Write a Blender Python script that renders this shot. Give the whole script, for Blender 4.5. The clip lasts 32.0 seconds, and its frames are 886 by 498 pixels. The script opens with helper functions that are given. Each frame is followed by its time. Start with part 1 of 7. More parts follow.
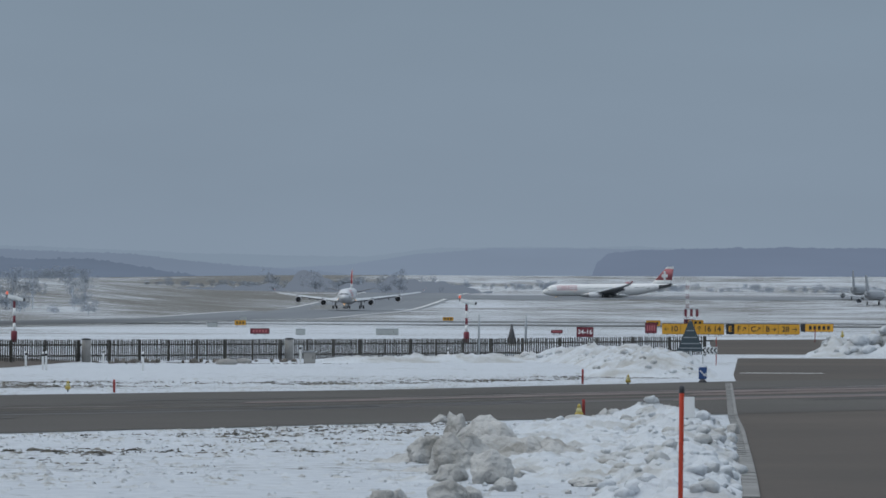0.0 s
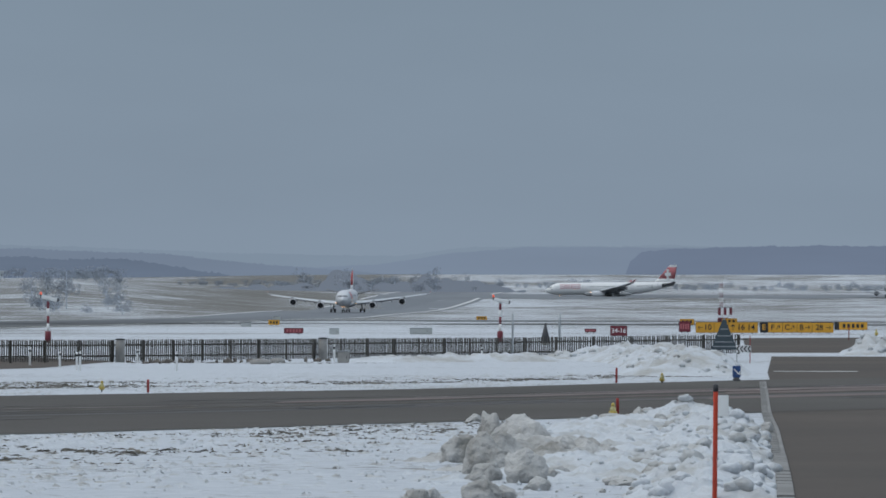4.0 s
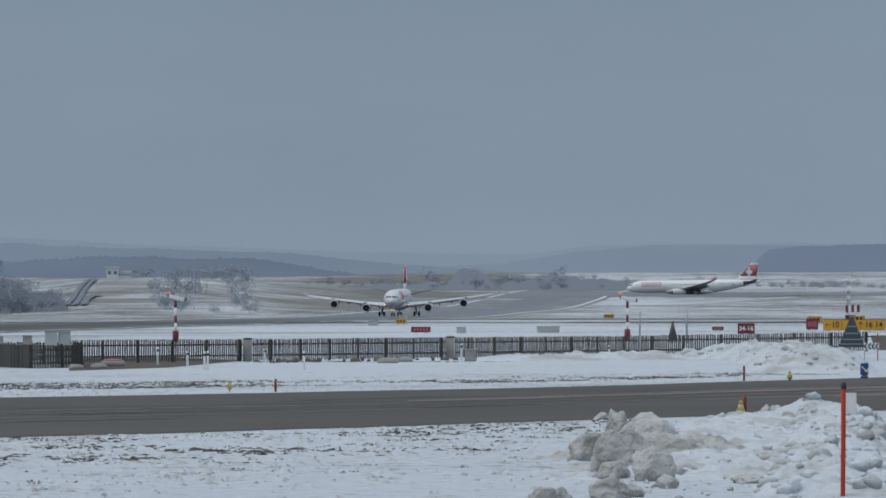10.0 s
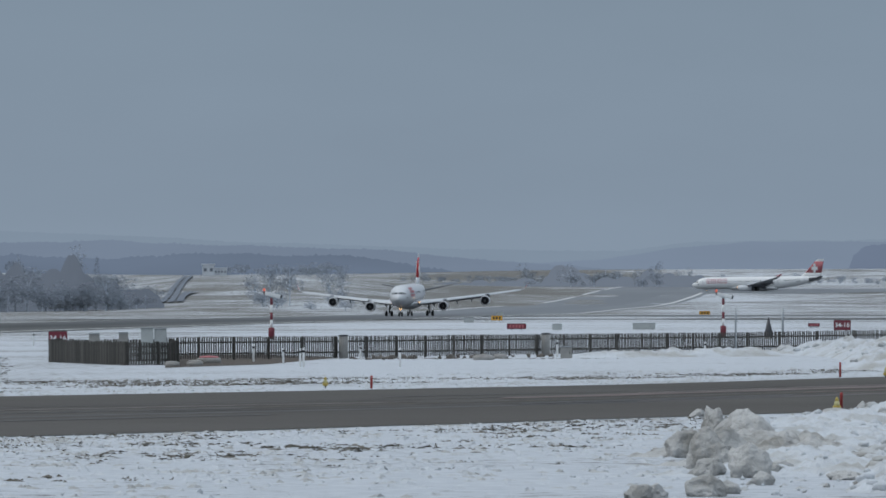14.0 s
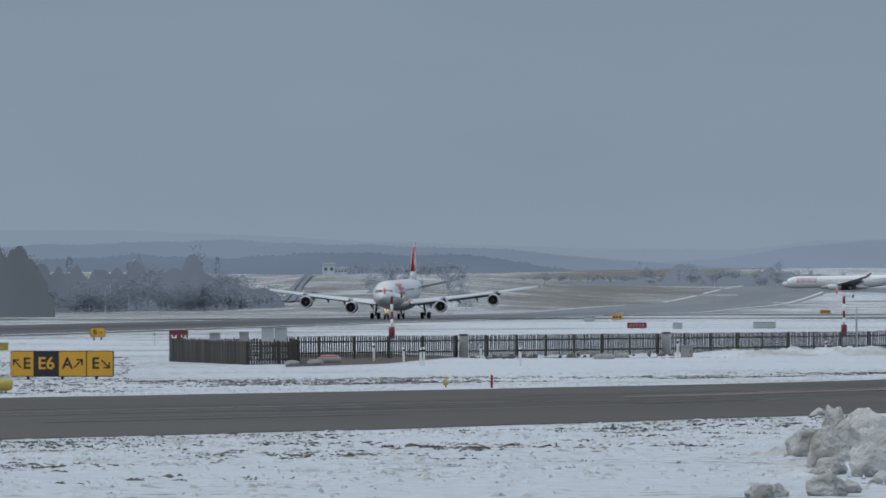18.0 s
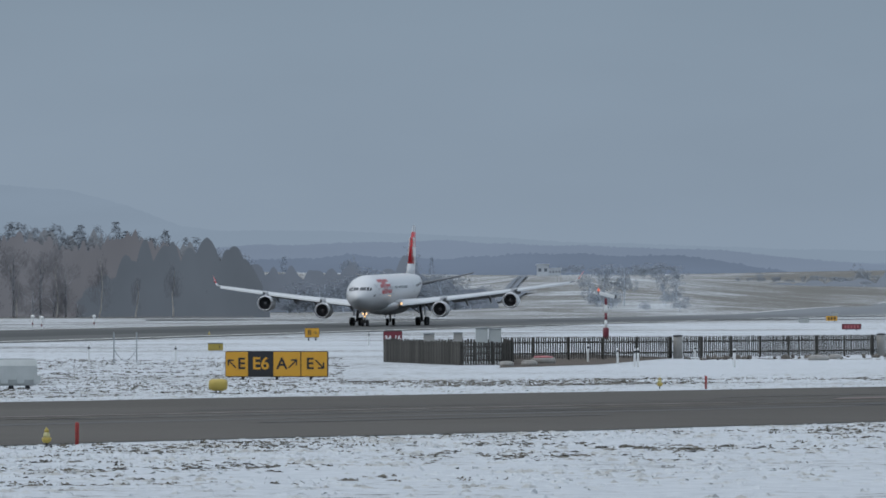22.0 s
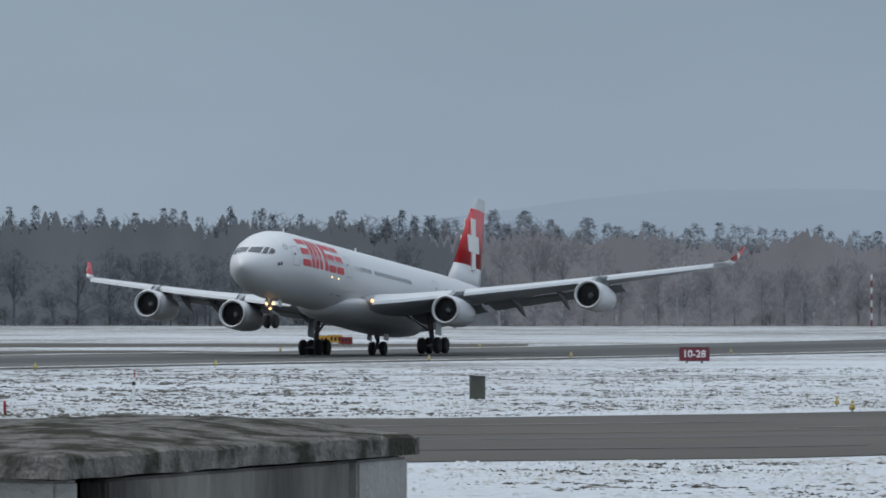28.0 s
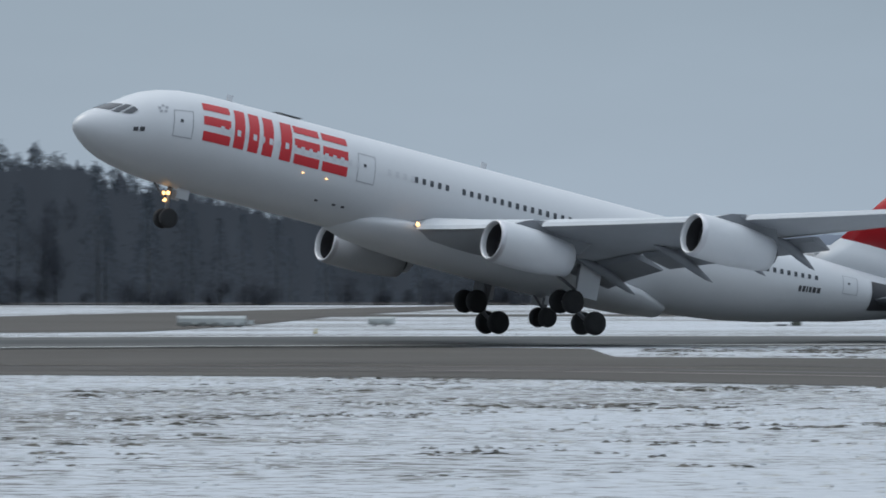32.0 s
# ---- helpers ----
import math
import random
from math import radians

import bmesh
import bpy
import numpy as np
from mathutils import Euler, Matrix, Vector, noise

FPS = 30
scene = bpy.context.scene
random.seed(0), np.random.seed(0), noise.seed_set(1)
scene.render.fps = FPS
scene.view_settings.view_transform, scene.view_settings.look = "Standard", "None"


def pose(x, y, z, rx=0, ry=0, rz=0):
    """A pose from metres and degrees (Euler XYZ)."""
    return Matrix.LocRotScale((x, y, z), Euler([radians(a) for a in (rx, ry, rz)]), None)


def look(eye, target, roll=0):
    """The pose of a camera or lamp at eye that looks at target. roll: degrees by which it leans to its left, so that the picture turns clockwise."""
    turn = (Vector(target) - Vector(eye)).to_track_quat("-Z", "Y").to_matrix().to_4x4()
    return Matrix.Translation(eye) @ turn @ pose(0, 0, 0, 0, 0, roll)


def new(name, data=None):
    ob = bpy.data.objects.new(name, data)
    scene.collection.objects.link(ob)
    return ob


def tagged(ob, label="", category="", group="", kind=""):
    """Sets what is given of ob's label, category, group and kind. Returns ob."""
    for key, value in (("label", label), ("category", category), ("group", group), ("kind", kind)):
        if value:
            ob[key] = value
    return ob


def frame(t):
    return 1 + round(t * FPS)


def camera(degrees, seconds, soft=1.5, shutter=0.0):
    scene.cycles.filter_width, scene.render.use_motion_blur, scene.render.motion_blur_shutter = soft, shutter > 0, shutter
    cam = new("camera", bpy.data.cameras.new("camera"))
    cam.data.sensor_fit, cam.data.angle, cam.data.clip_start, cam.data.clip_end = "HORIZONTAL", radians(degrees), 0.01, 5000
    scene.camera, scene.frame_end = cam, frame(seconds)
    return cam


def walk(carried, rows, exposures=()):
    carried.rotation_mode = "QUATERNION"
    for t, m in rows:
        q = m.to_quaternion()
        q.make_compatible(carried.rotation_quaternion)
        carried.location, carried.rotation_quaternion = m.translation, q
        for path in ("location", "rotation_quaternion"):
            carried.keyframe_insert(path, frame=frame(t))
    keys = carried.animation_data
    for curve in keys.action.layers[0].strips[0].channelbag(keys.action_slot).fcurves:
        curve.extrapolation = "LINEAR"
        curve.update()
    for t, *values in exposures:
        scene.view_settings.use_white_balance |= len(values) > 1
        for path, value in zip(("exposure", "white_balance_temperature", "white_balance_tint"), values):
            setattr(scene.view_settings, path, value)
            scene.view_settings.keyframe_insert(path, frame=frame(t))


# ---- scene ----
# An airport in thin snow under a grey sky: a four-engined airliner takes off past a panning camera.
EYE = (0.0, 0.0, 3.85)
cam = camera(8.966, 32.0, soft=1.7, shutter=0.12)
CAMERA_ROWS = [
    (0, -0.000, 90.590, 0.32), (0.5, -0.010, 90.583, 0.27), (1, -0.008, 90.584, 0.25), (1.5, 0.013, 90.588, 0.18),
    (2, 0.037, 90.583, 0.09), (2.5, 0.084, 90.578, 0.16), (3, 0.140, 90.584, 0.11), (3.5, 0.233, 90.583, 0.13),
    (5.5, 0.599, 90.573, 0.07), (6, 0.651, 90.579, 0.02), (6.5, 0.734, 90.580, -0.01), (7, 0.838, 90.582, -0.04),
    (7.5, 0.935, 90.591, -0.05), (8, 0.991, 90.593, -0.00), (8.5, 1.128, 90.594, 0.01), (9, 1.288, 90.576, 0.02),
    (9.5, 1.485, 90.571, -0.01), (10, 1.626, 90.564, -0.03), (10.5, 1.723, 90.549, -0.09), (11, 1.817, 90.539, -0.08),
    (11.5, 1.939, 90.525, -0.10), (12, 2.089, 90.517, -0.09), (12.5, 2.247, 90.527, -0.05), (13, 2.354, 90.537, -0.02),
    (13.5, 2.486, 90.537, -0.03), (15.5, 2.864, 90.508, -0.11), (16, 2.994, 90.503, -0.05), (16.5, 3.144, 90.506, -0.09),
    (17, 3.338, 90.512, -0.06), (17.5, 3.558, 90.517, -0.12), (18, 3.815, 90.526, -0.12), (18.5, 4.054, 90.536, -0.14),
    (19, 4.297, 90.537, -0.12), (19.5, 4.556, 90.536, -0.10), (20, 4.888, 90.528, -0.13), (20.5, 5.180, 90.523, -0.10),
    (21, 5.446, 90.523, -0.10), (21.5, 5.718, 90.531, -0.07), (22, 5.986, 90.537, -0.03), (22.5, 6.286, 90.558, 0.00),
    (23, 6.660, 90.611, 0.04), (23.5, 7.091, 90.719, 0.09), (24, 7.642, 90.775, 0.11), (24.5, 8.248, 90.790, 0.13),
    (26.5, 11.413, 90.773, -0.04), (27, 12.735, 90.749, 0.00), (27.5, 14.255, 90.685, 0.00), (28, 15.367, 90.622, 0.00),
    (28.5, 17.160, 90.576, 0.00), (29, 19.412, 90.553, 0.00), (29.5, 21.772, 90.613, 0.00), (29.6, 22.380, 90.659, 0.00),
    (30, 24.523, 90.751, 0.00), (30.5, 27.657, 90.579, 0.00), (31, 31.484, 90.510, 0.00), (31.2, 33.237, 90.533, 0.00),
    (31.3, 33.922, 90.544, 0.00), (31.4, 35.008, 90.527, 0.00), (31.5, 35.873, 90.510, 0.00), (31.6, 37.529, 90.470, 0.00),
    (31.7, 38.663, 90.435, 0.00), (31.8, 40.242, 90.390, 0.00), (31.9, 41.929, 90.350, 0.00), (32, 43.195, 90.315, 0.00)]
walk(cam, [(t, pose(*EYE, rx, 0, rz) @ pose(0, 0, 0, 0, 0, roll)) for t, rz, rx, roll in CAMERA_ROWS],
     exposures=[(0, 0.0, 6500, 10), (9, 0.0, 6500, 10), (19, 0.06, 6500, 10), (24, 0.15, 6560, 10), (28, 0.28, 6620, 10), (30, 0.36, 6620, 10), (31, 0.29, 6560, 10), (31.5, 0.24, 6560, 10), (32, 0.26, 6560, 10)])

# ---- light: an overcast winter sky, brighter overhead, with a veiled sun ----
SUN_ELEVATION, SUN_AZIMUTH = 50.0, 257.0
world = bpy.data.worlds.new("overcast_sky")
scene.world = world
world.use_nodes = True
wn, wl = world.node_tree.nodes, world.node_tree.links
wn.clear()
w_out = wn.new("ShaderNodeOutputWorld")
w_bg = wn.new("ShaderNodeBackground")
w_sky = wn.new("ShaderNodeTexSky")
w_sky.sky_type, w_sky.sun_disc = "NISHITA", False
w_sky.sun_elevation, w_sky.sun_rotation = radians(SUN_ELEVATION), radians(SUN_AZIMUTH)
w_sky.air_density, w_sky.dust_density = 1.0, 3.0
w_dim = wn.new("ShaderNodeMix")
w_dim.data_type, w_dim.blend_type = "RGBA", "MULTIPLY"
w_dim.inputs[0].default_value = 1.0
w_dim.inputs[7].default_value = (0.07, 0.07, 0.07, 1)
w_coord = wn.new("ShaderNodeTexCoord")
w_sep = wn.new("ShaderNodeSeparateXYZ")
w_ramp = wn.new("ShaderNodeValToRGB")
w_ramp.color_ramp.elements[0].position, w_ramp.color_ramp.elements[0].color = 0.0, (0.253, 0.322, 0.410, 1)
w_ramp.color_ramp.elements[1].position, w_ramp.color_ramp.elements[1].color = 1.0, (1.06, 1.20, 1.36, 1)
w_low = w_ramp.color_ramp.elements.new(0.06)
w_low.color = (0.208, 0.274, 0.350, 1)
w_mid = w_ramp.color_ramp.elements.new(0.4)
w_mid.color = (0.40, 0.48, 0.575, 1)
w_noise = wn.new("ShaderNodeTexNoise")
w_noise.inputs["Scale"].default_value, w_noise.inputs["Detail"].default_value = 9.0, 4.0
w_map = wn.new("ShaderNodeMapping")
w_map.inputs["Scale"].default_value = (1, 1, 3.5)
w_cloud = wn.new("ShaderNodeMapRange")
w_cloud.inputs["To Min"].default_value, w_cloud.inputs["To Max"].default_value = 0.90, 1.10
w_mul = wn.new("ShaderNodeMix")
w_mul.data_type, w_mul.blend_type = "RGBA", "MULTIPLY"
w_mul.inputs[0].default_value = 1.0
w_mix = wn.new("ShaderNodeMix")
w_mix.data_type = "RGBA"
w_mix.inputs[0].default_value = 0.08
wl.new(w_coord.outputs["Generated"], w_sep.inputs[0])
wl.new(w_sep.outputs["Z"], w_ramp.inputs[0])
wl.new(w_coord.outputs["Generated"], w_map.inputs[0])
wl.new(w_map.outputs[0], w_noise.inputs["Vector"])
wl.new(w_noise.outputs[0], w_cloud.inputs[0])
wl.new(w_ramp.outputs[0], w_mul.inputs[6])
wl.new(w_cloud.outputs[0], w_mul.inputs[7])
wl.new(w_sky.outputs[0], w_dim.inputs[6])
# the cloud is thinner towards the west, where the camera turns
w_west = wn.new("ShaderNodeMapRange")
w_west.interpolation_type = "SMOOTHSTEP"
for w_key, w_value in (("From Min", -0.12), ("From Max", -0.72), ("To Min", 0.0), ("To Max", 1.0)):
    w_west.inputs[w_key].default_value = w_value
w_tint = wn.new("ShaderNodeMix")
w_tint.data_type = "RGBA"
w_tint.inputs[6].default_value, w_tint.inputs[7].default_value = (1, 1, 1, 1), (1.25, 1.21, 1.16, 1)
w_wmul = wn.new("ShaderNodeMix")
w_wmul.data_type, w_wmul.blend_type = "RGBA", "MULTIPLY"
w_wmul.inputs[0].default_value = 1.0
wl.new(w_sep.outputs["X"], w_west.inputs[0])
wl.new(w_mul.outputs[2], w_wmul.inputs[6])
wl.new(w_west.outputs[0], w_tint.inputs[0])
wl.new(w_tint.outputs[2], w_wmul.inputs[7])
wl.new(w_wmul.outputs[2], w_mix.inputs[6])
wl.new(w_dim.outputs[2], w_mix.inputs[7])
wl.new(w_mix.outputs[2], w_bg.inputs[0])
wl.new(w_bg.outputs[0], w_out.inputs[0])
w_bg.inputs[1].default_value = 1.0
sun = new("sun", bpy.data.lights.new("sun", "SUN"))
sun.data.energy, sun.data.angle, sun.data.color = 0.55, radians(14), (1.0, 0.96, 0.9)
# the veiled sun stands high to the left of the camera
sun.matrix_world = look((-90, -20, 110), (0, 0, 0))


# ---- materials ----
def material(name, base, rough=0.6, metal=0.0, vary=0.12, scale=2.0, fine=0.0, bump=0.0, bump_scale=20.0, emit=None, emit_strength=0.0,
             second=None, spread=(0.45, 0.6), stretch=(1, 1, 1), random_piece=0.0, coords="Object", spec=0.5, transmission=0.0, detail=5.0, leafy=0.0, gaps=0.5):
    """A surface: base colour broken up at two scales, an optional second colour in patches, and relief."""
    m = bpy.data.materials.new(name)
    m.use_nodes = True
    n, l = m.node_tree.nodes, m.node_tree.links
    b = n["Principled BSDF"]
    b.inputs["Roughness"].default_value, b.inputs["Metallic"].default_value = rough, metal
    b.inputs["Specular IOR Level"].default_value = spec
    if transmission:
        b.inputs["Transmission Weight"].default_value = transmission
    tc = n.new("ShaderNodeTexCoord")
    mp = n.new("ShaderNodeMapping")
    mp.inputs["Scale"].default_value = stretch
    if coords == "World":
        geo = n.new("ShaderNodeNewGeometry")
        l.new(geo.outputs["Position"], mp.inputs[0])
    else:
        l.new(tc.outputs[coords], mp.inputs[0])
    n1 = n.new("ShaderNodeTexNoise")
    n1.inputs["Scale"].default_value, n1.inputs["Detail"].default_value = scale, detail
    l.new(mp.outputs[0], n1.inputs["Vector"])
    n2 = n.new("ShaderNodeTexNoise")
    n2.inputs["Scale"].default_value, n2.inputs["Detail"].default_value = scale * 9, 3.0
    l.new(mp.outputs[0], n2.inputs["Vector"])
    add = n.new("ShaderNodeMath")
    add.operation = "MULTIPLY_ADD"
    add.inputs[1].default_value = 0.5
    l.new(n2.outputs[0], add.inputs[0])
    l.new(n1.outputs[0], add.inputs[2])
    mr = n.new("ShaderNodeMapRange")
    mr.inputs["From Min"].default_value, mr.inputs["From Max"].default_value = 0.4, 1.1
    mr.inputs["To Min"].default_value, mr.inputs["To Max"].default_value = 1 - vary, 1 + vary
    l.new(add.outputs[0], mr.inputs[0])
    mul = n.new("ShaderNodeMix")
    mul.data_type, mul.blend_type = "RGBA", "MULTIPLY"
    mul.inputs[0].default_value = 1.0
    mul.inputs[6].default_value = (*base, 1)
    l.new(mr.outputs[0], mul.inputs[7])
    out = mul.outputs[2]
    if second:
        n3 = n.new("ShaderNodeTexNoise")
        n3.inputs["Scale"].default_value, n3.inputs["Detail"].default_value = scale * 0.37, 8.0
        n3.inputs["Roughness"].default_value = 0.62
        l.new(mp.outputs[0], n3.inputs["Vector"])
        m3 = n.new("ShaderNodeMapRange")
        m3.inputs["From Min"].default_value, m3.inputs["From Max"].default_value = spread
        l.new(n3.outputs[0], m3.inputs[0])
        mx = n.new("ShaderNodeMix")
        mx.data_type = "RGBA"
        mx.inputs[7].default_value = (*second, 1)
        l.new(m3.outputs[0], mx.inputs[0])
        l.new(out, mx.inputs[6])
        out = mx.outputs[2]
    if random_piece:
        oi = n.new("ShaderNodeObjectInfo")
        mo = n.new("ShaderNodeMapRange")
        mo.inputs["To Min"].default_value, mo.inputs["To Max"].default_value = 1 - random_piece, 1 + random_piece
        l.new(oi.outputs["Random"], mo.inputs[0])
        mm = n.new("ShaderNodeMix")
        mm.data_type, mm.blend_type = "RGBA", "MULTIPLY"
        mm.inputs[0].default_value = 1.0
        l.new(out, mm.inputs[6])
        l.new(mo.outputs[0], mm.inputs[7])
        out = mm.outputs[2]
    l.new(out, b.inputs["Base Color"])
    if bump:
        n4 = n.new("ShaderNodeTexNoise")
        n4.inputs["Scale"].default_value, n4.inputs["Detail"].default_value = bump_scale, 6.0
        l.new(mp.outputs[0], n4.inputs["Vector"])
        bp = n.new("ShaderNodeBump")
        bp.inputs["Strength"].default_value = bump
        bp.inputs["Distance"].default_value = 0.2
        l.new(n4.outputs[0], bp.inputs["Height"])
        l.new(bp.outputs[0], b.inputs["Normal"])
    if leafy:
        # thin twigs and needles pass part of the light on
        tr, mxs = n.new("ShaderNodeBsdfTranslucent"), n.new("ShaderNodeMixShader")
        mxs.inputs[0].default_value = leafy
        l.new(out, tr.inputs[0])
        # normals pulled to one direction, up and towards the camera: shading flattened
        gn, sc, ad, nm = n.new("ShaderNodeNewGeometry"), n.new("ShaderNodeVectorMath"), n.new("ShaderNodeVectorMath"), n.new("ShaderNodeVectorMath")
        sc.operation, ad.operation, nm.operation = "SCALE", "ADD", "NORMALIZE"
        sc.inputs["Scale"].default_value = 0.15
        ad.inputs[1].default_value = (0.25, -0.5, 0.7)
        l.new(gn.outputs["Normal"], sc.inputs[0])
        l.new(sc.outputs[0], ad.inputs[0])
        l.new(ad.outputs[0], nm.inputs[0])
        l.new(nm.outputs[0], b.inputs["Normal"])
        l.new(nm.outputs[0], tr.inputs["Normal"])
        b.inputs["Specular IOR Level"].default_value = 0.0
        l.new(b.outputs[0], mxs.inputs[1])
        l.new(tr.outputs[0], mxs.inputs[2])
        # between the twigs one sees through
        gap, see = n.new("ShaderNodeBsdfTransparent"), n.new("ShaderNodeMixShader")
        see.inputs[0].default_value = gaps
        l.new(mxs.outputs[0], see.inputs[1])
        l.new(gap.outputs[0], see.inputs[2])
        l.new(see.outputs[0], n["Material Output"].inputs[0])
    if emit:
        b.inputs["Emission Color"].default_value = (*emit, 1)
        b.inputs["Emission Strength"].default_value = emit_strength
    return m


def glow(name, colour, strength):
    m = bpy.data.materials.new(name)
    m.use_nodes = True
    b = m.node_tree.nodes["Principled BSDF"]
    b.inputs["Base Color"].default_value = (*colour, 1)
    b.inputs["Emission Color"].default_value = (*colour, 1)
    b.inputs["Emission Strength"].default_value = strength
    return m


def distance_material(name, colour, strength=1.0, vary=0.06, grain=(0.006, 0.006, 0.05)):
    """Far hills and woods: a plain backdrop whose own dim light paints the haze."""
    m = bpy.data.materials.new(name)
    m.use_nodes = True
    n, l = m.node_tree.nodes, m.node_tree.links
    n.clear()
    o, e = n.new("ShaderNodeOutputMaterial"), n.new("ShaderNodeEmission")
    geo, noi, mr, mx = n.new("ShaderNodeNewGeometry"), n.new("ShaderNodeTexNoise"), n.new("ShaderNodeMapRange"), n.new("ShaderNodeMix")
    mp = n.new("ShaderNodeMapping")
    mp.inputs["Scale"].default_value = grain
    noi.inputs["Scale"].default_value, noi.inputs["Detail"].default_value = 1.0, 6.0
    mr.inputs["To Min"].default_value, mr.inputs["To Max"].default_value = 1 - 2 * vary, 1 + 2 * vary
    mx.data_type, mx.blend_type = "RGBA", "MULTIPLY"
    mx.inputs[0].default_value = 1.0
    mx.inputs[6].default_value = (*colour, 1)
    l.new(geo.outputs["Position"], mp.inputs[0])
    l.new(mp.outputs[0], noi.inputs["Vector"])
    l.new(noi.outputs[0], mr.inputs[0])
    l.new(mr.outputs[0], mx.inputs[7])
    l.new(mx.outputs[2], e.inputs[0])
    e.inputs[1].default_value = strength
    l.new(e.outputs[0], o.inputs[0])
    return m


def snow_ground_material():
    """Thin snow on winter grass: grass shows in streaks and specks, more in some belts than in others."""
    m = bpy.data.materials.new("snow_on_grass")
    m.use_nodes = True
    n, l = m.node_tree.nodes, m.node_tree.links
    b = n["Principled BSDF"]
    b.inputs["Roughness"].default_value = 0.75
    geo = n.new("ShaderNodeNewGeometry")

    def noise_at(scale, detail, rough=0.6):
        t = n.new("ShaderNodeTexNoise")
        t.inputs["Scale"].default_value, t.inputs["Detail"].default_value, t.inputs["Roughness"].default_value = scale, detail, rough
        l.new(geo.outputs["Position"], t.inputs["Vector"])
        return t.outputs[0]

    def ranged(src, a, c, lo=0.0, hi=1.0):
        r = n.new("ShaderNodeMapRange")
        for key, v in (("From Min", a), ("From Max", c), ("To Min", lo), ("To Max", hi)):
            r.inputs[key].default_value = v
        l.new(src, r.inputs[0])
        return r.outputs[0]

    def math2(op, x, y):
        k = n.new("ShaderNodeMath")
        k.operation = op
        for i, v in enumerate((x, y)):
            if isinstance(v, float):
                k.inputs[i].default_value = v
            else:
                l.new(v, k.inputs[i])
        return k.outputs[0]

    def mixed(f, a, c):
        x = n.new("ShaderNodeMix")
        x.data_type = "RGBA"
        l.new(f, x.inputs[0])
        for i, v in ((6, a), (7, c)):
            if isinstance(v, tuple):
                x.inputs[i].default_value = (*v, 1)
            else:
                l.new(v, x.inputs[i])
        return x.outputs[2]

    specks = noise_at(1.1, 6.0, 0.72)
    belts = noise_at(0.035, 4.0, 0.6)
    wide = noise_at(0.006, 3.0, 0.5)
    cover = math2("ADD", math2("ADD", specks, ranged(belts, 0.3, 0.7, -0.11, 0.11)), ranged(wide, 0.35, 0.65, -0.05, 0.05))
    ln = n.new("ShaderNodeVectorMath")
    ln.operation = "LENGTH"
    l.new(geo.outputs["Position"], ln.inputs[0])
    # far snow greyed by more grass, partly standing in for haze
    cover = math2("ADD", cover, ranged(ln.outputs["Value"], 420.0, 1600.0, 0.0, 0.075))
    # the grass strips along the far runway lie nearly bare
    sp = n.new("ShaderNodeSeparateXYZ")
    l.new(geo.outputs["Position"], sp.inputs[0])
    side = math2("DIVIDE", sp.outputs["X"], sp.outputs["Y"])
    belt = math2("MULTIPLY", ranged(side, -0.062, -0.040), ranged(side, 0.004, -0.016))
    cover = math2("ADD", cover, math2("MULTIPLY", math2("MULTIPLY", belt, ranged(sp.outputs["Y"], 1250.0, 1700.0)), 0.095))
    # eastern far field greyed by extra grass, partly for the haze there
    cover = math2("ADD", cover, math2("MULTIPLY", math2("MULTIPLY", ranged(side, -0.015, 0.02), ranged(sp.outputs["Y"], 430.0, 900.0)), 0.05))
    # the grass stands denser towards the west
    sx = n.new("ShaderNodeSeparateXYZ")
    l.new(geo.outputs["Position"], sx.inputs[0])
    cover = math2("ADD", cover, ranged(sx.outputs["X"], -18.0, -100.0, 0.0, 0.092))
    bare = ranged(cover, 0.565, 0.69)
    grass = mixed(ranged(noise_at(3.0, 4.0), 0.35, 0.65), (0.08, 0.073, 0.060), (0.15, 0.142, 0.125))
    old = mixed(ranged(noise_at(1.3, 8.0, 0.72), 0.36, 0.66), (0.565, 0.59, 0.62), (0.425, 0.452, 0.485))
    l.new(mixed(bare, old, grass), b.inputs["Base Color"])
    bp = n.new("ShaderNodeBump")
    bp.inputs["Strength"].default_value, bp.inputs["Distance"].default_value = 0.9, 0.25
    l.new(noise_at(0.9, 8.0, 0.7), bp.inputs["Height"])
    l.new(bp.outputs[0], b.inputs["Normal"])
    return m


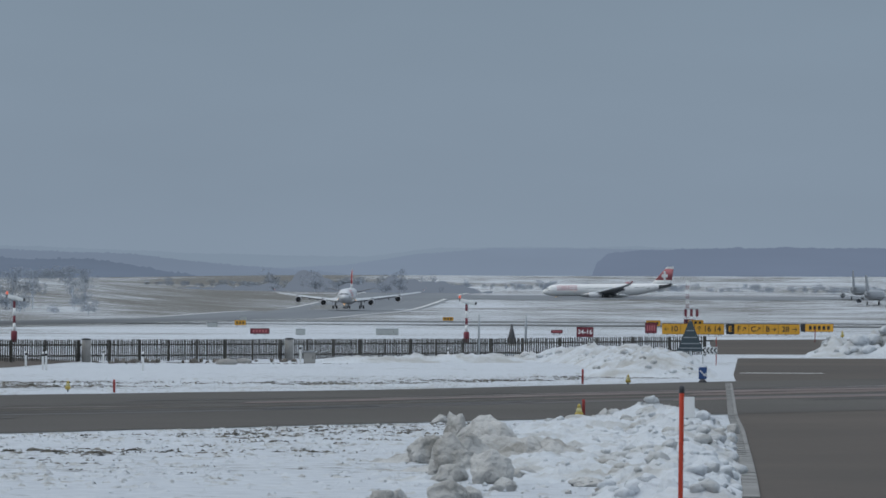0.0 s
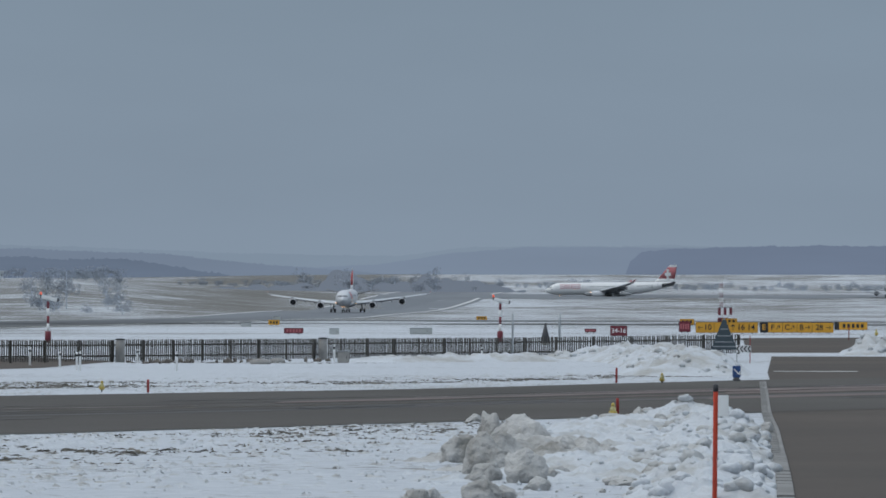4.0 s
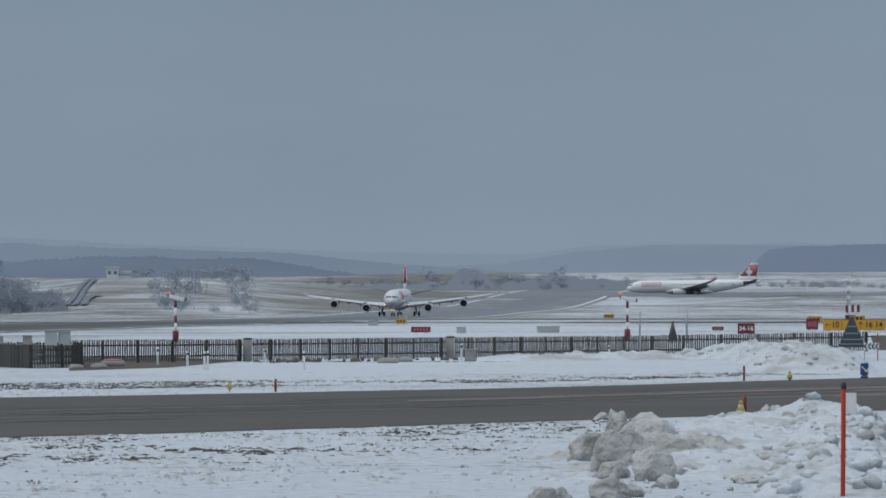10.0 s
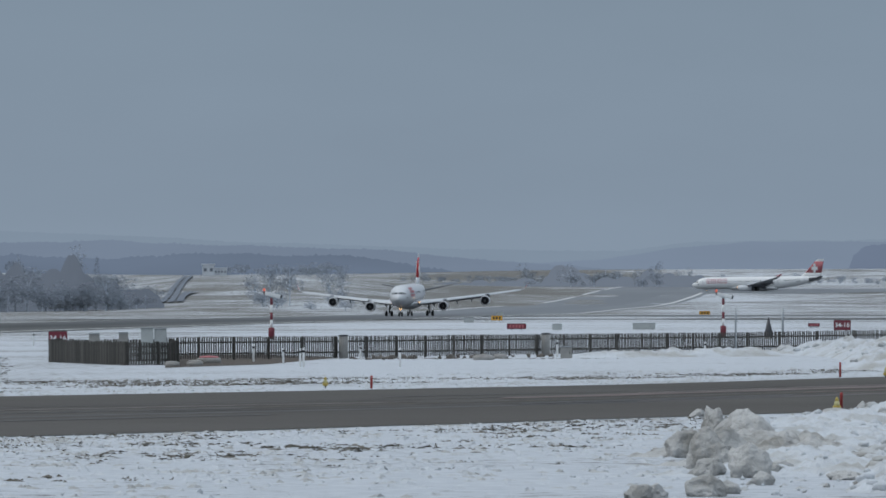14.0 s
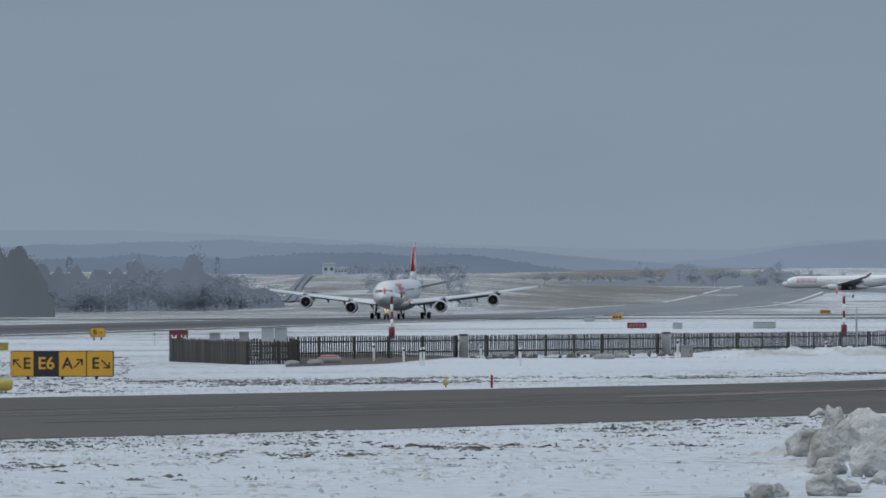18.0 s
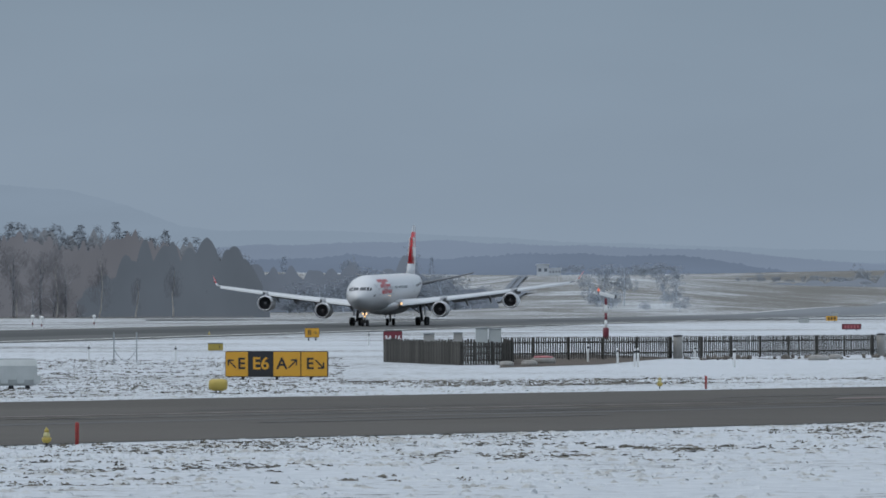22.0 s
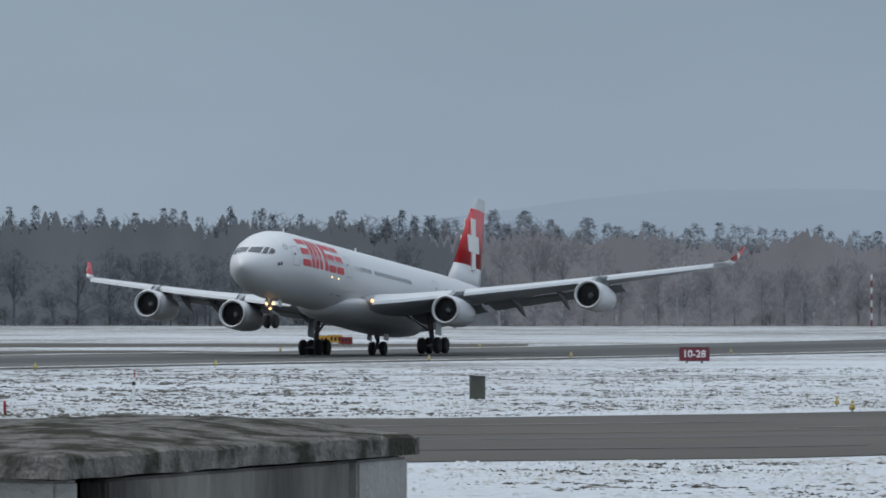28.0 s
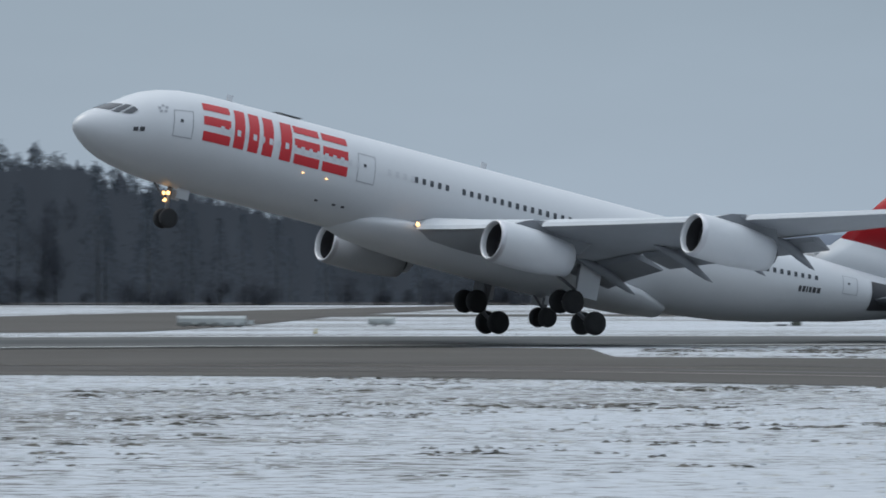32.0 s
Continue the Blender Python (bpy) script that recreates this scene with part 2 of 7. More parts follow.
M = {
    "snow": snow_ground_material(),
    "heap": material("heaped_snow", (0.525, 0.55, 0.575), 0.7, vary=0.08, scale=0.8, bump=0.9, bump_scale=3.0, second=(0.38, 0.375, 0.355), spread=(0.47, 0.62), coords="World"),
    "dirty_snow": material("dirty_snow", (0.465, 0.46, 0.445), 0.75, vary=0.18, scale=1.6, bump=1.0, bump_scale=5.0, second=(0.23, 0.22, 0.195), spread=(0.46, 0.66), coords="World"),
    "asphalt": material("asphalt", (0.088, 0.081, 0.073), 0.9, vary=0.16, scale=0.05, bump=0.15, bump_scale=6.0, spec=0.2, second=(0.073, 0.066, 0.059), spread=(0.45, 0.62), coords="World"),
    "runway": material("runway_asphalt", (0.085, 0.087, 0.083), 0.75, spec=0.25, vary=0.18, scale=0.03, bump=0.1, bump_scale=5.0, second=(0.060, 0.060, 0.059), spread=(0.45, 0.6), coords="World"),
    "rubber_track": material("rubber_marked_asphalt", (0.046, 0.047, 0.046), 0.75, spec=0.25, vary=0.25, scale=0.06, coords="World"),
    "road": material("road_asphalt", (0.092, 0.077, 0.066), 0.9, vary=0.16, scale=0.06, bump=0.15, bump_scale=6.0, spec=0.2, second=(0.074, 0.064, 0.056), spread=(0.45, 0.62), coords="World"),
    "pale_streak": material("pale_salt_streak", (0.20, 0.17, 0.16), 0.8, vary=0.35, scale=0.3, coords="World"),
    "wet_track": material("worn_tyre_track", (0.052, 0.048, 0.045), 0.7, vary=0.25, scale=0.2, coords="World"),
    "red_track": material("faded_red_marking", (0.135, 0.098, 0.088), 0.8, vary=0.3, scale=0.25, coords="World"),
    "paint_white": material("white_marking", (0.62, 0.62, 0.6), 0.7, vary=0.25, scale=0.4, coords="World"),
    "paint_yellow": material("yellow_marking", (0.118, 0.097, 0.064), 0.8, vary=0.3, scale=0.4, coords="World"),
    "concrete": material("concrete", (0.34, 0.33, 0.31), 0.85, vary=0.2, scale=1.5, bump=0.3, bump_scale=25),
    "kerb": material("drain_concrete", (0.21, 0.205, 0.195), 0.85, vary=0.15, scale=0.8, coords="World", random_piece=0.12),
    "hull": material("white_aircraft_paint", (0.58, 0.59, 0.605), 0.3, vary=0.025, scale=0.5, coords="Object"),
    "belly": material("grey_wing_paint", (0.20, 0.21, 0.225), 0.45, vary=0.10, scale=0.8),
    "slat_metal": material("bright_slat_metal", (0.52, 0.54, 0.56), 0.4, metal=0.25, vary=0.08, scale=0.8),
    # tailplane grey, darker than the wings
    "tail_grey": material("dark_grey_tailplane", (0.085, 0.09, 0.10), 0.45, vary=0.10, scale=0.8),
    "wing_top": material("light_grey_wing_paint", (0.33, 0.345, 0.365), 0.5, vary=0.08, scale=0.6),
    "bare_metal": material("bare_metal", (0.55, 0.55, 0.57), 0.45, metal=0.7, vary=0.06, scale=1.0),
    "dark_metal": material("dark_metal", (0.06, 0.06, 0.065), 0.5, metal=0.4, vary=0.15, scale=3),
    "gear_metal": material("landing_gear_metal", (0.22, 0.22, 0.23), 0.5, metal=0.3, vary=0.15, scale=3),
    "hub_metal": material("pale_wheel_hub", (0.42, 0.42, 0.43), 0.45, metal=0.4, vary=0.12, scale=3),
    "tyre": material("tyre_rubber", (0.022, 0.022, 0.023), 0.75, vary=0.2, scale=6),
    "red": material("red_aircraft_paint", (0.50, 0.012, 0.018), 0.3, vary=0.04, scale=0.7),
    "window": material("dark_cabin_window", (0.05, 0.055, 0.065), 0.12, vary=0.1, scale=3),
    "line": material("grey_panel_line", (0.33, 0.34, 0.36), 0.5, vary=0.05, scale=3),
    "faint_line": material("faint_window_cover", (0.52, 0.53, 0.55), 0.4, vary=0.05, scale=3),
    "landing_light": glow("landing_light", (1.0, 0.56, 0.22), 2.6),
    "sign_yellow": material("yellow_sign_face", (0.68, 0.345, 0.03), 0.5, vary=0.06, scale=1.2),
    "sign_black": material("black_sign_face", (0.02, 0.02, 0.022), 0.5, vary=0.1, scale=2),
    "sign_red": material("red_sign_face", (0.16, 0.02, 0.033), 0.5, vary=0.08, scale=2),
    "sign_white": material("white_sign_paint", (0.75, 0.75, 0.74), 0.5, vary=0.05, scale=2),
    "sign_blue": material("blue_sign_face", (0.035, 0.09, 0.26), 0.5, vary=0.08, scale=2),
    "grey_box": material("light_grey_cabinet", (0.45, 0.47, 0.46), 0.55, vary=0.12, scale=1.5, second=(0.34, 0.35, 0.34), spread=(0.55, 0.75)),
    "yellow": material("yellow_lamp_paint", (0.44, 0.33, 0.07), 0.5, vary=0.12, scale=3),
    "orange": material("orange_pole_paint", (0.60, 0.06, 0.025), 0.5, vary=0.08, scale=4),
    "rust_red": material("weathered_red_paint", (0.30, 0.035, 0.03), 0.6, vary=0.2, scale=4),
    "white": material("white_post_paint", (0.72, 0.72, 0.71), 0.5, vary=0.08, scale=3),
    "fence_wood": material("weathered_dark_wood", (0.074, 0.070, 0.063), 0.85, vary=0.4, scale=2.0, stretch=(6, 6, 0.6), random_piece=0.4),
    "galvanised": material("galvanised_steel", (0.36, 0.38, 0.39), 0.45, metal=0.6, vary=0.1, scale=3),
    "glass": material("lamp_glass", (0.55, 0.5, 0.25), 0.15, vary=0.1, scale=4),
    "dark_box": material("weathered_green_box", (0.075, 0.08, 0.062), 0.8, vary=0.3, scale=1.5, bump=0.3, bump_scale=15),
    # bark lightened and blued: haze put into the forest's colours
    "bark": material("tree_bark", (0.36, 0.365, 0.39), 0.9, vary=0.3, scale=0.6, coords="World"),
    "birch": material("birch_bark", (0.42, 0.40, 0.37), 0.8, vary=0.35, scale=0.8, coords="World"),
    "fieldstone": material("fieldstone", (0.13, 0.115, 0.10), 0.9, vary=0.3, scale=1.5, random_piece=0.3),
    "sign_back": material("grey_green_sign_back", (0.055, 0.078, 0.092), 0.6, vary=0.12, scale=2),
    # reds paled to put haze on the taxiing airliner; first also for signs, a lid
    "pale_red": material("pale_red_paint", (0.45, 0.13, 0.14), 0.4, vary=0.06, scale=1),
    "faint_title": material("hazed_red_title", (0.50, 0.30, 0.32), 0.4, vary=0.06, scale=1),
    "litter": material("leaf_litter", (0.20, 0.185, 0.18), 0.95, vary=0.3, scale=0.05, coords="World", spec=0.1),
    # far trees paler and bluer still: haze painted into their base colours
    "far_bark": material("hazed_bark", (0.46, 0.51, 0.58), 0.9, vary=0.2, scale=0.3, coords="World"),
    "far_twigs": material("hazed_twigs", (0.52, 0.57, 0.635), 0.9, vary=0.10, scale=0.03, coords="World", leafy=0.7, gaps=0.6),
    "far_needles": material("hazed_needles", (0.35, 0.40, 0.475), 0.9, vary=0.1, scale=0.03, coords="World", leafy=0.65, gaps=0.55),
    # forest twigs and needles paled the same way, haze in the base colour
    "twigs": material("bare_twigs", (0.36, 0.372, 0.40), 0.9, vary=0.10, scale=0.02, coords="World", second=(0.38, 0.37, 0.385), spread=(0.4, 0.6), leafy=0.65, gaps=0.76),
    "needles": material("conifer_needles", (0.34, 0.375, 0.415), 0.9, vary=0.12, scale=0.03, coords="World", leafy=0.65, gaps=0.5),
    # darker copies of bark, twigs and needles, with less haze in the colour
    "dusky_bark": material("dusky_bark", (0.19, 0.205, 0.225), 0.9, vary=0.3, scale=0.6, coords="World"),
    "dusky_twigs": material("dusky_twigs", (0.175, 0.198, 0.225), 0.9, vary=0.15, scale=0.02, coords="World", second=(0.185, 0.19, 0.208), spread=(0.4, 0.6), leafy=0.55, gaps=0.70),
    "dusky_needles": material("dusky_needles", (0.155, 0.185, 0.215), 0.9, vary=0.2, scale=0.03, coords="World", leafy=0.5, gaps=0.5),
    # second wood: shaded copies of needles, bark and twigs, darkness put into colour
    "shaded_needles": material("shaded_conifer_needles", (0.105, 0.13, 0.16), 0.9, vary=0.2, scale=0.03, coords="World", leafy=0.45, gaps=0.55),
    "shaded_bark": material("shaded_bark", (0.07, 0.075, 0.08), 0.9, vary=0.25, scale=0.5, coords="World"),
    "thicket": material("shaded_thicket_twigs", (0.11, 0.122, 0.145), 0.9, vary=0.25, scale=0.03, coords="World", leafy=0.5),
}



def hazed(mat, near, far, amount):
    """Paints haze into a surface's base colour: paler and bluer with distance."""
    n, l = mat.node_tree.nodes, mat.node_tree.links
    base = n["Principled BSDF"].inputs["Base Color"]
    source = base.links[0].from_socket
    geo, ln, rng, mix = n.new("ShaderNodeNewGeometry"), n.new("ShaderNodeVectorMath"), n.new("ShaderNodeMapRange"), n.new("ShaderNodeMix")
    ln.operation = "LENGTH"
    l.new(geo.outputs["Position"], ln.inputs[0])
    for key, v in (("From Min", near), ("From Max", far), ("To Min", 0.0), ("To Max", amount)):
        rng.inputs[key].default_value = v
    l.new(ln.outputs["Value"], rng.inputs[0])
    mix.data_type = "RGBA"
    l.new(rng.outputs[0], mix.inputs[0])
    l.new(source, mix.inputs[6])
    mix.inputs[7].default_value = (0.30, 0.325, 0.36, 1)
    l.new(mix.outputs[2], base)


# runway and rubber band blend towards haze colour beyond 900 m
hazed(M["runway"], 900.0, 1900.0, 0.42)
hazed(M["rubber_track"], 900.0, 1900.0, 0.42)


# ---- small mesh tools ----
def mesh_object(name, bm, mat, parent=None, smooth=False):
    me = bpy.data.meshes.new(name)
    bm.to_mesh(me)
    bm.free()
    if mat:
        me.materials.append(mat)
    if smooth:
        for p in me.polygons:
            p.use_smooth = True
    ob = new(name, me)
    if parent:
        ob.parent = parent
    return ob


def part(name, bm, mat, parent, label="", smooth=False):
    ob = mesh_object(name, bm, M[mat], parent, smooth)
    return tagged(ob, label)


def thing(name, label, category, x=0.0, y=0.0, z=0.0, rz=0.0, group="", kind=""):
    e = new(name)
    e.empty_display_size = 0.3
    e.matrix_basis = pose(x, y, z, 0, 0, rz)
    return tagged(e, label, category, group, kind)


def box(bm, cx, cy, cz, sx, sy, sz, bevel=0.0, rot=None):
    r = bmesh.ops.create_cube(bm, size=1.0)
    m = Matrix.Translation((cx, cy, cz)) @ (rot or Matrix.Identity(4)) @ Matrix.Diagonal((sx, sy, sz, 1))
    bmesh.ops.transform(bm, matrix=m, verts=r["verts"])
    if bevel:
        edges = list({e for v in r["verts"] for e in v.link_edges})
        bmesh.ops.bevel(bm, geom=edges, offset=bevel, segments=2, affect="EDGES")
    return bm


def rod(bm, p, q, r1, r2=None, seg=10):
    p, q = Vector(p), Vector(q)
    d = q - p
    res = bmesh.ops.create_cone(bm, cap_ends=True, segments=seg, radius1=r1, radius2=r1 if r2 is None else r2, depth=d.length)
    m = Matrix.Translation((p + q) / 2) @ d.to_track_quat("Z", "Y").to_matrix().to_4x4()
    bmesh.ops.transform(bm, matrix=m, verts=res["verts"])
    return bm


def loft(bm, rings, close=True, caps=True):
    """Skin a list of rings of points."""
    vs = [[bm.verts.new(p) for p in ring] for ring in rings]
    k = len(vs[0])
    for a, b in zip(vs, vs[1:]):
        for i in range(k if close else k - 1):
            j = (i + 1) % k
            bm.faces.new((a[i], a[j], b[j], b[i]))
    if caps and close:
        bm.faces.new(vs[0][::-1])
        bm.faces.new(vs[-1])
    bmesh.ops.recalc_face_normals(bm, faces=bm.faces)
    return bm


def turned(bm, profile, m=None, seg=24):
    """A body of revolution about z from (radius, height) pairs."""
    rings = [[(r * math.cos(2 * math.pi * i / seg), r * math.sin(2 * math.pi * i / seg), h) for i in range(seg)] for r, h in profile]
    old = set(bm.verts)
    loft(bm, rings)
    if m:
        bmesh.ops.transform(bm, matrix=m, verts=[v for v in bm.verts if v not in old])
    return bm


def polar(az_deg, dist):
    a = radians(az_deg)
    return (-math.sin(a) * dist, math.cos(a) * dist)


def facing(x, y):
    """The turn about z with which a thing's -y side faces the camera."""
    return math.degrees(math.atan2(y, x)) - 90


# ---- ground ----
def ground_height(x, y):
    """Level airfield; beyond it the land rises slowly towards the hills."""
    d = math.hypot(x, y)
    az = math.degrees(math.atan2(-x, y))
    z = 0.0
    if d > 1750:
        z += 7.0 * min((d - 1750) / 850, 1.0) ** 1.6
    if d > 2600:
        z += 17.0 * min((d - 2600) / 1100, 1.0) ** 1.2 * (1 - 0.75 * math.exp(-((az - 4.7) / 1.9) ** 2))
    w = math.exp(-((az - 4.7) / 1.7) ** 2)
    if d > 1700:
        z += w * 9.5 * min((d - 1700) / 750, 1.0) ** 1.1
    if d > 1750:
        z += 2.5 * noise.noise((x * 0.002, y * 0.002, 0)) * min((d - 1750) / 900, 1.0)
    return z


def build_ground():
    angles = sorted(set([-180 + 6 * i for i in range(61)] + [-12 + 0.75 * i for i in range(88)]))[:-1]
    radii = [0.0, 15, 40, 80, 120, 180, 260, 360, 500, 700, 950, 1250, 1500] + [1600 + 75 * i for i in range(34)] + [4200, 4500, 4900]
    verts, faces = [], []
    for r in radii[1:]:
        for a in angles:
            x, y = polar(a, r)
            verts.append((x, y, ground_height(x, y)))
    n = len(angles)
    for i in range(len(radii) - 2):
        for j in range(n):
            k = (j + 1) % n
            faces.append((i * n + j, i * n + k, (i + 1) * n + k, (i + 1) * n + j))
    verts.append((0, 0, 0))
    c = len(verts) - 1
    faces += [(c, (j + 1) % n, j) for j in range(n)]
    me = bpy.data.meshes.new("ground")
    me.from_pydata(verts, [], [f[::-1] for f in faces])
    me.materials.append(M["snow"])
    for p in me.polygons:
        p.use_smooth = True
    ob = new("ground", me)
    me.update()
    tagged(ob, "thin snow cover on brown winter grass across the airfield", "ground", kind="structure")
    return ob


build_ground()


def smooth_line(pts, step=12.0):
    """A smooth line through a few points, in steps."""
    P = [Vector((*p, 0)) for p in pts]
    P = [2 * P[0] - P[1]] + P + [2 * P[-1] - P[-2]]
    out = []
    for a, b, c, d in zip(P, P[1:], P[2:], P[3:]):
        k = max(1, int((c - b).length / step))
        for i in range(k):
            t = i / k
            out.append(0.5 * (2 * b + (c - a) * t + (2 * a - 5 * b + 4 * c - d) * t * t + (3 * b - a - 3 * c + d) * t ** 3))
    return out + [P[-2]]


def strip(name, left, right, mat, lift, label="", category="", ragged=0.0, kind="structure", parent=None):
    """A paved strip between two edge lines, laid just above the ground."""
    bm = bmesh.new()
    a = []
    for i, (p, q) in enumerate(zip(left, right)):
        cols = []
        for j, f in enumerate((0, 0.25, 0.5, 0.75, 1.0)):
            v = p.lerp(q, f)
            if ragged and j in (0, 4):
                s = (q - p).normalized() * ragged * noise.noise((v.x * 0.25, v.y * 0.25, 3.3))
                v = v + s
            cols.append(bm.verts.new((v.x, v.y, ground_height(v.x, v.y) + lift)))
        a.append(cols)
    for r, s in zip(a, a[1:]):
        for j in range(4):
            bm.faces.new((r[j], r[j + 1], s[j + 1], s[j]))
    bmesh.ops.recalc_face_normals(bm, faces=bm.faces)
    if sum(f.normal.z for f in bm.faces) < 0:
        bmesh.ops.reverse_faces(bm, faces=bm.faces)
    ob = mesh_object(name, bm, M[mat], parent)
    if not parent:
        tagged(ob, label, category, kind=kind)
    elif label:
        tagged(ob, label)
    return ob


def offset_line(line, d):
    out = []
    for i, p in enumerate(line):
        t = line[min(i + 1, len(line) - 1)] - line[max(i - 1, 0)]
        t.normalize()
        out.append(p + Vector((-t.y, t.x, 0)) * d)
    return out


# the runway, along which the airliner goes
RUNWAY = smooth_line([(-12, 2850), (-38, 2305), (-61, 1832), (-94, 1147), (-109, 842), (-122, 565), (-133, 464), (-145, 402), (-157, 337), (-174, 308),
                      (-200, 296), (-228, 275), (-250, 248), (-264, 205), (-272, 150), (-274, 60)], 14)
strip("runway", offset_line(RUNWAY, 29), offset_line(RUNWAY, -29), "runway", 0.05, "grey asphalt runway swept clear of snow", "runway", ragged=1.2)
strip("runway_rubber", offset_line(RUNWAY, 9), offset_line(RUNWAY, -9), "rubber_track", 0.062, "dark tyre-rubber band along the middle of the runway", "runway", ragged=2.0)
for k, off in enumerate((26.0, -26.0)):
    strip("runway_edge_line", offset_line(RUNWAY, off), offset_line(RUNWAY, off - 1.5), "paint_white", 0.068, "worn white line along the edge of the runway", "marking")
# the taxiway in front of it
TAXI_FAR = smooth_line([(60, 372), (15, 298), (-2, 263), (-19, 240), (-34, 222), (-46, 203), (-55, 193), (-66, 189), polar(22.4, 201), polar(24.8, 209), polar(28, 226), polar(31.5, 247), polar(35.9, 268), polar(40.2, 280), polar(44, 282), polar(50, 280), polar(60, 250)], 8)
TAXI_NEAR = smooth_line([(40, 252), (10, 205), (0, 189), (-13, 169), (-24, 155), (-31, 143), (-38, 138), (-46, 135), polar(22.4, 146), polar(24.5, 151), polar(27.7, 163), polar(31.5, 178), polar(35.9, 196), polar(40.2, 209), polar(43.2, 222), polar(50, 230), polar(60, 220)], 8)


def matched(a, n):
    """A line again in n even steps."""
    L = [0.0]
    for p, q in zip(a, a[1:]):
        L.append(L[-1] + (q - p).length)
    out, j = [], 0
    for i in range(n):
        s = L[-1] * i / (n - 1)
        while j < len(L) - 2 and L[j + 1] < s:
            j += 1
        out.append(a[j].lerp(a[j + 1], (s - L[j]) / max(L[j + 1] - L[j], 1e-6)))
    return out


TF, TN = matched(TAXI_FAR, 90), matched(TAXI_NEAR, 90)


def between(f):
    return [p.lerp(q, f) for p, q in zip(TF, TN)]


strip("taxiway", TF, TN, "asphalt", 0.02, "brown-grey asphalt taxiway between snowy verges", "taxiway", ragged=1.0)
rs = random.Random(17)
for k in range(46):
    a = rs.randrange(2, 80) if k > 16 else rs.randrange(4, 20)
    b = min(89, a + rs.randrange(4, 14))
    f, w = rs.uniform(0.22, 0.82), rs.uniform(0.006, 0.022)
    kind = rs.choice(("wet_track", "wet_track", "pale_streak")) if k > 16 else rs.choice(("red_track", "red_track", "pale_streak", "wet_track"))
    if k <= 16:
        f = rs.uniform(0.28, 0.66)
    label = {"wet_track": "dark damp streak along the taxiway", "pale_streak": "pale salt streak along the taxiway", "red_track": "faded reddish streak along the taxiway"}[kind]
    strip("taxiway_streak", between(f)[a:b], between(f + w * (2.2 if kind == "red_track" else 1.0))[a:b], kind, 0.024 + 0.0003 * k, label, "marking", ragged=0.9)
strip("taxiway_red_band", between(0.37)[4:27], between(0.425)[4:27], "red_track", 0.0395, "faded reddish band on the taxiway", "marking", ragged=2.2)
strip("taxiway_salt_streak", between(0.395)[6:24], between(0.405)[6:24], "pale_streak", 0.041, "pale pinkish salt streak on the taxiway", "marking", ragged=1.0)
strip("taxiway_line", between(0.50), between(0.507), "paint_yellow", 0.042, "worn yellow centre line on the taxiway", "marking")
strip("taxiway_dark_track", between(0.60), between(0.625), "wet_track", 0.026, "dark damp track along the taxiway", "marking", ragged=1.2)


# ---- the airliners ----
# Body space: x forward, y to the plane's left, z up; the origin lies on the ground between the main wheels. N(x) counts metres back from the nose.
def N(x):
    return 32.0 - x


HULL = [  # metres from the nose, half width, bottom, top
    (0.0, 0.06, 4.28, 4.42), (0.25, 0.55, 3.92, 4.88), (0.7, 0.98, 3.56, 5.29), (1.4, 1.45, 3.14, 5.74), (2.2, 1.85, 2.85, 6.21), (3.0, 2.14, 2.66, 6.76),
    (3.8, 2.36, 2.53, 7.19), (4.8, 2.57, 2.42, 7.54), (6.0, 2.72, 2.36, 7.8), (7.5, 2.8, 2.33, 7.94), (9.0, 2.82, 2.35, 7.99), (20, 2.82, 2.49, 8.13),
    (30, 2.82, 2.62, 8.26), (42, 2.82, 2.78, 8.42), (45, 2.8, 3.15, 8.46), (48, 2.7, 3.7, 8.48), (51, 2.48, 4.41, 8.48), (54, 2.14, 5.07, 8.44),
    (57, 1.7, 5.89, 8.43), (59.5, 1.26, 6.59, 8.33), (61.5, 0.88, 7.16, 8.19), (63.0, 0.52, 7.62, 8.03), (63.6, 0.26, 7.85, 7.9)]


def hull_at(x):
    """Half width, bottom and top of the fuselage x metres back from its nose."""
    for a, b in zip(HULL, HULL[1:]):
        if x <= b[0]:
            f = (x - a[0]) / (b[0] - a[0])
            return [a[i] + (b[i] - a[i]) * f for i in (1, 2, 3)]
    return list(HULL[-1][1:])


def skin(x, angle, out=0.0):
    """A point on the fuselage's skin: angle in degrees from the plane's left side, upwards."""
    w, b, t = hull_at(x)
    c, h = (b + t) / 2, (t - b) / 2
    a = radians(angle)
    return Vector((N(x), (w + out) * math.cos(a), c + (h + out) * math.sin(a)))


def skin_patch(bm, x0, x1, a0, a1, out=0.02, nx=2, na=2, lean=0.0):
    """A sheet that lies on the fuselage's skin between two stations and two angles."""
    g = [[bm.verts.new(skin(x0 + (x1 - x0) * i / nx + lean * j / na, a0 + (a1 - a0) * j / na, out)) for j in range(na + 1)] for i in range(nx + 1)]
    for i in range(nx):
        for j in range(na):
            bm.faces.new((g[i][j], g[i + 1][j], g[i + 1][j + 1], g[i][j + 1]))
    return bm


def airfoil(le, chord, thick, y, z, k=9, twist=0.0, vertical=False):
    pts = []
    for side in (1, -1):
        for i in range(k):
            f = i / (k - 1) if side == 1 else 1 - i / (k - 1)
            if side == -1 and i in (0, k - 1):
                continue
            h = thick * chord * (2.969 * math.sqrt(f) - 1.26 * f - 3.516 * f * f + 2.843 * f ** 3 - 1.036 * f ** 4) * 0.5
            h *= 1.15 if side == 1 else 0.85
            x = N(le + chord * f)
            if vertical:
                pts.append((x, side * h, z))
            else:
                pts.append((x, y, z + side * h - twist * f * chord))
    return pts


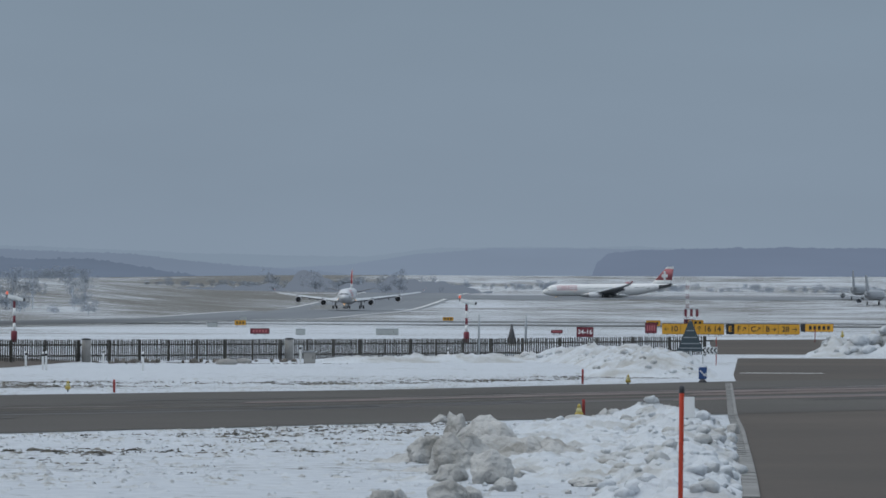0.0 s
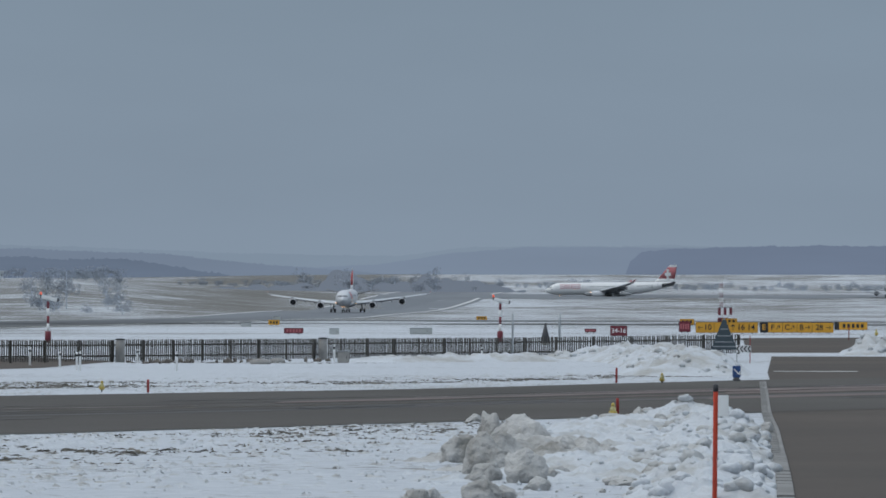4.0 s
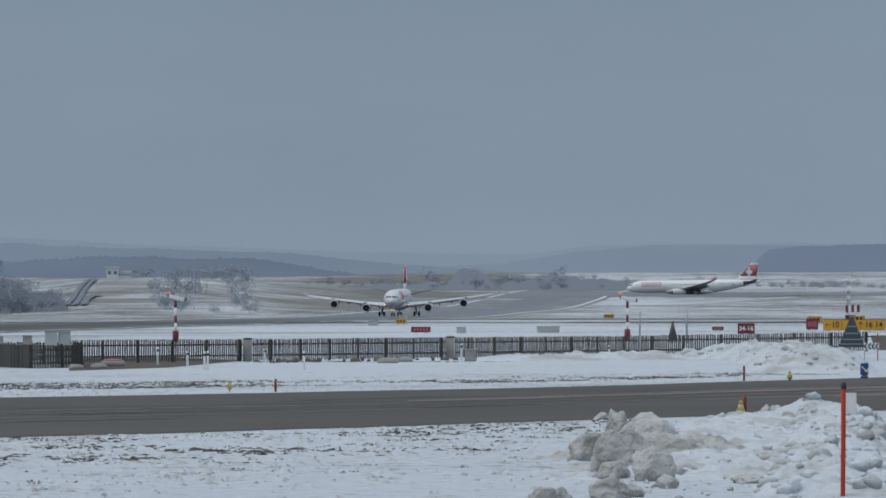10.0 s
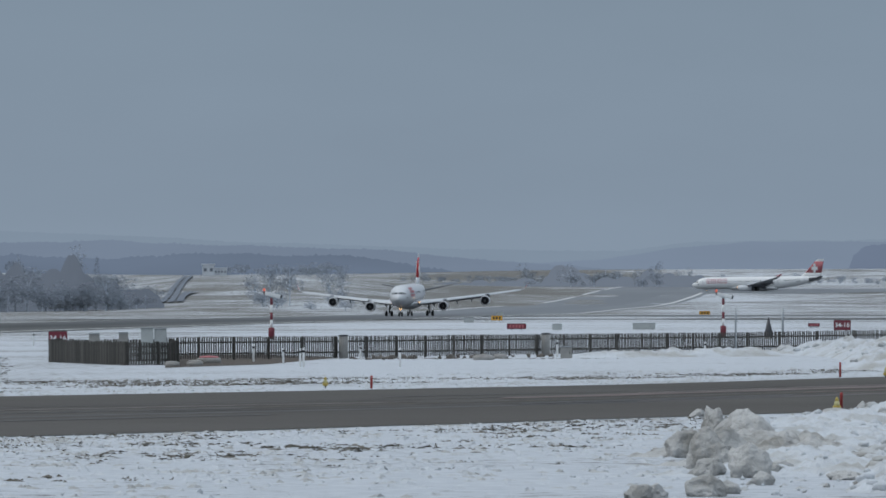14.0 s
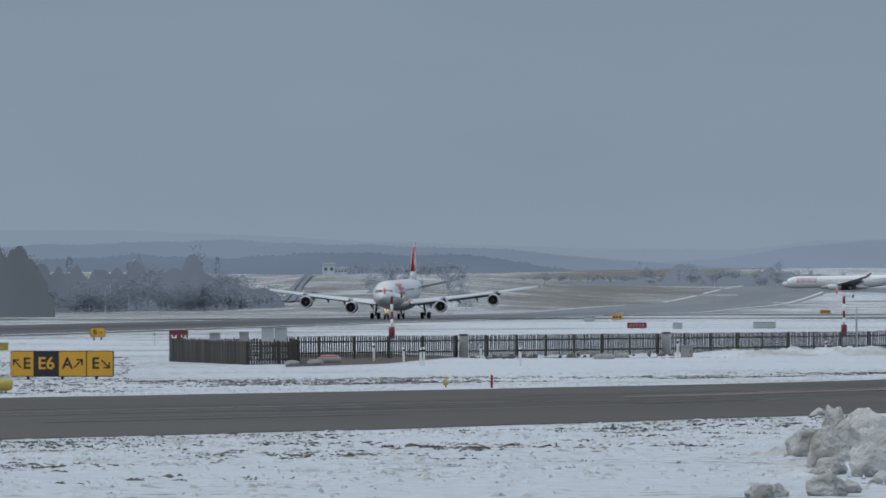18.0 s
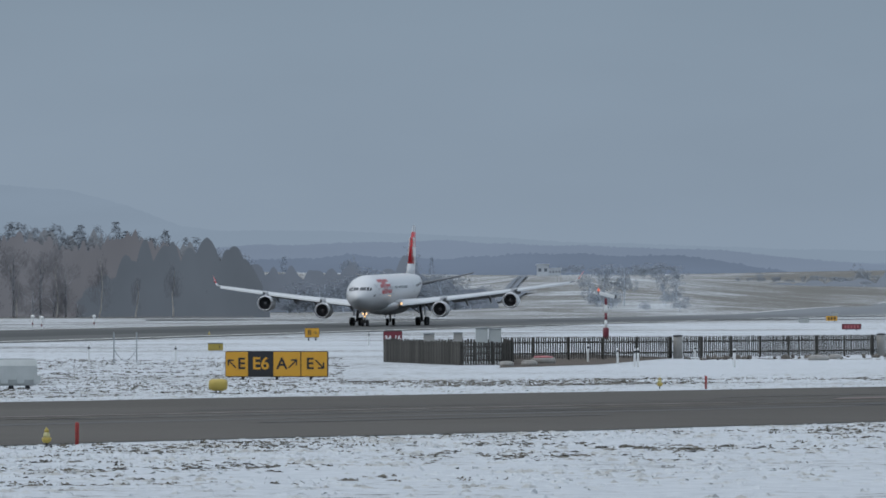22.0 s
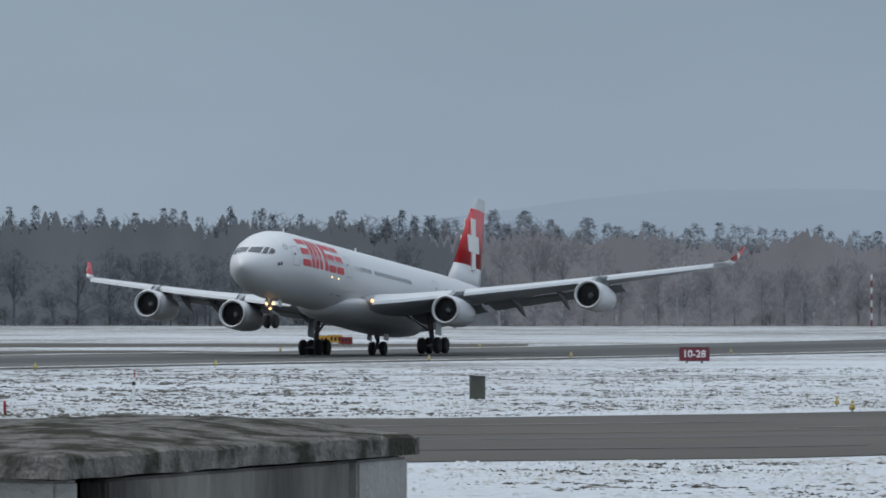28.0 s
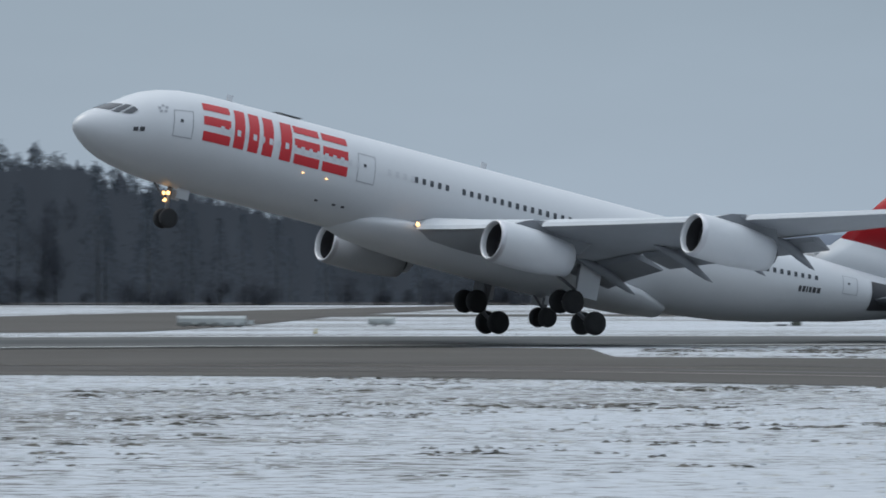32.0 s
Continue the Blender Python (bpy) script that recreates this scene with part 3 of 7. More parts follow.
WING = [  # half span, leading edge, chord, thickness, height
    (1.5, 20.24, 12.6, 0.13, 3.25), (2.8, 21.07, 11.6, 0.13, 3.4), (6.0, 23.16, 9.4, 0.12, 3.84), (9.7, 25.55, 7.5, 0.11, 4.44), (14.0, 28.36, 6.2, 0.105, 5.12),
    (20.1, 32.32, 4.8, 0.1, 6.14), (25.0, 35.55, 3.6, 0.1, 7.01), (29.0, 38.15, 2.5, 0.1, 7.73)]


def wing_at(y):
    for a, b in zip(WING, WING[1:]):
        if y <= b[0]:
            f = (y - a[0]) / (b[0] - a[0])
            return [a[i] + (b[i] - a[i]) * f for i in range(1, 5)]
    return list(WING[-1][1:])


def mirrored(bm, side):
    if side < 0:
        bmesh.ops.transform(bm, matrix=Matrix.Diagonal((1, -1, 1, 1)), verts=bm.verts)
        bmesh.ops.reverse_faces(bm, faces=bm.faces)
    return bm


def build_wheel(parent, x, y, z, r, w, name="wheel"):
    """A tyre on its hub, standing across the plane."""
    m = Matrix.Translation((x, y, z)) @ Matrix.Rotation(radians(90), 4, "X")
    t = part(name, turned(bmesh.new(), [(r * 0.55, -w / 2), (r * 0.86, -w / 2), (r * 0.97, -w * 0.36), (r, -w * 0.15), (r, w * 0.15), (r * 0.97, w * 0.36), (r * 0.86, w / 2), (r * 0.55, w / 2)], m, 22), "tyre", parent, smooth=True)
    part("hub", turned(bmesh.new(), [(r * 0.15, -w * 0.46), (r * 0.5, -w * 0.44), (r * 0.56, -w * 0.48), (r * 0.56, w * 0.48), (r * 0.5, w * 0.44), (r * 0.15, w * 0.46)], m, 16), "hub_metal", t, "grey wheel hub", smooth=True)
    return t


def build_engine(plane, side, y, x_in, z, r, length):
    m = Matrix.Translation((x_in, side * y, z)) @ Matrix.Rotation(radians(-90), 4, "Y")
    prof = [(r * 0.80, 0.30), (r * 0.82, 0.06), (r * 0.88, -0.03), (r * 0.95, 0.05), (r * 1.0, 0.30), (r * 1.02, length * 0.30), (r * 1.0, length * 0.55), (r * 0.88, length * 0.85), (r * 0.78, length), (r * 0.72, length), (r * 0.70, length - 0.5)]
    nac = bmesh.new()
    seg = 36
    rings = [[(q * math.cos(2 * math.pi * i / seg), q * math.sin(2 * math.pi * i / seg), h) for i in range(seg)] for q, h in prof]
    loft(nac, rings, caps=False)
    bmesh.ops.transform(nac, matrix=m, verts=nac.verts)
    bmesh.ops.recalc_face_normals(nac, faces=nac.faces)
    eng = part("engine", nac, "hull", plane, "white engine cowling", smooth=True)
    flip = m
    lip = bmesh.new()
    loft(lip, [[(q * math.cos(2 * math.pi * i / seg), q * math.sin(2 * math.pi * i / seg), h) for i in range(seg)] for q, h in [(r * 0.805, 0.32), (r * 0.83, 0.05), (r * 0.885, -0.045), (r * 0.955, 0.04), (r * 1.004, 0.26)]], caps=False)
    bmesh.ops.transform(lip, matrix=flip, verts=lip.verts)
    part("intake_lip", lip, "bare_metal", eng, "polished metal intake lip", smooth=True)
    duct = bmesh.new()
    loft(duct, [[(q * math.cos(2 * math.pi * i / seg), q * math.sin(2 * math.pi * i / seg), h) for i in range(seg)] for q, h in [(r * 0.80, 0.29), (r * 0.78, 1.1)]], caps=False)
    bmesh.ops.transform(duct, matrix=flip, verts=duct.verts)
    part("intake_duct", duct, "dark_metal", eng, "dark intake duct", smooth=True)
    fan = bmesh.new()
    for i in range(26):
        a = 2 * math.pi * i / 26
        p = [(0.2 * r, -0.05, 1.0), (0.2 * r, 0.05, 1.06), (0.77 * r, 0.13, 1.1), (0.77 * r, -0.10, 0.98)]
        vs = [fan.verts.new((u * math.cos(a) - v * math.sin(a), u * math.sin(a) + v * math.cos(a), w)) for u, v, w in p]
        fan.faces.new(vs)
    bmesh.ops.create_circle(fan, cap_ends=True, segments=24, radius=0.79 * r, matrix=Matrix.Translation((0, 0, 1.16)))
    bmesh.ops.transform(fan, matrix=flip, verts=fan.verts)
    part("fan", fan, "dark_metal", eng, "dark fan blades")
    part("spinner", turned(bmesh.new(), [(0.02, 0.62), (0.10 * r, 0.70), (0.19 * r, 0.88), (0.22 * r, 1.08)], flip, 14), "gear_metal", eng, "grey spinner", smooth=True)
    part("exhaust", turned(bmesh.new(), [(r * 0.70, length - 0.6), (r * 0.52, length - 0.1), (r * 0.45, length + 0.35), (r * 0.2, length + 0.55), (0.02, length + 0.7)], flip, 20), "dark_metal", eng, "dark exhaust cone", smooth=True)
    # pylon
    le, ch, th, wz = wing_at(y)
    py = bmesh.new()
    top_f, top_b = N(le) + 0.1, N(le + ch * 0.55)
    for s in (-1, 1):
        pts = [(x_in - length * 0.22, z + r * 0.96), (top_f + 0.4, wz + 0.02), (top_f - 0.6, wz + 0.22), (top_b, wz - 0.1), (x_in - length * 1.12, z + r * 0.35), (x_in - length * 0.9, z + r * 0.6)]
        vs = [py.verts.new((a, side * y + s * 0.2, b)) for a, b in pts]
        py.faces.new(vs)
    py.verts.ensure_lookup_table()
    for i in range(6):
        j = (i + 1) % 6
        py.faces.new((py.verts[i], py.verts[j], py.verts[6 + j], py.verts[6 + i]))
    bmesh.ops.recalc_face_normals(py, faces=py.faces)
    part("pylon", py, "belly", eng, "grey engine pylon")
    return eng


def build_airliner(name, label, engines, mat_hull="hull", mat_red="red"):
    plane = thing(name, label, "aircraft")
    # fuselage
    bm = bmesh.new()
    xs = [h[0] for h in HULL]
    fine = sorted(set(xs + [9 + 3 * i for i in range(12)]))
    loft(bm, [[skin(x, 360 * i / 40) for i in range(40)] for x in fine])
    body = part("fuselage", bm, mat_hull, plane, "white painted fuselage", smooth=True)
    # wing box fairing under the belly
    bm = bmesh.new()
    loft(bm, [[(N(x), w * math.cos(radians(a)), c + h * math.sin(radians(a))) for a in range(180, 361, 12)] + [(N(x), w * math.cos(radians(a)) * 0.9, c + 0.2) for a in (20, 160)]
              for x, w, c, h in [(17.5, 1.2, 3.0, 0.62), (19, 2.3, 3.3, 1.25), (21, 3.05, 3.5, 1.62), (24, 3.3, 3.5, 1.74), (31, 3.3, 3.5, 1.76), (35, 3.1, 3.5, 1.68), (38, 2.5, 3.3, 1.3), (40.5, 1.3, 2.9, 0.6)]])
    part("belly_fairing", bm, mat_hull, plane, "white belly fairing", smooth=True)
    for side in (1, -1):
        # wings with slats, flaps and fairings
        bm = bmesh.new()
        loft(bm, [airfoil(le, ch, th, y, z, twist=0.012 if y < 20 else 0.0) for y, le, ch, th, z in WING])
        wing = part("wing", mirrored(bm, side), "wing_top", plane, "light grey swept wing", smooth=True)
        FLEXING.setdefault(name, []).append((wing, side))
        bm = bmesh.new()
        for y0, y1 in ((3.6, 9.2), (10.2, 19.6), (20.6, 28.4)):
            rings = []
            for i in range(6):
                y = y0 + (y1 - y0) * i / 5
                le, ch, th, z = wing_at(y)
                rings.append([(N(le - 0.42), y, z - 0.34), (N(le - 0.30), y, z - 0.08), (N(le + 0.25), y, z + th * ch * 0.30), (N(le + 0.75), y, z + th * ch * 0.44), (N(le + 0.7), y, z + th * ch * 0.36), (N(le + 0.1), y, z - 0.02), (N(le - 0.15), y, z - 0.30)])
            loft(bm, rings)
        part("slat", mirrored(bm, side), "slat_metal", wing, "light grey leading edge slats", smooth=False)
        for y0, y1 in ((3.4, 9.4), (10.0, 20.5)):
            bm = bmesh.new()
            rings = []
            for i in range(5):
                y = y0 + (y1 - y0) * i / 4
                le, ch, th, z = wing_at(y)
                te, c2 = le + ch, 0.26 * ch
                rings.append([(N(te - 0.30 * c2), y, z - 0.20), (N(te + 0.1 * c2), y, z - 0.10), (N(te + 0.85 * c2), y, z - 0.62), (N(te + 0.80 * c2), y, z - 0.70), (N(te - 0.1 * c2), y, z - 0.42)])
            loft(bm, rings)
            part("flap", mirrored(bm, side), "belly", wing, "grey trailing edge flap lowered for take-off")
        for y, ln in ((6.3, 4.4), (12.2, 4.4), (15.8, 3.9), (19.0, 3.4)):
            le, ch, th, z = wing_at(y)
            te = le + ch
            bm = bmesh.new()
            rings = []
            for f, r, dz in ((0, 0.04, 0.0), (0.15, 0.2, -0.1), (0.4, 0.32, -0.28), (0.65, 0.30, -0.62), (0.88, 0.16, -1.0), (1.0, 0.03, -1.18)):
                rings.append([(N(te - 0.45 * ln + f * ln), y + r * 0.7 * math.cos(2 * math.pi * i / 12), z - 0.3 + dz + r * math.sin(2 * math.pi * i / 12)) for i in range(12)])
            loft(bm, rings)
            part("flap_fairing", mirrored(bm, side), "belly", wing, "grey canoe-shaped flap track fairing", smooth=True)
        # winglet
        bm = bmesh.new()
        loft(bm, [airfoil(38.15, 2.5, 0.10, 29.0, 7.73), airfoil(38.65, 2.1, 0.09, 29.3, 7.92), airfoil(39.0, 1.8, 0.09, 29.45, 8.12)])
        part("winglet_root", mirrored(bm, side), mat_hull, wing, "white winglet root", smooth=True)
        bm = bmesh.new()
        loft(bm, [airfoil(39.0, 1.8, 0.09, 29.45, 8.12), airfoil(39.85, 1.3, 0.08, 29.75, 8.63), airfoil(40.85, 0.8, 0.08, 30.1, 9.4)])
        part("winglet", mirrored(bm, side), mat_red, wing, "red winglet", smooth=True)
        bm = bmesh.new()
        box(bm, N(40.25), 29.83, 8.6, 0.62, 0.05, 0.2)
        box(bm, N(40.25), 29.83, 8.6, 0.2, 0.05, 0.62)
        part("winglet_cross", mirrored(bm, side), "sign_white", wing, "small white cross")
        for e in engines:
            FLEXING[name].append((build_engine(plane, side, *e), side))
        # tailplane
        bm = bmesh.new()
        loft(bm, [airfoil(53.9, 6.0, 0.10, 0.4, 6.6), airfoil(54.5, 5.5, 0.10, 1.4, 6.75), airfoil(59.0, 2.2, 0.09, 9.5, 8.15), airfoil(59.5, 1.6, 0.08, 9.8, 8.25)])
        bmesh.ops.rotate(bm, verts=bm.verts, cent=(N(57.0), 0, 6.8), matrix=Matrix.Rotation(radians(5), 3, "Y"))
        part("tailplane", mirrored(bm, side), "tail_grey", plane, "dark grey tailplane trimmed nose down", smooth=True)
        bm = bmesh.new()
        skin_patch(bm, 54.6, 60.4, -34, 34, 0.03, 10, 12) if side > 0 else skin_patch(bm, 54.6, 60.4, 146, 214, 0.03, 10, 12)
        part("tailplane_seal", bm, "dark_metal", plane, "dark scuff plate at the tailplane root", smooth=True)
        # main gear: leg, bogie beam, four wheels, doors
        leg = part("main_leg", rod(rod(bmesh.new(), (0.0, side * 5.3, 0.75), (0.15, side * 4.9, 4.0), 0.2, 0.26, 14), (0.1, side * 5.1, 1.9), (1.7, side * 3.4, 3.2), 0.09, 0.09, 8), "gear_metal", plane, "steel main landing gear leg", smooth=True)
        box(b2 := bmesh.new(), -0.1, side * 5.75, 2.6, 1.5, 0.06, 2.0, 0.02)
        part("gear_door", b2, mat_hull, plane, "white landing gear door")
        bogie = new("bogie")
        bogie.parent = plane
        bogie.matrix_basis = pose(0, side * 5.34, 0.75)
        part("bogie_beam", rod(rod(rod(bmesh.new(), (1.0, 0, -0.02), (-1.0, 0, -0.02), 0.13), (0.99, -0.75, -0.05), (0.99, 0.75, -0.05), 0.07), (-0.99, -0.75, -0.05), (-0.99, 0.75, -0.05), 0.07), "gear_metal", bogie)
        for wx in (0.99, -0.99):
            for wy in (-0.7, 0.7):
                build_wheel(bogie, wx, wy, -0.05, 0.70, 0.46)
        BOGIES.setdefault(name, []).append(bogie)
    # centre gear and nose gear
    if len(engines) > 1:
        part("centre_leg", rod(rod(bmesh.new(), (-1.0, 0, 0.55), (-0.9, 0, 2.4), 0.15, 0.2, 12), (-0.9, 0, 1.1), (0.4, 0, 2.2), 0.07), "gear_metal", plane, "steel centre landing gear leg", smooth=True)
        for wy in (0.75, -0.75):
            part("centre_gear_door", box(bmesh.new(), -1.0, wy, 1.75, 1.1, 0.05, 0.9, 0.02), mat_hull, plane, "white centre gear door")
        for wy in (-0.5, 0.5):
            build_wheel(plane, -1.0, wy, 0.62, 0.60, 0.42)
    nx = N(6.95)
    part("nose_leg", rod(rod(bmesh.new(), (nx, 0, 0.53), (nx + 0.1, 0, 2.6), 0.11, 0.15, 12), (nx, 0, 1.3), (nx + 1.4, 0, 2.6), 0.06), "gear_metal", plane, "steel nose landing gear leg", smooth=True)
    for wy in (0.55, -0.55):
        part("nose_gear_door", box(bmesh.new(), nx - 0.5, wy, 2.05, 0.8, 0.05, 0.6, 0.02), mat_hull, plane, "white nose gear door")
    for wy in (-0.36, 0.36):
        build_wheel(plane, nx, wy, 0.53, 0.57, 0.36)
    for wy, wz in ((-0.28, 1.95), (0.28, 1.95), (0.0, 1.55)):
        part("taxi_light", rod(bmesh.new(), (nx + 0.22, wy, wz), (nx + 0.36, wy, wz), 0.10, 0.11, 12), "landing_light", plane, "lit landing light")
    for side in (1, -1):
        le, ch, th, z = wing_at(3.6)
        part("wing_root_light", rod(bmesh.new(), (N(le) + 0.28, side * 3.6, z), (N(le) + 0.40, side * 3.6, z), 0.11, 0.12, 12), "landing_light", plane, "lit wing root landing light")
    # fin with a white tip and cross
    FIN = [(7.7, 50.4, 10.0, 0.09), (10.1, 52.95, 7.81, 0.09), (15.4, 57.55, 4.0, 0.085), (16.5, 58.65, 3.0, 0.08)]
    bm = bmesh.new()
    loft(bm, [airfoil(le, ch, th, 0, z, vertical=True) for z, le, ch, th in FIN[:2]])
    part("fin_root", bm, mat_hull, plane, "white fin root", smooth=True)
    bm = bmesh.new()
    loft(bm, [airfoil(le, ch, th, 0, z, vertical=True) for z, le, ch, th in FIN[1:3]])
    fin = part("fin", bm, mat_red, plane, "red tail fin", smooth=True)
    bm = bmesh.new()
    loft(bm, [airfoil(le, ch, th, 0, z, vertical=True) for z, le, ch, th in FIN[2:]])
    part("fin_tip", bm, mat_hull, fin, "white fin tip")
    for side in (1, -1):
        bm = bmesh.new()
        o = side * 0.36
        cx, cz = N(57.35), 12.1

        def arm(hw, hh):
            vs = [bm.verts.new((cx + a * hw, o * (1.0 if b < 0 else 0.82) + side * 0.10, cz + b * hh)) for a, b in ((-1, -1), (1, -1), (1, 1), (-1, 1))]
            bm.faces.new(vs if side > 0 else vs[::-1])
        arm(0.50, 2.30)
        arm(1.42, 0.76)
        ext = bmesh.ops.extrude_face_region(bm, geom=list(bm.faces))
        bmesh.ops.translate(bm, verts=[v for v in ext["geom"] if isinstance(v, bmesh.types.BMVert)], vec=(0, -side * 0.16, 0))
        part("cross", bm, "sign_white", fin, "white cross")
    # cabin windows, doors, cockpit panes, title, registration bars
    for a_of in (lambda a: a, lambda a: 180 - a):
        k = 1 if a_of(0) == 0 else -1
        for run in ((21.0, 23.4), (24.3, 33.6), (43.0, 50.4)):
            x = run[0]
            while x < run[1]:
                bm = bmesh.new()
                a0, a1 = a_of(12.5), a_of(20.0)
                skin_patch(bm, x, x + 0.24, a0, a1, 0.018, 1, 2)
                part("cabin_window", bm, "window", body)
                x += 0.535
        for x0 in (4.95, 17.1, 40.0, 52.2):
            bm = bmesh.new()
            w = 1.15
            for xa, xb, aa, ab in ((x0, x0 + 0.05, -4, 32), (x0 + w, x0 + w + 0.05, -4, 32), (x0, x0 + w, -4.0, -2.6), (x0, x0 + w, 31, 32)):
                skin_patch(bm, xa, xb, a_of(aa), a_of(ab), 0.02, 1, 6)
            door = part("door", bm, "line", body, "closed cabin door outline")
            b2 = bmesh.new()
            skin_patch(b2, x0 + 0.4, x0 + 0.58, a_of(15), a_of(19), 0.022, 1, 1)
            part("door_window", b2, "window", door)
        # cockpit panes
        for y0, y1, b0, b1, t0, t1 in ((0.09, 0.98, 5.60, 5.54, 6.04, 6.08), (1.09, 1.38, 5.50, 5.49, 6.09, 6.07), (1.48, 1.76, 5.50, 5.56, 6.05, 5.86)):
            bm = bmesh.new()
            g = []
            for i in range(7):
                f = i / 6
                yy = y0 + (y1 - y0) * f
                col = []
                for j in range(5):
                    zz = (b0 + (b1 - b0) * f) * (1 - j / 4) + (t0 + (t1 - t0) * f) * j / 4
                    near, back = 0.3, 6.0
                    for _ in range(26):
                        mid = (near + back) / 2
                        w, lo, hi = hull_at(mid)
                        e = (yy / w) ** 2 + ((zz - (lo + hi) / 2) / ((hi - lo) / 2)) ** 2
                        near, back = (mid, back) if e > 1 else (near, mid)
                    col.append(bm.verts.new((N(back) + 0.03, yy * k * 1.012, zz + 0.012)))
                g.append(col)
            for i in range(6):
                for j in range(4):
                    bm.faces.new((g[i][j], g[i + 1][j], g[i + 1][j + 1], g[i][j + 1]))
            part("cockpit_window", bm, "window", body, "dark cockpit pane", smooth=True)
        # plain red bars in place of the airline's title
        x = 6.8
        for w, lying in ((1.75, True), (2.85, False), (0.75, None), (1.7, True), (1.7, True)):
            pieces = [(x, x + w, a, a + 11.5) for a in (-2, 17.5, 37.5)] if lying else [(x, x + w, -2, 49)] if lying is None else [(x + 0.95 * i, x + 0.95 * i + 0.68, -2, 49) for i in range(3)]
            for xa, xb, aa, ab in pieces:
                bm = bmesh.new()
                skin_patch(bm, xa, xb, a_of(aa), a_of(ab), 0.02, 3, 10, 0.1 if not lying else 0.0)
                part("title_bar", bm, "red" if mat_red == "red" else "faint_title", body, "red bar of the airline title", smooth=True)
            x += w + 0.22
        x = 7.9
        while x < 20.9:
            bm = bmesh.new()
            if not 17.2 < x < 18.7:
                skin_patch(bm, x, x + 0.24, a_of(12.5), a_of(20.0), 0.026, 1, 2)
                part("covered_window", bm, "faint_line", body, "pale covered cabin window")
            x += 0.535
        for x0, w in ((48.8, 0.22), (49.1, 0.22), (49.4, 0.12), (49.6, 0.2), (49.88, 0.26), (50.22, 0.26)):
            bm = bmesh.new()
            skin_patch(bm, x0, x0 + w, a_of(-9), a_of(0), 0.018, 1, 2)
            part("registration_bar", bm, "dark_metal", body)
        for x0 in (2.75, 3.1):
            bm = bmesh.new()
            skin_patch(bm, x0, x0 + 0.26, a_of(-2), a_of(5), 0.018, 1, 1)
            part("registration_bar", bm, "dark_metal", body)
        for i in range(5):
            bm = bmesh.new()
            th = 2 * math.pi * i / 5 + math.pi / 2
            skin_patch(bm, 4.35 + 0.22 * math.cos(th) - 0.08, 4.35 + 0.22 * math.cos(th) + 0.08, a_of(33 + 5 * math.sin(th) - 2), a_of(33 + 5 * math.sin(th) + 2), 0.018, 1, 1)
            part("emblem_dot", bm, "line", body, "small grey emblem on the nose")
        for x0, an in ((13.6, -10), (15.2, -10)):
            p = skin(x0, a_of(an), 0.02)
            part("side_light", turned(bmesh.new(), [(0.02, -0.04), (0.075, 0.0), (0.02, 0.04)], Matrix.Translation(p), 8), "landing_light", body, "small lit lamp")
        for x0 in (15.0, 16.2, 16.8):
            bm = bmesh.new()
            skin_patch(bm, x0, x0 + 0.22, a_of(-40), a_of(-37), 0.018, 1, 1)
            part("vent", bm, "dark_metal", body)
    for station in (9.5, 27):
        part("antenna", box(bmesh.new(), N(station), 0, 8.05 + 0.013 * station, 0.38, 0.05, 0.4, 0.01), "hull", body, "small white blade antenna")
    bm = bmesh.new()
    skin_patch(bm, 12.6, 14.4, 82, 98, 0.12, 4, 4)
    part("roof_fairing", bm, "line", body, "low grey antenna fairing on the roof", smooth=True)
    part("tail_cone_vent", rod(bmesh.new(), (N(63.5), 0, 7.9), (N(63.75), 0, 7.92), 0.16, 0.15, 14), "dark_metal", body, "dark exhaust at the tail cone")
    return plane


BOGIES, FLEXING = {}, {}
CFM = (9.46, 9.2, 2.8, 1.24, 5.2), (19.8, 2.6, 4.45, 1.24, 5.2)
JET = build_airliner("airliner", "white four-engined airliner with red tail fin, taking off", CFM)
# far airliner: lighter white and paler reds carry the haze in their colours
TAXIING = build_airliner("twin_engine_airliner", "white twin-engined airliner with red tail, taxiing far off", [(9.4, 10.4, 2.7, 1.5, 6.2)], mat_hull="sign_white", mat_red="pale_red")

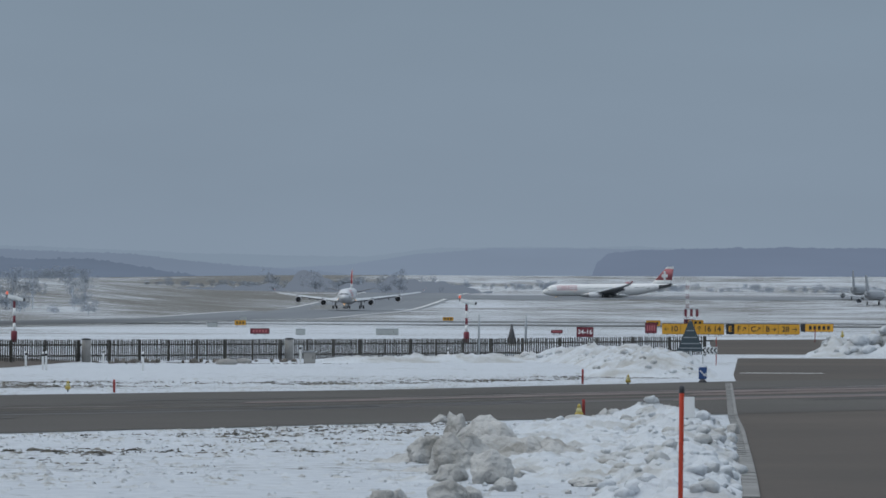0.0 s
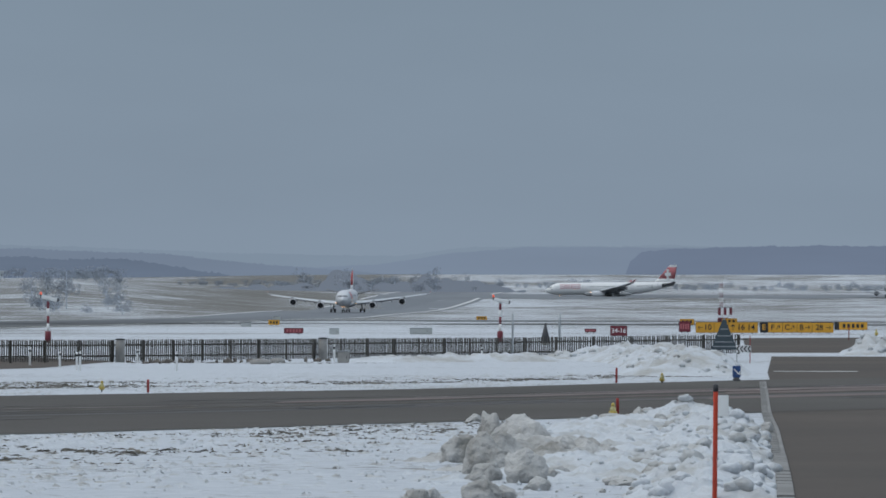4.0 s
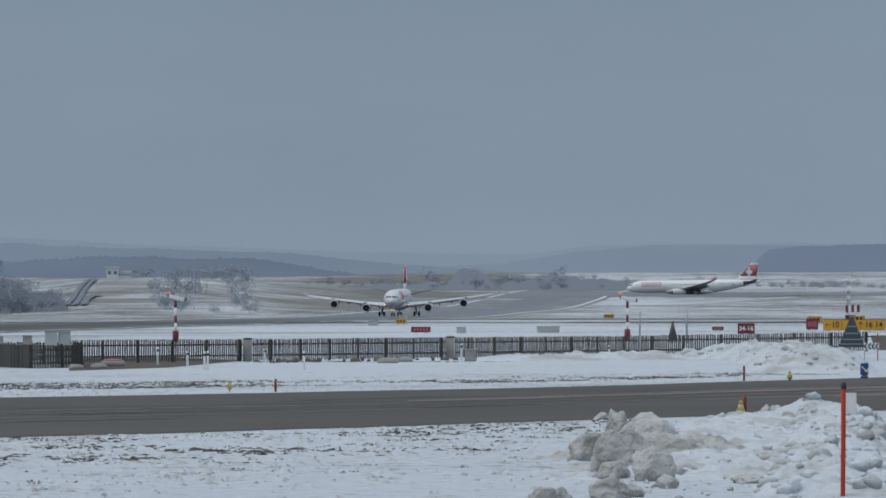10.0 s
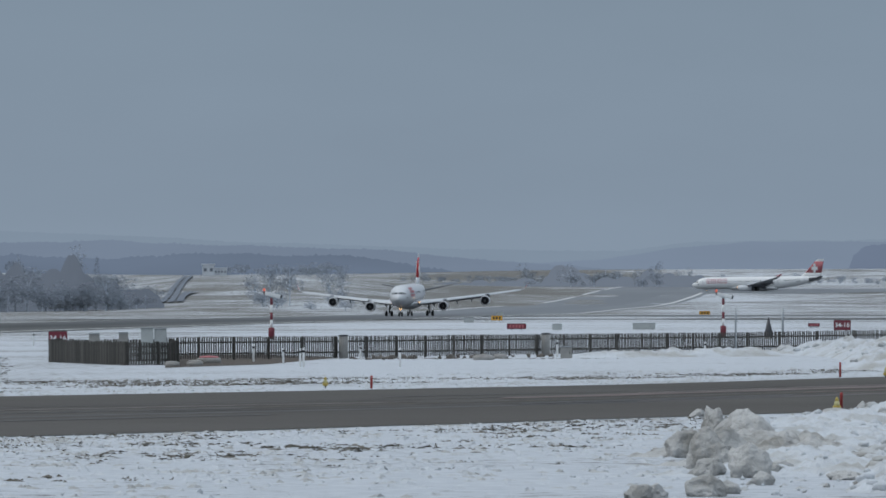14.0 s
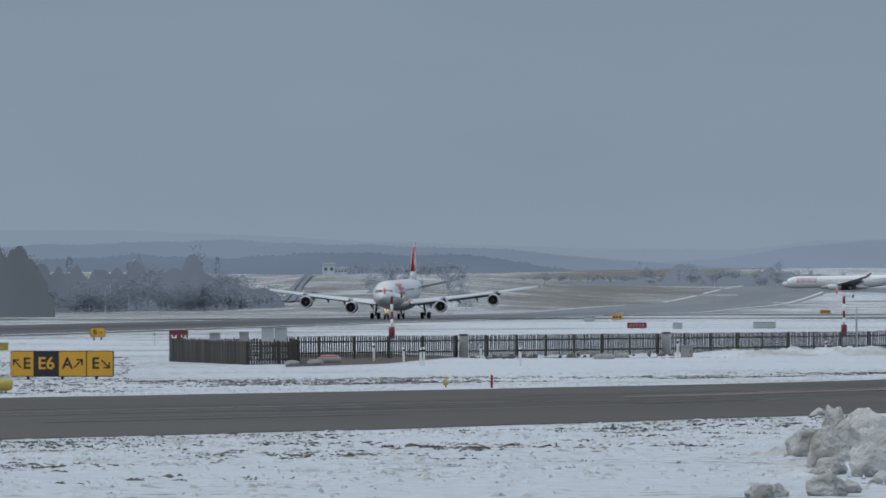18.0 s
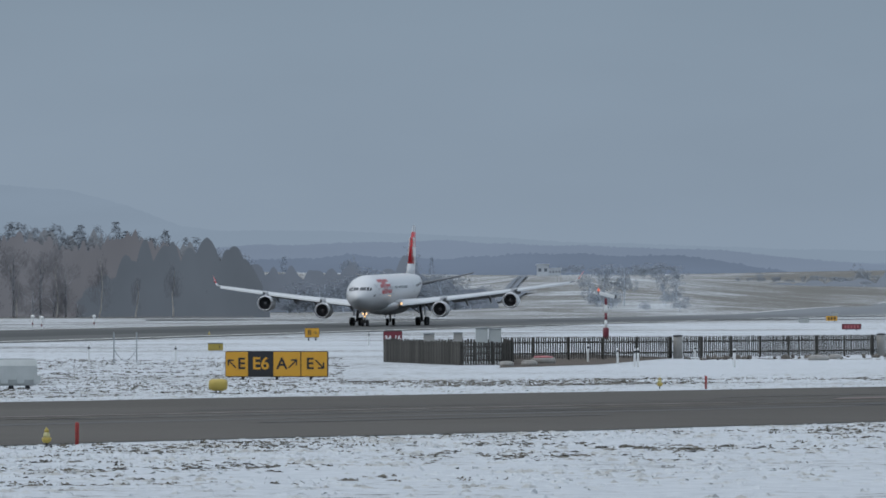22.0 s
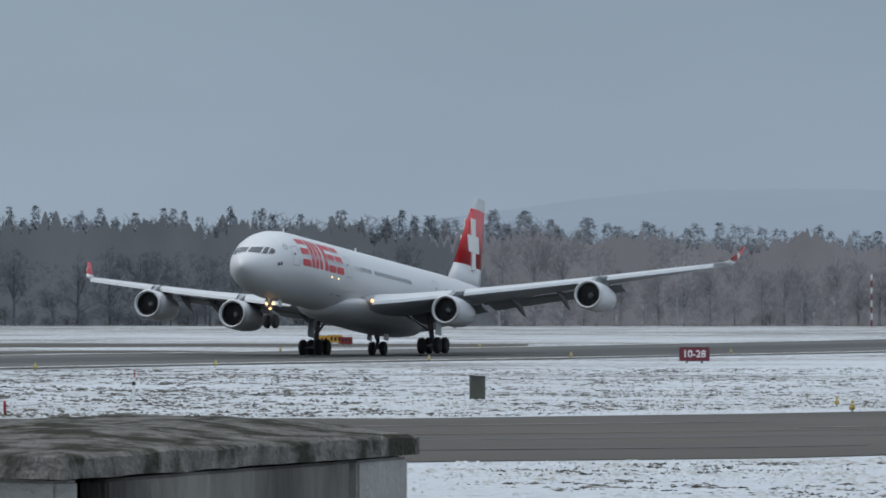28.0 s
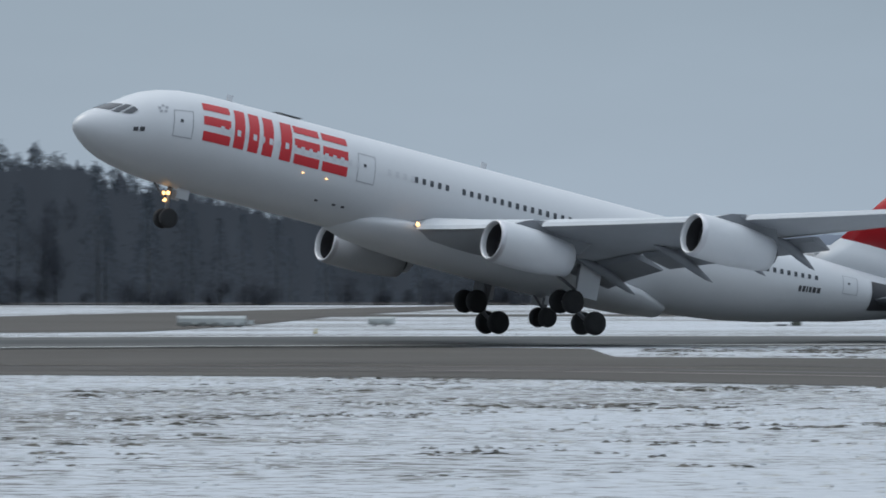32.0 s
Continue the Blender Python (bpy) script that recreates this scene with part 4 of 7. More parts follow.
# seconds, place of the main wheels, heading off the line towards the camera, nose-up angle, lean
JET_ROWS = [
    (0, -37.5, 2247, 2.97, -2.3, 0, 0.5), (3, -44.4, 2106, 1.85, -2.35, 0, 0.5), (6, -51.6, 1952.5, 1.0, -2.35, 0, 0.5), (9, -59.5, 1786, 0.5, -2.35, 0, 0.5), (13, -71.7, 1532, 0.1, -2.35, 0, 0.5),
    (16, -82.0, 1330, 0.1, -2.35, 0, 0.5), (19, -91.5, 1115, 0.05, -2.34, 0, 0.5), (21, -99.3, 973, 0.05, -2.25, 0, 0.6), (23, -106.7, 825.5, 0.05, -2.15, 0, 0.7), (24, -110.6, 750, 0.05, -2.13, 0, 0.73), (24.5, -112.5, 711.8, 0.05, -2.2, 0.1, 0.75),
    (26, -118.3, 596, 0.05, -2.5, 1.4, 0.77), (26.5, -120.2, 556.7, 0.05, -2.67, 2.14, 0.8), (27, -122.4, 515.6, 0.05, -3.0, 3.0, 1.0), (28, -133.1, 462.1, 0.07, -3.4, 5.4, 1.1), (29, -144.4, 403.0, 0.05, -3.96, 7.85, 0.65),
    (29.6, -151.0, 361.6, 0.08, -4.5, 9.3, 0.7), (30, -157.4, 337.5, 0.17, -5.05, 10.05, 0.7), (30.5, -171.5, 319.9, 0.42, -6.3, 10.9, 0.7), (31, -189.7, 301.2, 0.76, -7.9, 11.55, 0.7),
    (31.5, -206.5, 277.9, 0.95, -10.3, 12.1, 0.4), (32, -225.2, 247.3, 1.24, -15.55, 12.9, 0.05)]
# seconds, how far the wings bend upwards as they take the weight, in degrees
WING_FLEX = [(0, -2.1), (19, -2.2), (24, -1.95), (26.5, -1.15), (27, -0.7), (28, 0.25), (29, 0.75), (30, 1.25), (31, 1.2), (32, 0.9)]


def plane_pose(x, y, z, heading, up, lean):
    return pose(x, y, z, 0, 0, heading - 90) @ Matrix.Translation((0, 0, 0.7)) @ pose(0, 0, 0, 0, -up, 0) @ pose(0, 0, 0, lean, 0, 0) @ Matrix.Translation((0, 0, -0.7))


def flex_pose(side, degrees):
    """A wing, or an engine on it, turned about the wing's root."""
    return Matrix.Translation((0, side * 2.8, 3.4)) @ pose(0, 0, 0, side * degrees, 0, 0) @ Matrix.Translation((0, -side * 2.8, -3.4))


def jet_pose(t):
    az = (-176 + 13.5 * t) * 180 / math.pi / 10000
    x, y = polar(az, 2650)
    return pose(x + 32, y, 7.0, 0, 0, 180)


# ---- paved areas and verges on the right ----
def flat_area(name, pts, mat, lift, label, category):
    bm = bmesh.new()
    f = bm.faces.new([bm.verts.new((x, y, ground_height(x, y) + lift)) for x, y in pts])
    if f.normal.z < 0:
        f.normal_flip()
    bm.normal_update()
    if f.normal.z < 0:
        bmesh.ops.reverse_faces(bm, faces=[f])
    return tagged(mesh_object(name, bm, M[mat]), label, category, kind="structure")


flat_area("apron_road", [(3.5, 70), (6.2, 115), (10.6, 205), (15.2, 292), (17, 330), (23, 440), (70, 452), (110, 400), (70, 60)], "road", 0.010, "wide asphalt service road beside the snow bank", "road")
flat_area("crossing_taxiway", [(22.8, 476), (33, 700), (75, 752), (140, 700), (90, 480)], "road", 0.014, "asphalt taxiway crossing behind the snow bank", "taxiway")
flat_area("service_path", [(-31.1, 328.1), (-26.5, 345.9), (-24.7, 387.7), (-32., 412.7), (-38.1, 404.1)], "road", 0.012, "short asphalt path before the plank enclosure", "path")
flat_area("far_apron", [polar(48.02, 585),polar(46.54, 643),polar(44.82, 727),polar(42.93, 856),polar(42.93, 770),polar(44.25, 602),polar(45.22, 470),polar(46.25, 419),polar(48.02, 411)], "asphalt", 0.035, "asphalt beyond the runway, ringed by snow", "taxiway")
flat_area("taxiway_junction", [polar(41.4, 276), polar(41.7, 316), polar(43.5, 326), polar(47, 332), polar(51, 330), polar(51, 245), polar(46, 250), polar(43.5, 262)], "asphalt", 0.010, "asphalt where taxiway and runway meet", "taxiway")
for k, (a0, a1, d0, d1) in enumerate(((14.5, 47, 585, 640), (17, 30, 500, 525))):
    strip("far_taxiway", [Vector((*polar(a0 + (a1 - a0) * i / 24, d0 + 12 * math.sin(i * 0.7)), 0)) for i in range(25)], [Vector((*polar(a0 + (a1 - a0) * i / 24, d1 + 14 * math.sin(i * 0.5)), 0)) for i in range(25)], "asphalt", 0.04, "distant asphalt taxiway beyond the runway", "taxiway", ragged=4)
strip("side_line", [Vector((17.8 + 5.0 * i / 4, 337 + 0.5 * i / 4, 0)) for i in range(5)], [Vector((17.8 + 5.0 * i / 4, 339 + 0.5 * i / 4, 0)) for i in range(5)], "paint_white", 0.016, "white line across the road", "marking")
for a0, a1, d0, d1 in ((-4.6, 9.0, 1180, 1235), (-4.6, 2.2, 1420, 1500), (-4.8, 1.0, 2580, 2720)):
    strip("far_taxiway", [Vector((*polar(a0 + (a1 - a0) * i / 24, d0 + 16 * math.sin(i * 0.7)), 0)) for i in range(25)], [Vector((*polar(a0 + (a1 - a0) * i / 24, d1 + 20 * math.sin(i * 0.5)), 0)) for i in range(25)], "runway", 0.12, "distant asphalt taxiway among the snow", "taxiway", ragged=9)


# ---- snow banks and lumps ----
def snow_bank(name, line, width, height, mat, label, rough=0.35, seed=0.0, cell=0.45):
    """A ploughed bank along a line: steep, knobbly, tapered at both ends."""
    pts = smooth_line(line, cell)
    n, k = len(pts), max(8, int(width / cell))
    bm = bmesh.new()
    grid = []
    for i, p in enumerate(pts):
        t = pts[min(i + 1, n - 1)] - pts[max(i - 1, 0)]
        t.normalize()
        side = Vector((-t.y, t.x, 0))
        end = min(1.0, min(i, n - 1 - i) * cell / (width * 0.6))
        row = []
        for j in range(k + 1):
            f = j / k * 2 - 1
            q = p + side * f * width / 2
            h = height * max(0.0, 1 - abs(f) ** 2.2) * end ** 0.7
            lump = noise.fractal((q.x * 0.55 + seed, q.y * 0.55, 1.0), 0.9, 2.1, 4)
            big = noise.noise((q.x * 0.16 + seed, q.y * 0.16, 7.0))
            clod = 1 - 2.4 * abs(noise.noise((q.x * 1.5 + seed, q.y * 0.9, 4.0))) - 0.9 * abs(noise.noise((q.x * 3.7, q.y * 2.1 + seed, 8.0)))
            h = h * (0.72 + 0.5 * big + rough * (0.6 * lump + 0.42 * clod)) - 0.06
            if cell < 0.2:
                near, _ = noise.voronoi((q.x * 3.0 + seed, q.y * 1.5, seed))
                size = 0.5 + 0.5 * noise.noise((q.x * 1.3, q.y * 0.7, seed + 3))
                h += 0.36 * size * max(0.0, 0.62 - near[0]) * min(1.0, 3 * (1 - abs(f)))
            row.append(bm.verts.new((q.x, q.y, h if 0 < j < k else -0.1)))
        grid.append(row)
    for a, b in zip(grid, grid[1:]):
        for j in range(k):
            bm.faces.new((a[j], a[j + 1], b[j + 1], b[j]))
    bmesh.ops.recalc_face_normals(bm, faces=bm.faces)
    if sum(f.normal.z for f in bm.faces) < 0:
        bmesh.ops.reverse_faces(bm, faces=bm.faces)
    return tagged(mesh_object(name, bm, M[mat], smooth=True), label, "snow bank", kind="stuff")


def snow_lump(x, y, w, h, seed, mat="dirty_snow", label="dirty block of ploughed snow lying on the verge", d=None):
    """A rounded, knobbly block of old snow with a few broken faces."""
    bm = bmesh.new()
    bmesh.ops.create_icosphere(bm, subdivisions=4, radius=1.0)
    r = random.Random(seed)
    cuts = [(Vector((r.uniform(-1, 1), r.uniform(-1, 1), r.uniform(-0.2, 0.9))).normalized(), r.uniform(0.50, 0.86)) for _ in range(7)]
    for v in bm.verts:
        p = v.co.normalized()
        s = 1.0
        for c, lim in cuts:
            dd = p.dot(c)
            if dd > lim:
                s = min(s, lim / dd)
        o = Vector((seed * 3.1, 0, 0))
        s *= 1 + 0.20 * noise.noise(p * 1.3 + o) + 0.10 * (1 - 2.5 * abs(noise.noise(p * 2.6 + o))) + 0.06 * noise.fractal(p * 5.5 + o, 0.8, 2.2, 3)
        q = p * s
        v.co = Vector((q.x * w * 0.72, q.y * (d or w * 1.15) * 0.55, max(q.z * h * 0.66 + h * 0.34, -0.12)))
    ob = mesh_object("snow_block", bm, M[mat], smooth=True)
    ob.matrix_basis = pose(x, y, 0, 0, 0, r.uniform(-35, 35))
    return tagged(ob, label, "snow", "ploughed snow blocks")


FENCE_BANK = snow_bank("snow_bank", [(5.0, 402), (8.5, 405), (12.0, 396), (13.0, 368), (12.6, 340), (11.4, 314)], 8, 1.08, "heap", "bank of ploughed snow in front of the picket fence", 0.8, 3.0, 0.33)
snow_bank("snow_bank", [(-9, 388), (-4, 391), (0, 394), (6, 399)], 6, 0.62, "heap", "low bank of ploughed snow along the fence", 0.9, 9.0, 0.33)
ROAD_BANK = snow_bank("snow_bank", [(4.5, 113.5), (4.7, 118), (5.5, 135), (6.5, 157), (7.3, 175), (7.4, 192), (7.0, 200)], 3.5, 0.46, "heap", "knobbly bank of ploughed snow beside the road", 1.1, 5.0, 0.11)
LOW_SPREAD = snow_bank("snow_bank", [(2.2, 124), (3.2, 145), (4.2, 170), (5.0, 186)], 5.5, 0.24, "heap", "low spread of ploughed snow on the verge", 1.5, 6.5, 0.15)
FAR_BANK = snow_bank("snow_bank", [(29.5, 462), (35, 462), (44, 458), (60, 456)], 9, 1.9, "heap", "bank of ploughed snow across the road", 1.3, 8.0, 0.45)
snow_bank("snow_bank", [(-1.3, 142), (0.0, 141.5), (1.2, 141), (2.2, 139.5), (3.2, 138)], 5.0, 0.62, "dirty_snow", "dirty mound of ploughed snow under the blocks", 0.9, 2.0, 0.12)
snow_bank("snow_bank", [(-0.2, 131.5), (0.5, 132.5), (1.2, 133), (2.0, 134)], 5.0, 0.46, "dirty_snow", "dirty rubble of ploughed snow between the blocks", 1.0, 6.0, 0.12)
snow_bank("snow_bank", [(-0.5, 127), (0.3, 126), (1.2, 125.5), (2.2, 126)], 4.0, 0.34, "heap", "low mound of ploughed snow before the blocks", 1.0, 4.0, 0.12)
BLOCK_HEAP = [(-0.46, 139.5, 0.66, 0.74), (0.45, 143, 0.50, 1.22), (1.32, 142, 1.15, 1.18), (0.85, 142.5, 0.7, 0.95), (0.30, 129.5, 0.70, 0.95), (0.70, 134, 0.75, 0.92), (0.98, 123.5, 0.68, 0.72), (2.05, 140, 0.7, 0.66), (2.5, 138.4, 0.5, 0.44), (2.85, 137.4, 0.42, 0.30), (0.16, 124.4, 0.5, 0.46), (1.5, 125.0, 0.42, 0.36), (1.8, 127, 0.4, 0.3)]
BLOCK_HEAP = [(x, y, 1.18 * w, h) for x, y, w, h in BLOCK_HEAP]
VERGE_LUMPS = [(1.25, 118.4, 0.40, 0.28), (0.19, 111.6, 0.62, 0.42), (0.5, 113.2, 0.4, 0.26), (-0.86, 111.0, 0.34, 0.30), (-1.22, 110.4, 0.42, 0.32), (3.54, 142.8, 0.5, 0.28), (3.41, 117.2, 0.4, 0.28), (5.6, 196, 0.24, 0.36), (3.2, 122, 0.6, 0.22), (3.7, 118, 0.5, 0.22), (2.9, 140, 0.7, 0.25), (3.6, 147, 0.6, 0.3), (4.4, 186, 0.8, 0.35), (5.2, 188, 0.6, 0.3), (8.75, 171, 0.32, 0.42)]
ROADSIDE_LUMPS = [(7.7, 156, 0.24, 0.25), (7.3, 150, 0.26, 0.24), (6.7, 140, 0.3, 0.26), (6.2, 129, 0.28, 0.24), (0.0, 187, 0.5, 0.35), (3.4, 130, 0.5, 0.22), (4.0, 133, 0.6, 0.3)]
for i, (x, y, w, h) in enumerate(BLOCK_HEAP + VERGE_LUMPS + ROADSIDE_LUMPS):
    snow_lump(x, y, w, h, i + 1)
for i in range(8):
    rr = random.Random(100 + i)
    snow_lump(rr.uniform(36, 60), rr.uniform(448, 458), rr.uniform(1.0, 2.2), rr.uniform(0.7, 1.5), 40 + i, "heap", "lump of ploughed snow on the bank")


def knobs(bank, count, small, large, seed, above=0.05):
    """Frozen clods heaped on a ploughed bank."""
    r = random.Random(seed)
    ball = bmesh.new()
    bmesh.ops.create_icosphere(ball, subdivisions=2, radius=1.0)
    base = [v.co.copy() for v in ball.verts]
    tri = [tuple(v.index for v in f.verts) for f in ball.faces]
    ball.free()
    spots = [v.co for v in bank.data.vertices if v.co.z > above]
    verts, faces = [], []
    for i in range(count):
        c = r.choice(spots)
        s = small + (large - small) * r.random() ** 2.5
        o = Vector((i * 1.7, seed, 0))
        turn = Matrix.Rotation(r.uniform(0, 6.28), 3, "Z")
        k = len(verts)
        for p in base:
            q = turn @ Vector((p.x * s, p.y * s * 1.25, p.z * s * 0.8)) * (1 + 0.45 * noise.noise(p * 1.4 + o) + 0.2 * noise.noise(p * 3.5 + o))
            verts.append((c.x + q.x, c.y + q.y, c.z + q.z + s * 0.15))
        faces += [tuple(k + j for j in t) for t in tri]
    me = bpy.data.meshes.new("frozen_clods")
    me.from_pydata(verts, [], faces)
    me.materials.append(M["heap"])
    for p in me.polygons:
        p.use_smooth = True
    tagged(new("frozen_clods", me), "clods of frozen snow heaped on the bank", "snow", kind="stuff")


knobs(ROAD_BANK, 520, 0.06, 0.24, 1)
knobs(LOW_SPREAD, 90, 0.05, 0.22, 2, 0.02)
knobs(FENCE_BANK, 160, 0.08, 0.28, 3, 0.2)
knobs(FAR_BANK, 150, 0.2, 0.8, 4, 0.3)


def crumbs():
    """Small crumbs of ice and snow along the road's edge."""
    r = random.Random(7)
    verts, faces = [], []
    base = [(1, 0, 0), (0.1, 0.9, 0.1), (-0.9, 0.1, 0), (-0.1, -0.8, -0.1), (0.1, 0.05, 0.8), (0.05, -0.05, -0.6)]
    tri = [(0, 1, 4), (1, 2, 4), (2, 3, 4), (3, 0, 4), (1, 0, 5), (2, 1, 5), (3, 2, 5), (0, 3, 5)]
    for n_crumb in range(700):
        f = r.random()
        y = 114 + 86 * f
        x = 5.55 + 4.2 * f - abs(r.gauss(0, 0.30))
        s = 0.02 + 0.10 * r.random() ** 3
        z = 0.02
        if n_crumb > 300:
            y = 110 + 84 * f
            x = r.uniform(0.4, 4.6) + 3.4 * f
            s, z = 0.02 + 0.10 * r.random() ** 3, 0.015
        a = r.uniform(0, 6.28)
        k = len(verts)
        for bx, by, bz in base:
            verts.append((x + s * (bx * math.cos(a) - by * math.sin(a)), y + s * (bx * math.sin(a) + by * math.cos(a)), z + s * bz))
        faces += [tuple(k + i for i in t) for t in tri]
    me = bpy.data.meshes.new("snow_crumbs")
    me.from_pydata(verts, [], faces)
    me.materials.append(M["heap"])
    for p in me.polygons:
        p.use_smooth = True
    tagged(new("snow_crumbs", me), "crumbs of ice scattered along the snow bank", "snow", kind="stuff")


crumbs()


def near_distance(line, az):
    """How far off a line lies along a bearing."""
    best = None
    for p, q in zip(line, line[1:]):
        a, b = math.degrees(math.atan2(-p.x, p.y)), math.degrees(math.atan2(-q.x, q.y))
        if min(a, b) <= az <= max(a, b):
            f = 0.5 if a == b else (az - a) / (b - a)
            best = p.lerp(q, f).length
    return best


def clods():
    """Small uneven clods of frozen snow that roughen the verges."""
    r = random.Random(21)
    verts, faces, table = [], [], {}
    made = 0
    while made < 22000:
        az = r.uniform(-2.0, 49.0)
        k = round(az * 5)
        if k not in table:
            table[k] = near_distance(TN, k / 5), near_distance(TF, k / 5)
        near, far = table[k]
        if near is None or far is None:
            continue
        d = 85 + (near - 1 - 85) * r.random() ** 0.45 if r.random() < 0.60 else far + 1 + 50 * r.random() ** 1.3
        x, y = polar(az, d)
        if (x > 4.0 + (y - 100) * 0.045 and y < 215) or (x > 12.5 and y >= 215) or (az > 41 and d > near):
            continue
        if noise.noise((x * 0.15, y * 0.12, 3.0)) < r.uniform(-0.6, 0.5):
            continue
        made += 1
        s, a, h = r.uniform(0.06, 0.24), r.uniform(0, 6.28), r.uniform(0.02, 0.075)
        n = len(verts)
        for i in range(5):
            b = a + 1.257 * i
            q = s * r.uniform(0.7, 1.2)
            verts.append((x + q * math.cos(b), y + q * math.sin(b), -0.01))
        verts.append((x + r.gauss(0, s * 0.25), y + r.gauss(0, s * 0.25), h))
        verts.append((x + r.gauss(0, s * 0.4), y + r.gauss(0, s * 0.4), h * 0.8))
        faces += [(n + i, n + (i + 1) % 5, n + 5) for i in range(5)] + [(n, n + 1, n + 6)]
    me = bpy.data.meshes.new("snow_clods")
    me.from_pydata(verts, [], faces)
    me.materials.append(M["heap"])
    tagged(new("snow_clods", me), "small clods of frozen snow on the verges", "snow", kind="stuff")


clods()
EARTH = [(-17, 380, 10, 3, 700), (-12.9, 141, 3.0, 5.0, 420), (-8.6, 147, 1.7, 2.5, 160), (-9.9, 149, 1.6, 3.0, 180), (-6.0, 169, 1.6, 3.0, 150), (-5.0, 160, 1.0, 2.0, 60), (-21.6, 128, 2.2, 3.0, 150), (-18.2, 131, 2.0, 3.0, 150), (-14.5, 152, 3.0, 3.0, 160), (-27, 121, 2.0, 3.0, 110), (-70, 196, 5, 3, 150), (-110, 170, 4, 3, 160), (-125, 165, 4, 3, 160), (-140, 160, 4, 3, 150)]


def tufts():
    """Clumps of brown winter grass that stand out of the snow on the verges."""
    r = random.Random(11)
    verts, faces = [], []
    rwy_near = offset_line(RUNWAY, 31.5)
    made = 0
    table = {}
    while made < 16000:
        az = r.uniform(-4.2, 49.5)
        k = round(az * 5)
        if k not in table:
            table[k] = near_distance(TN, k / 5), near_distance(TF, k / 5), near_distance(rwy_near, k / 5)
        near, far, rw = table[k]
        if near is None or far is None:
            continue
        lo = 78
        bias = 0.0
        if r.random() < (0.34 if az < 14 else 0.5):
            d = lo + (near - 1.2 - lo) * r.random() ** (0.4 if az < 14 else 0.55)
            if az < 16:
                bias = (0.05 if d > near - 13 else 0.42) + max(0.0, near - 34 - d) * 0.02
        else:
            if az > 41.2:
                continue
            top = min(rw or far + 40, far + (170 if az > 7 else 45)) - 2
            clear = 20 if az < 7 else (9 if az < 13 else 3)
            if top < far + clear + 1:
                continue
            d = far + clear + (top - far - clear) * r.random() ** 1.2
            bias = 0.3 if az < 7 else -0.25
        x, y = polar(az, d)
        if (x > 4.2 + (y - 100) * 0.045 and y < 215) or (x > 12.5 and y >= 215):
            continue
        patch = noise.noise((x * 0.12, y * 0.09, 2.0)) + 0.5 * noise.noise((x * 0.02, y * 0.07, 9.0)) + 0.5 * noise.noise((x * 0.4, y * 0.4, 5.0))
        if patch < r.uniform(-0.45, 0.75) + bias + (0.5 if az > 26 else 0.0):
            continue
        made += 1
        w, h = (r.uniform(0.08, 0.34) if r.random() < 0.85 else r.uniform(0.4, 0.9)), r.uniform(0.012, 0.06)
        if az > 16:
            w, h = w * 1.35, h * 1.4
        for _ in range(5):
            a = r.uniform(0, 6.28)
            cx, cy = x + r.gauss(0, w * 0.6), y + r.gauss(0, w * 0.6)
            ux, uy = math.cos(a) * w * 0.35, math.sin(a) * w * 0.35
            k = len(verts)
            verts += [(cx - ux, cy - uy, -0.01), (cx + ux, cy + uy, -0.01), (cx + r.gauss(0, 0.04), cy + r.gauss(0, 0.04), h * r.uniform(0.5, 1.2))]
            faces.append((k, k + 1, k + 2))
    # worn patches where the wind has bared the soil
    for cx, cy, wx, wy, count in EARTH:
        for _ in range(count):
            x, y = cx + r.gauss(0, wx * 0.5), cy + r.gauss(0, wy * 0.5)
            if noise.noise((x * 1.1, y * 0.35, 1.0)) < r.uniform(-0.35, 0.2):
                continue
            w, h = r.uniform(0.10, 0.45), r.uniform(0.01, 0.05)
            a = r.uniform(0, 6.28)
            ux, uy = math.cos(a) * w * 0.5, math.sin(a) * w * 0.5
            k = len(verts)
            verts += [(x - ux, y - uy, -0.005), (x + ux, y + uy, -0.005), (x + r.gauss(0, 0.05), y + r.gauss(0, 0.05), h)]
            faces.append((k, k + 1, k + 2))
    me = bpy.data.meshes.new("grass_tufts")
    me.from_pydata(verts, [], faces)
    me.materials.append(material("withered_grass", (0.125, 0.112, 0.09), 0.9, vary=0.4, scale=0.7, coords="World", second=(0.20, 0.185, 0.155), spread=(0.45, 0.6)))
    tagged(new("grass_tufts", me), "tufts of withered grass poking through the snow", "grass", kind="stuff")


tufts()


# ---- trees ----
def prism(verts, faces, p, q, r0, r1, n=4):
    p, q = Vector(p), Vector(q)
    d = (q - p).normalized()
    u = d.orthogonal().normalized()
    v = d.cross(u)
    k = len(verts)
    for c, r in ((p, r0), (q, r1)):
        for i in range(n):
            a = 2 * math.pi * i / n
            verts.append(tuple(c + (u * math.cos(a) + v * math.sin(a)) * r))
    for i in range(n):
        j = (i + 1) % n
        faces.append((k + i, k + j, k + n + j, k + n + i))


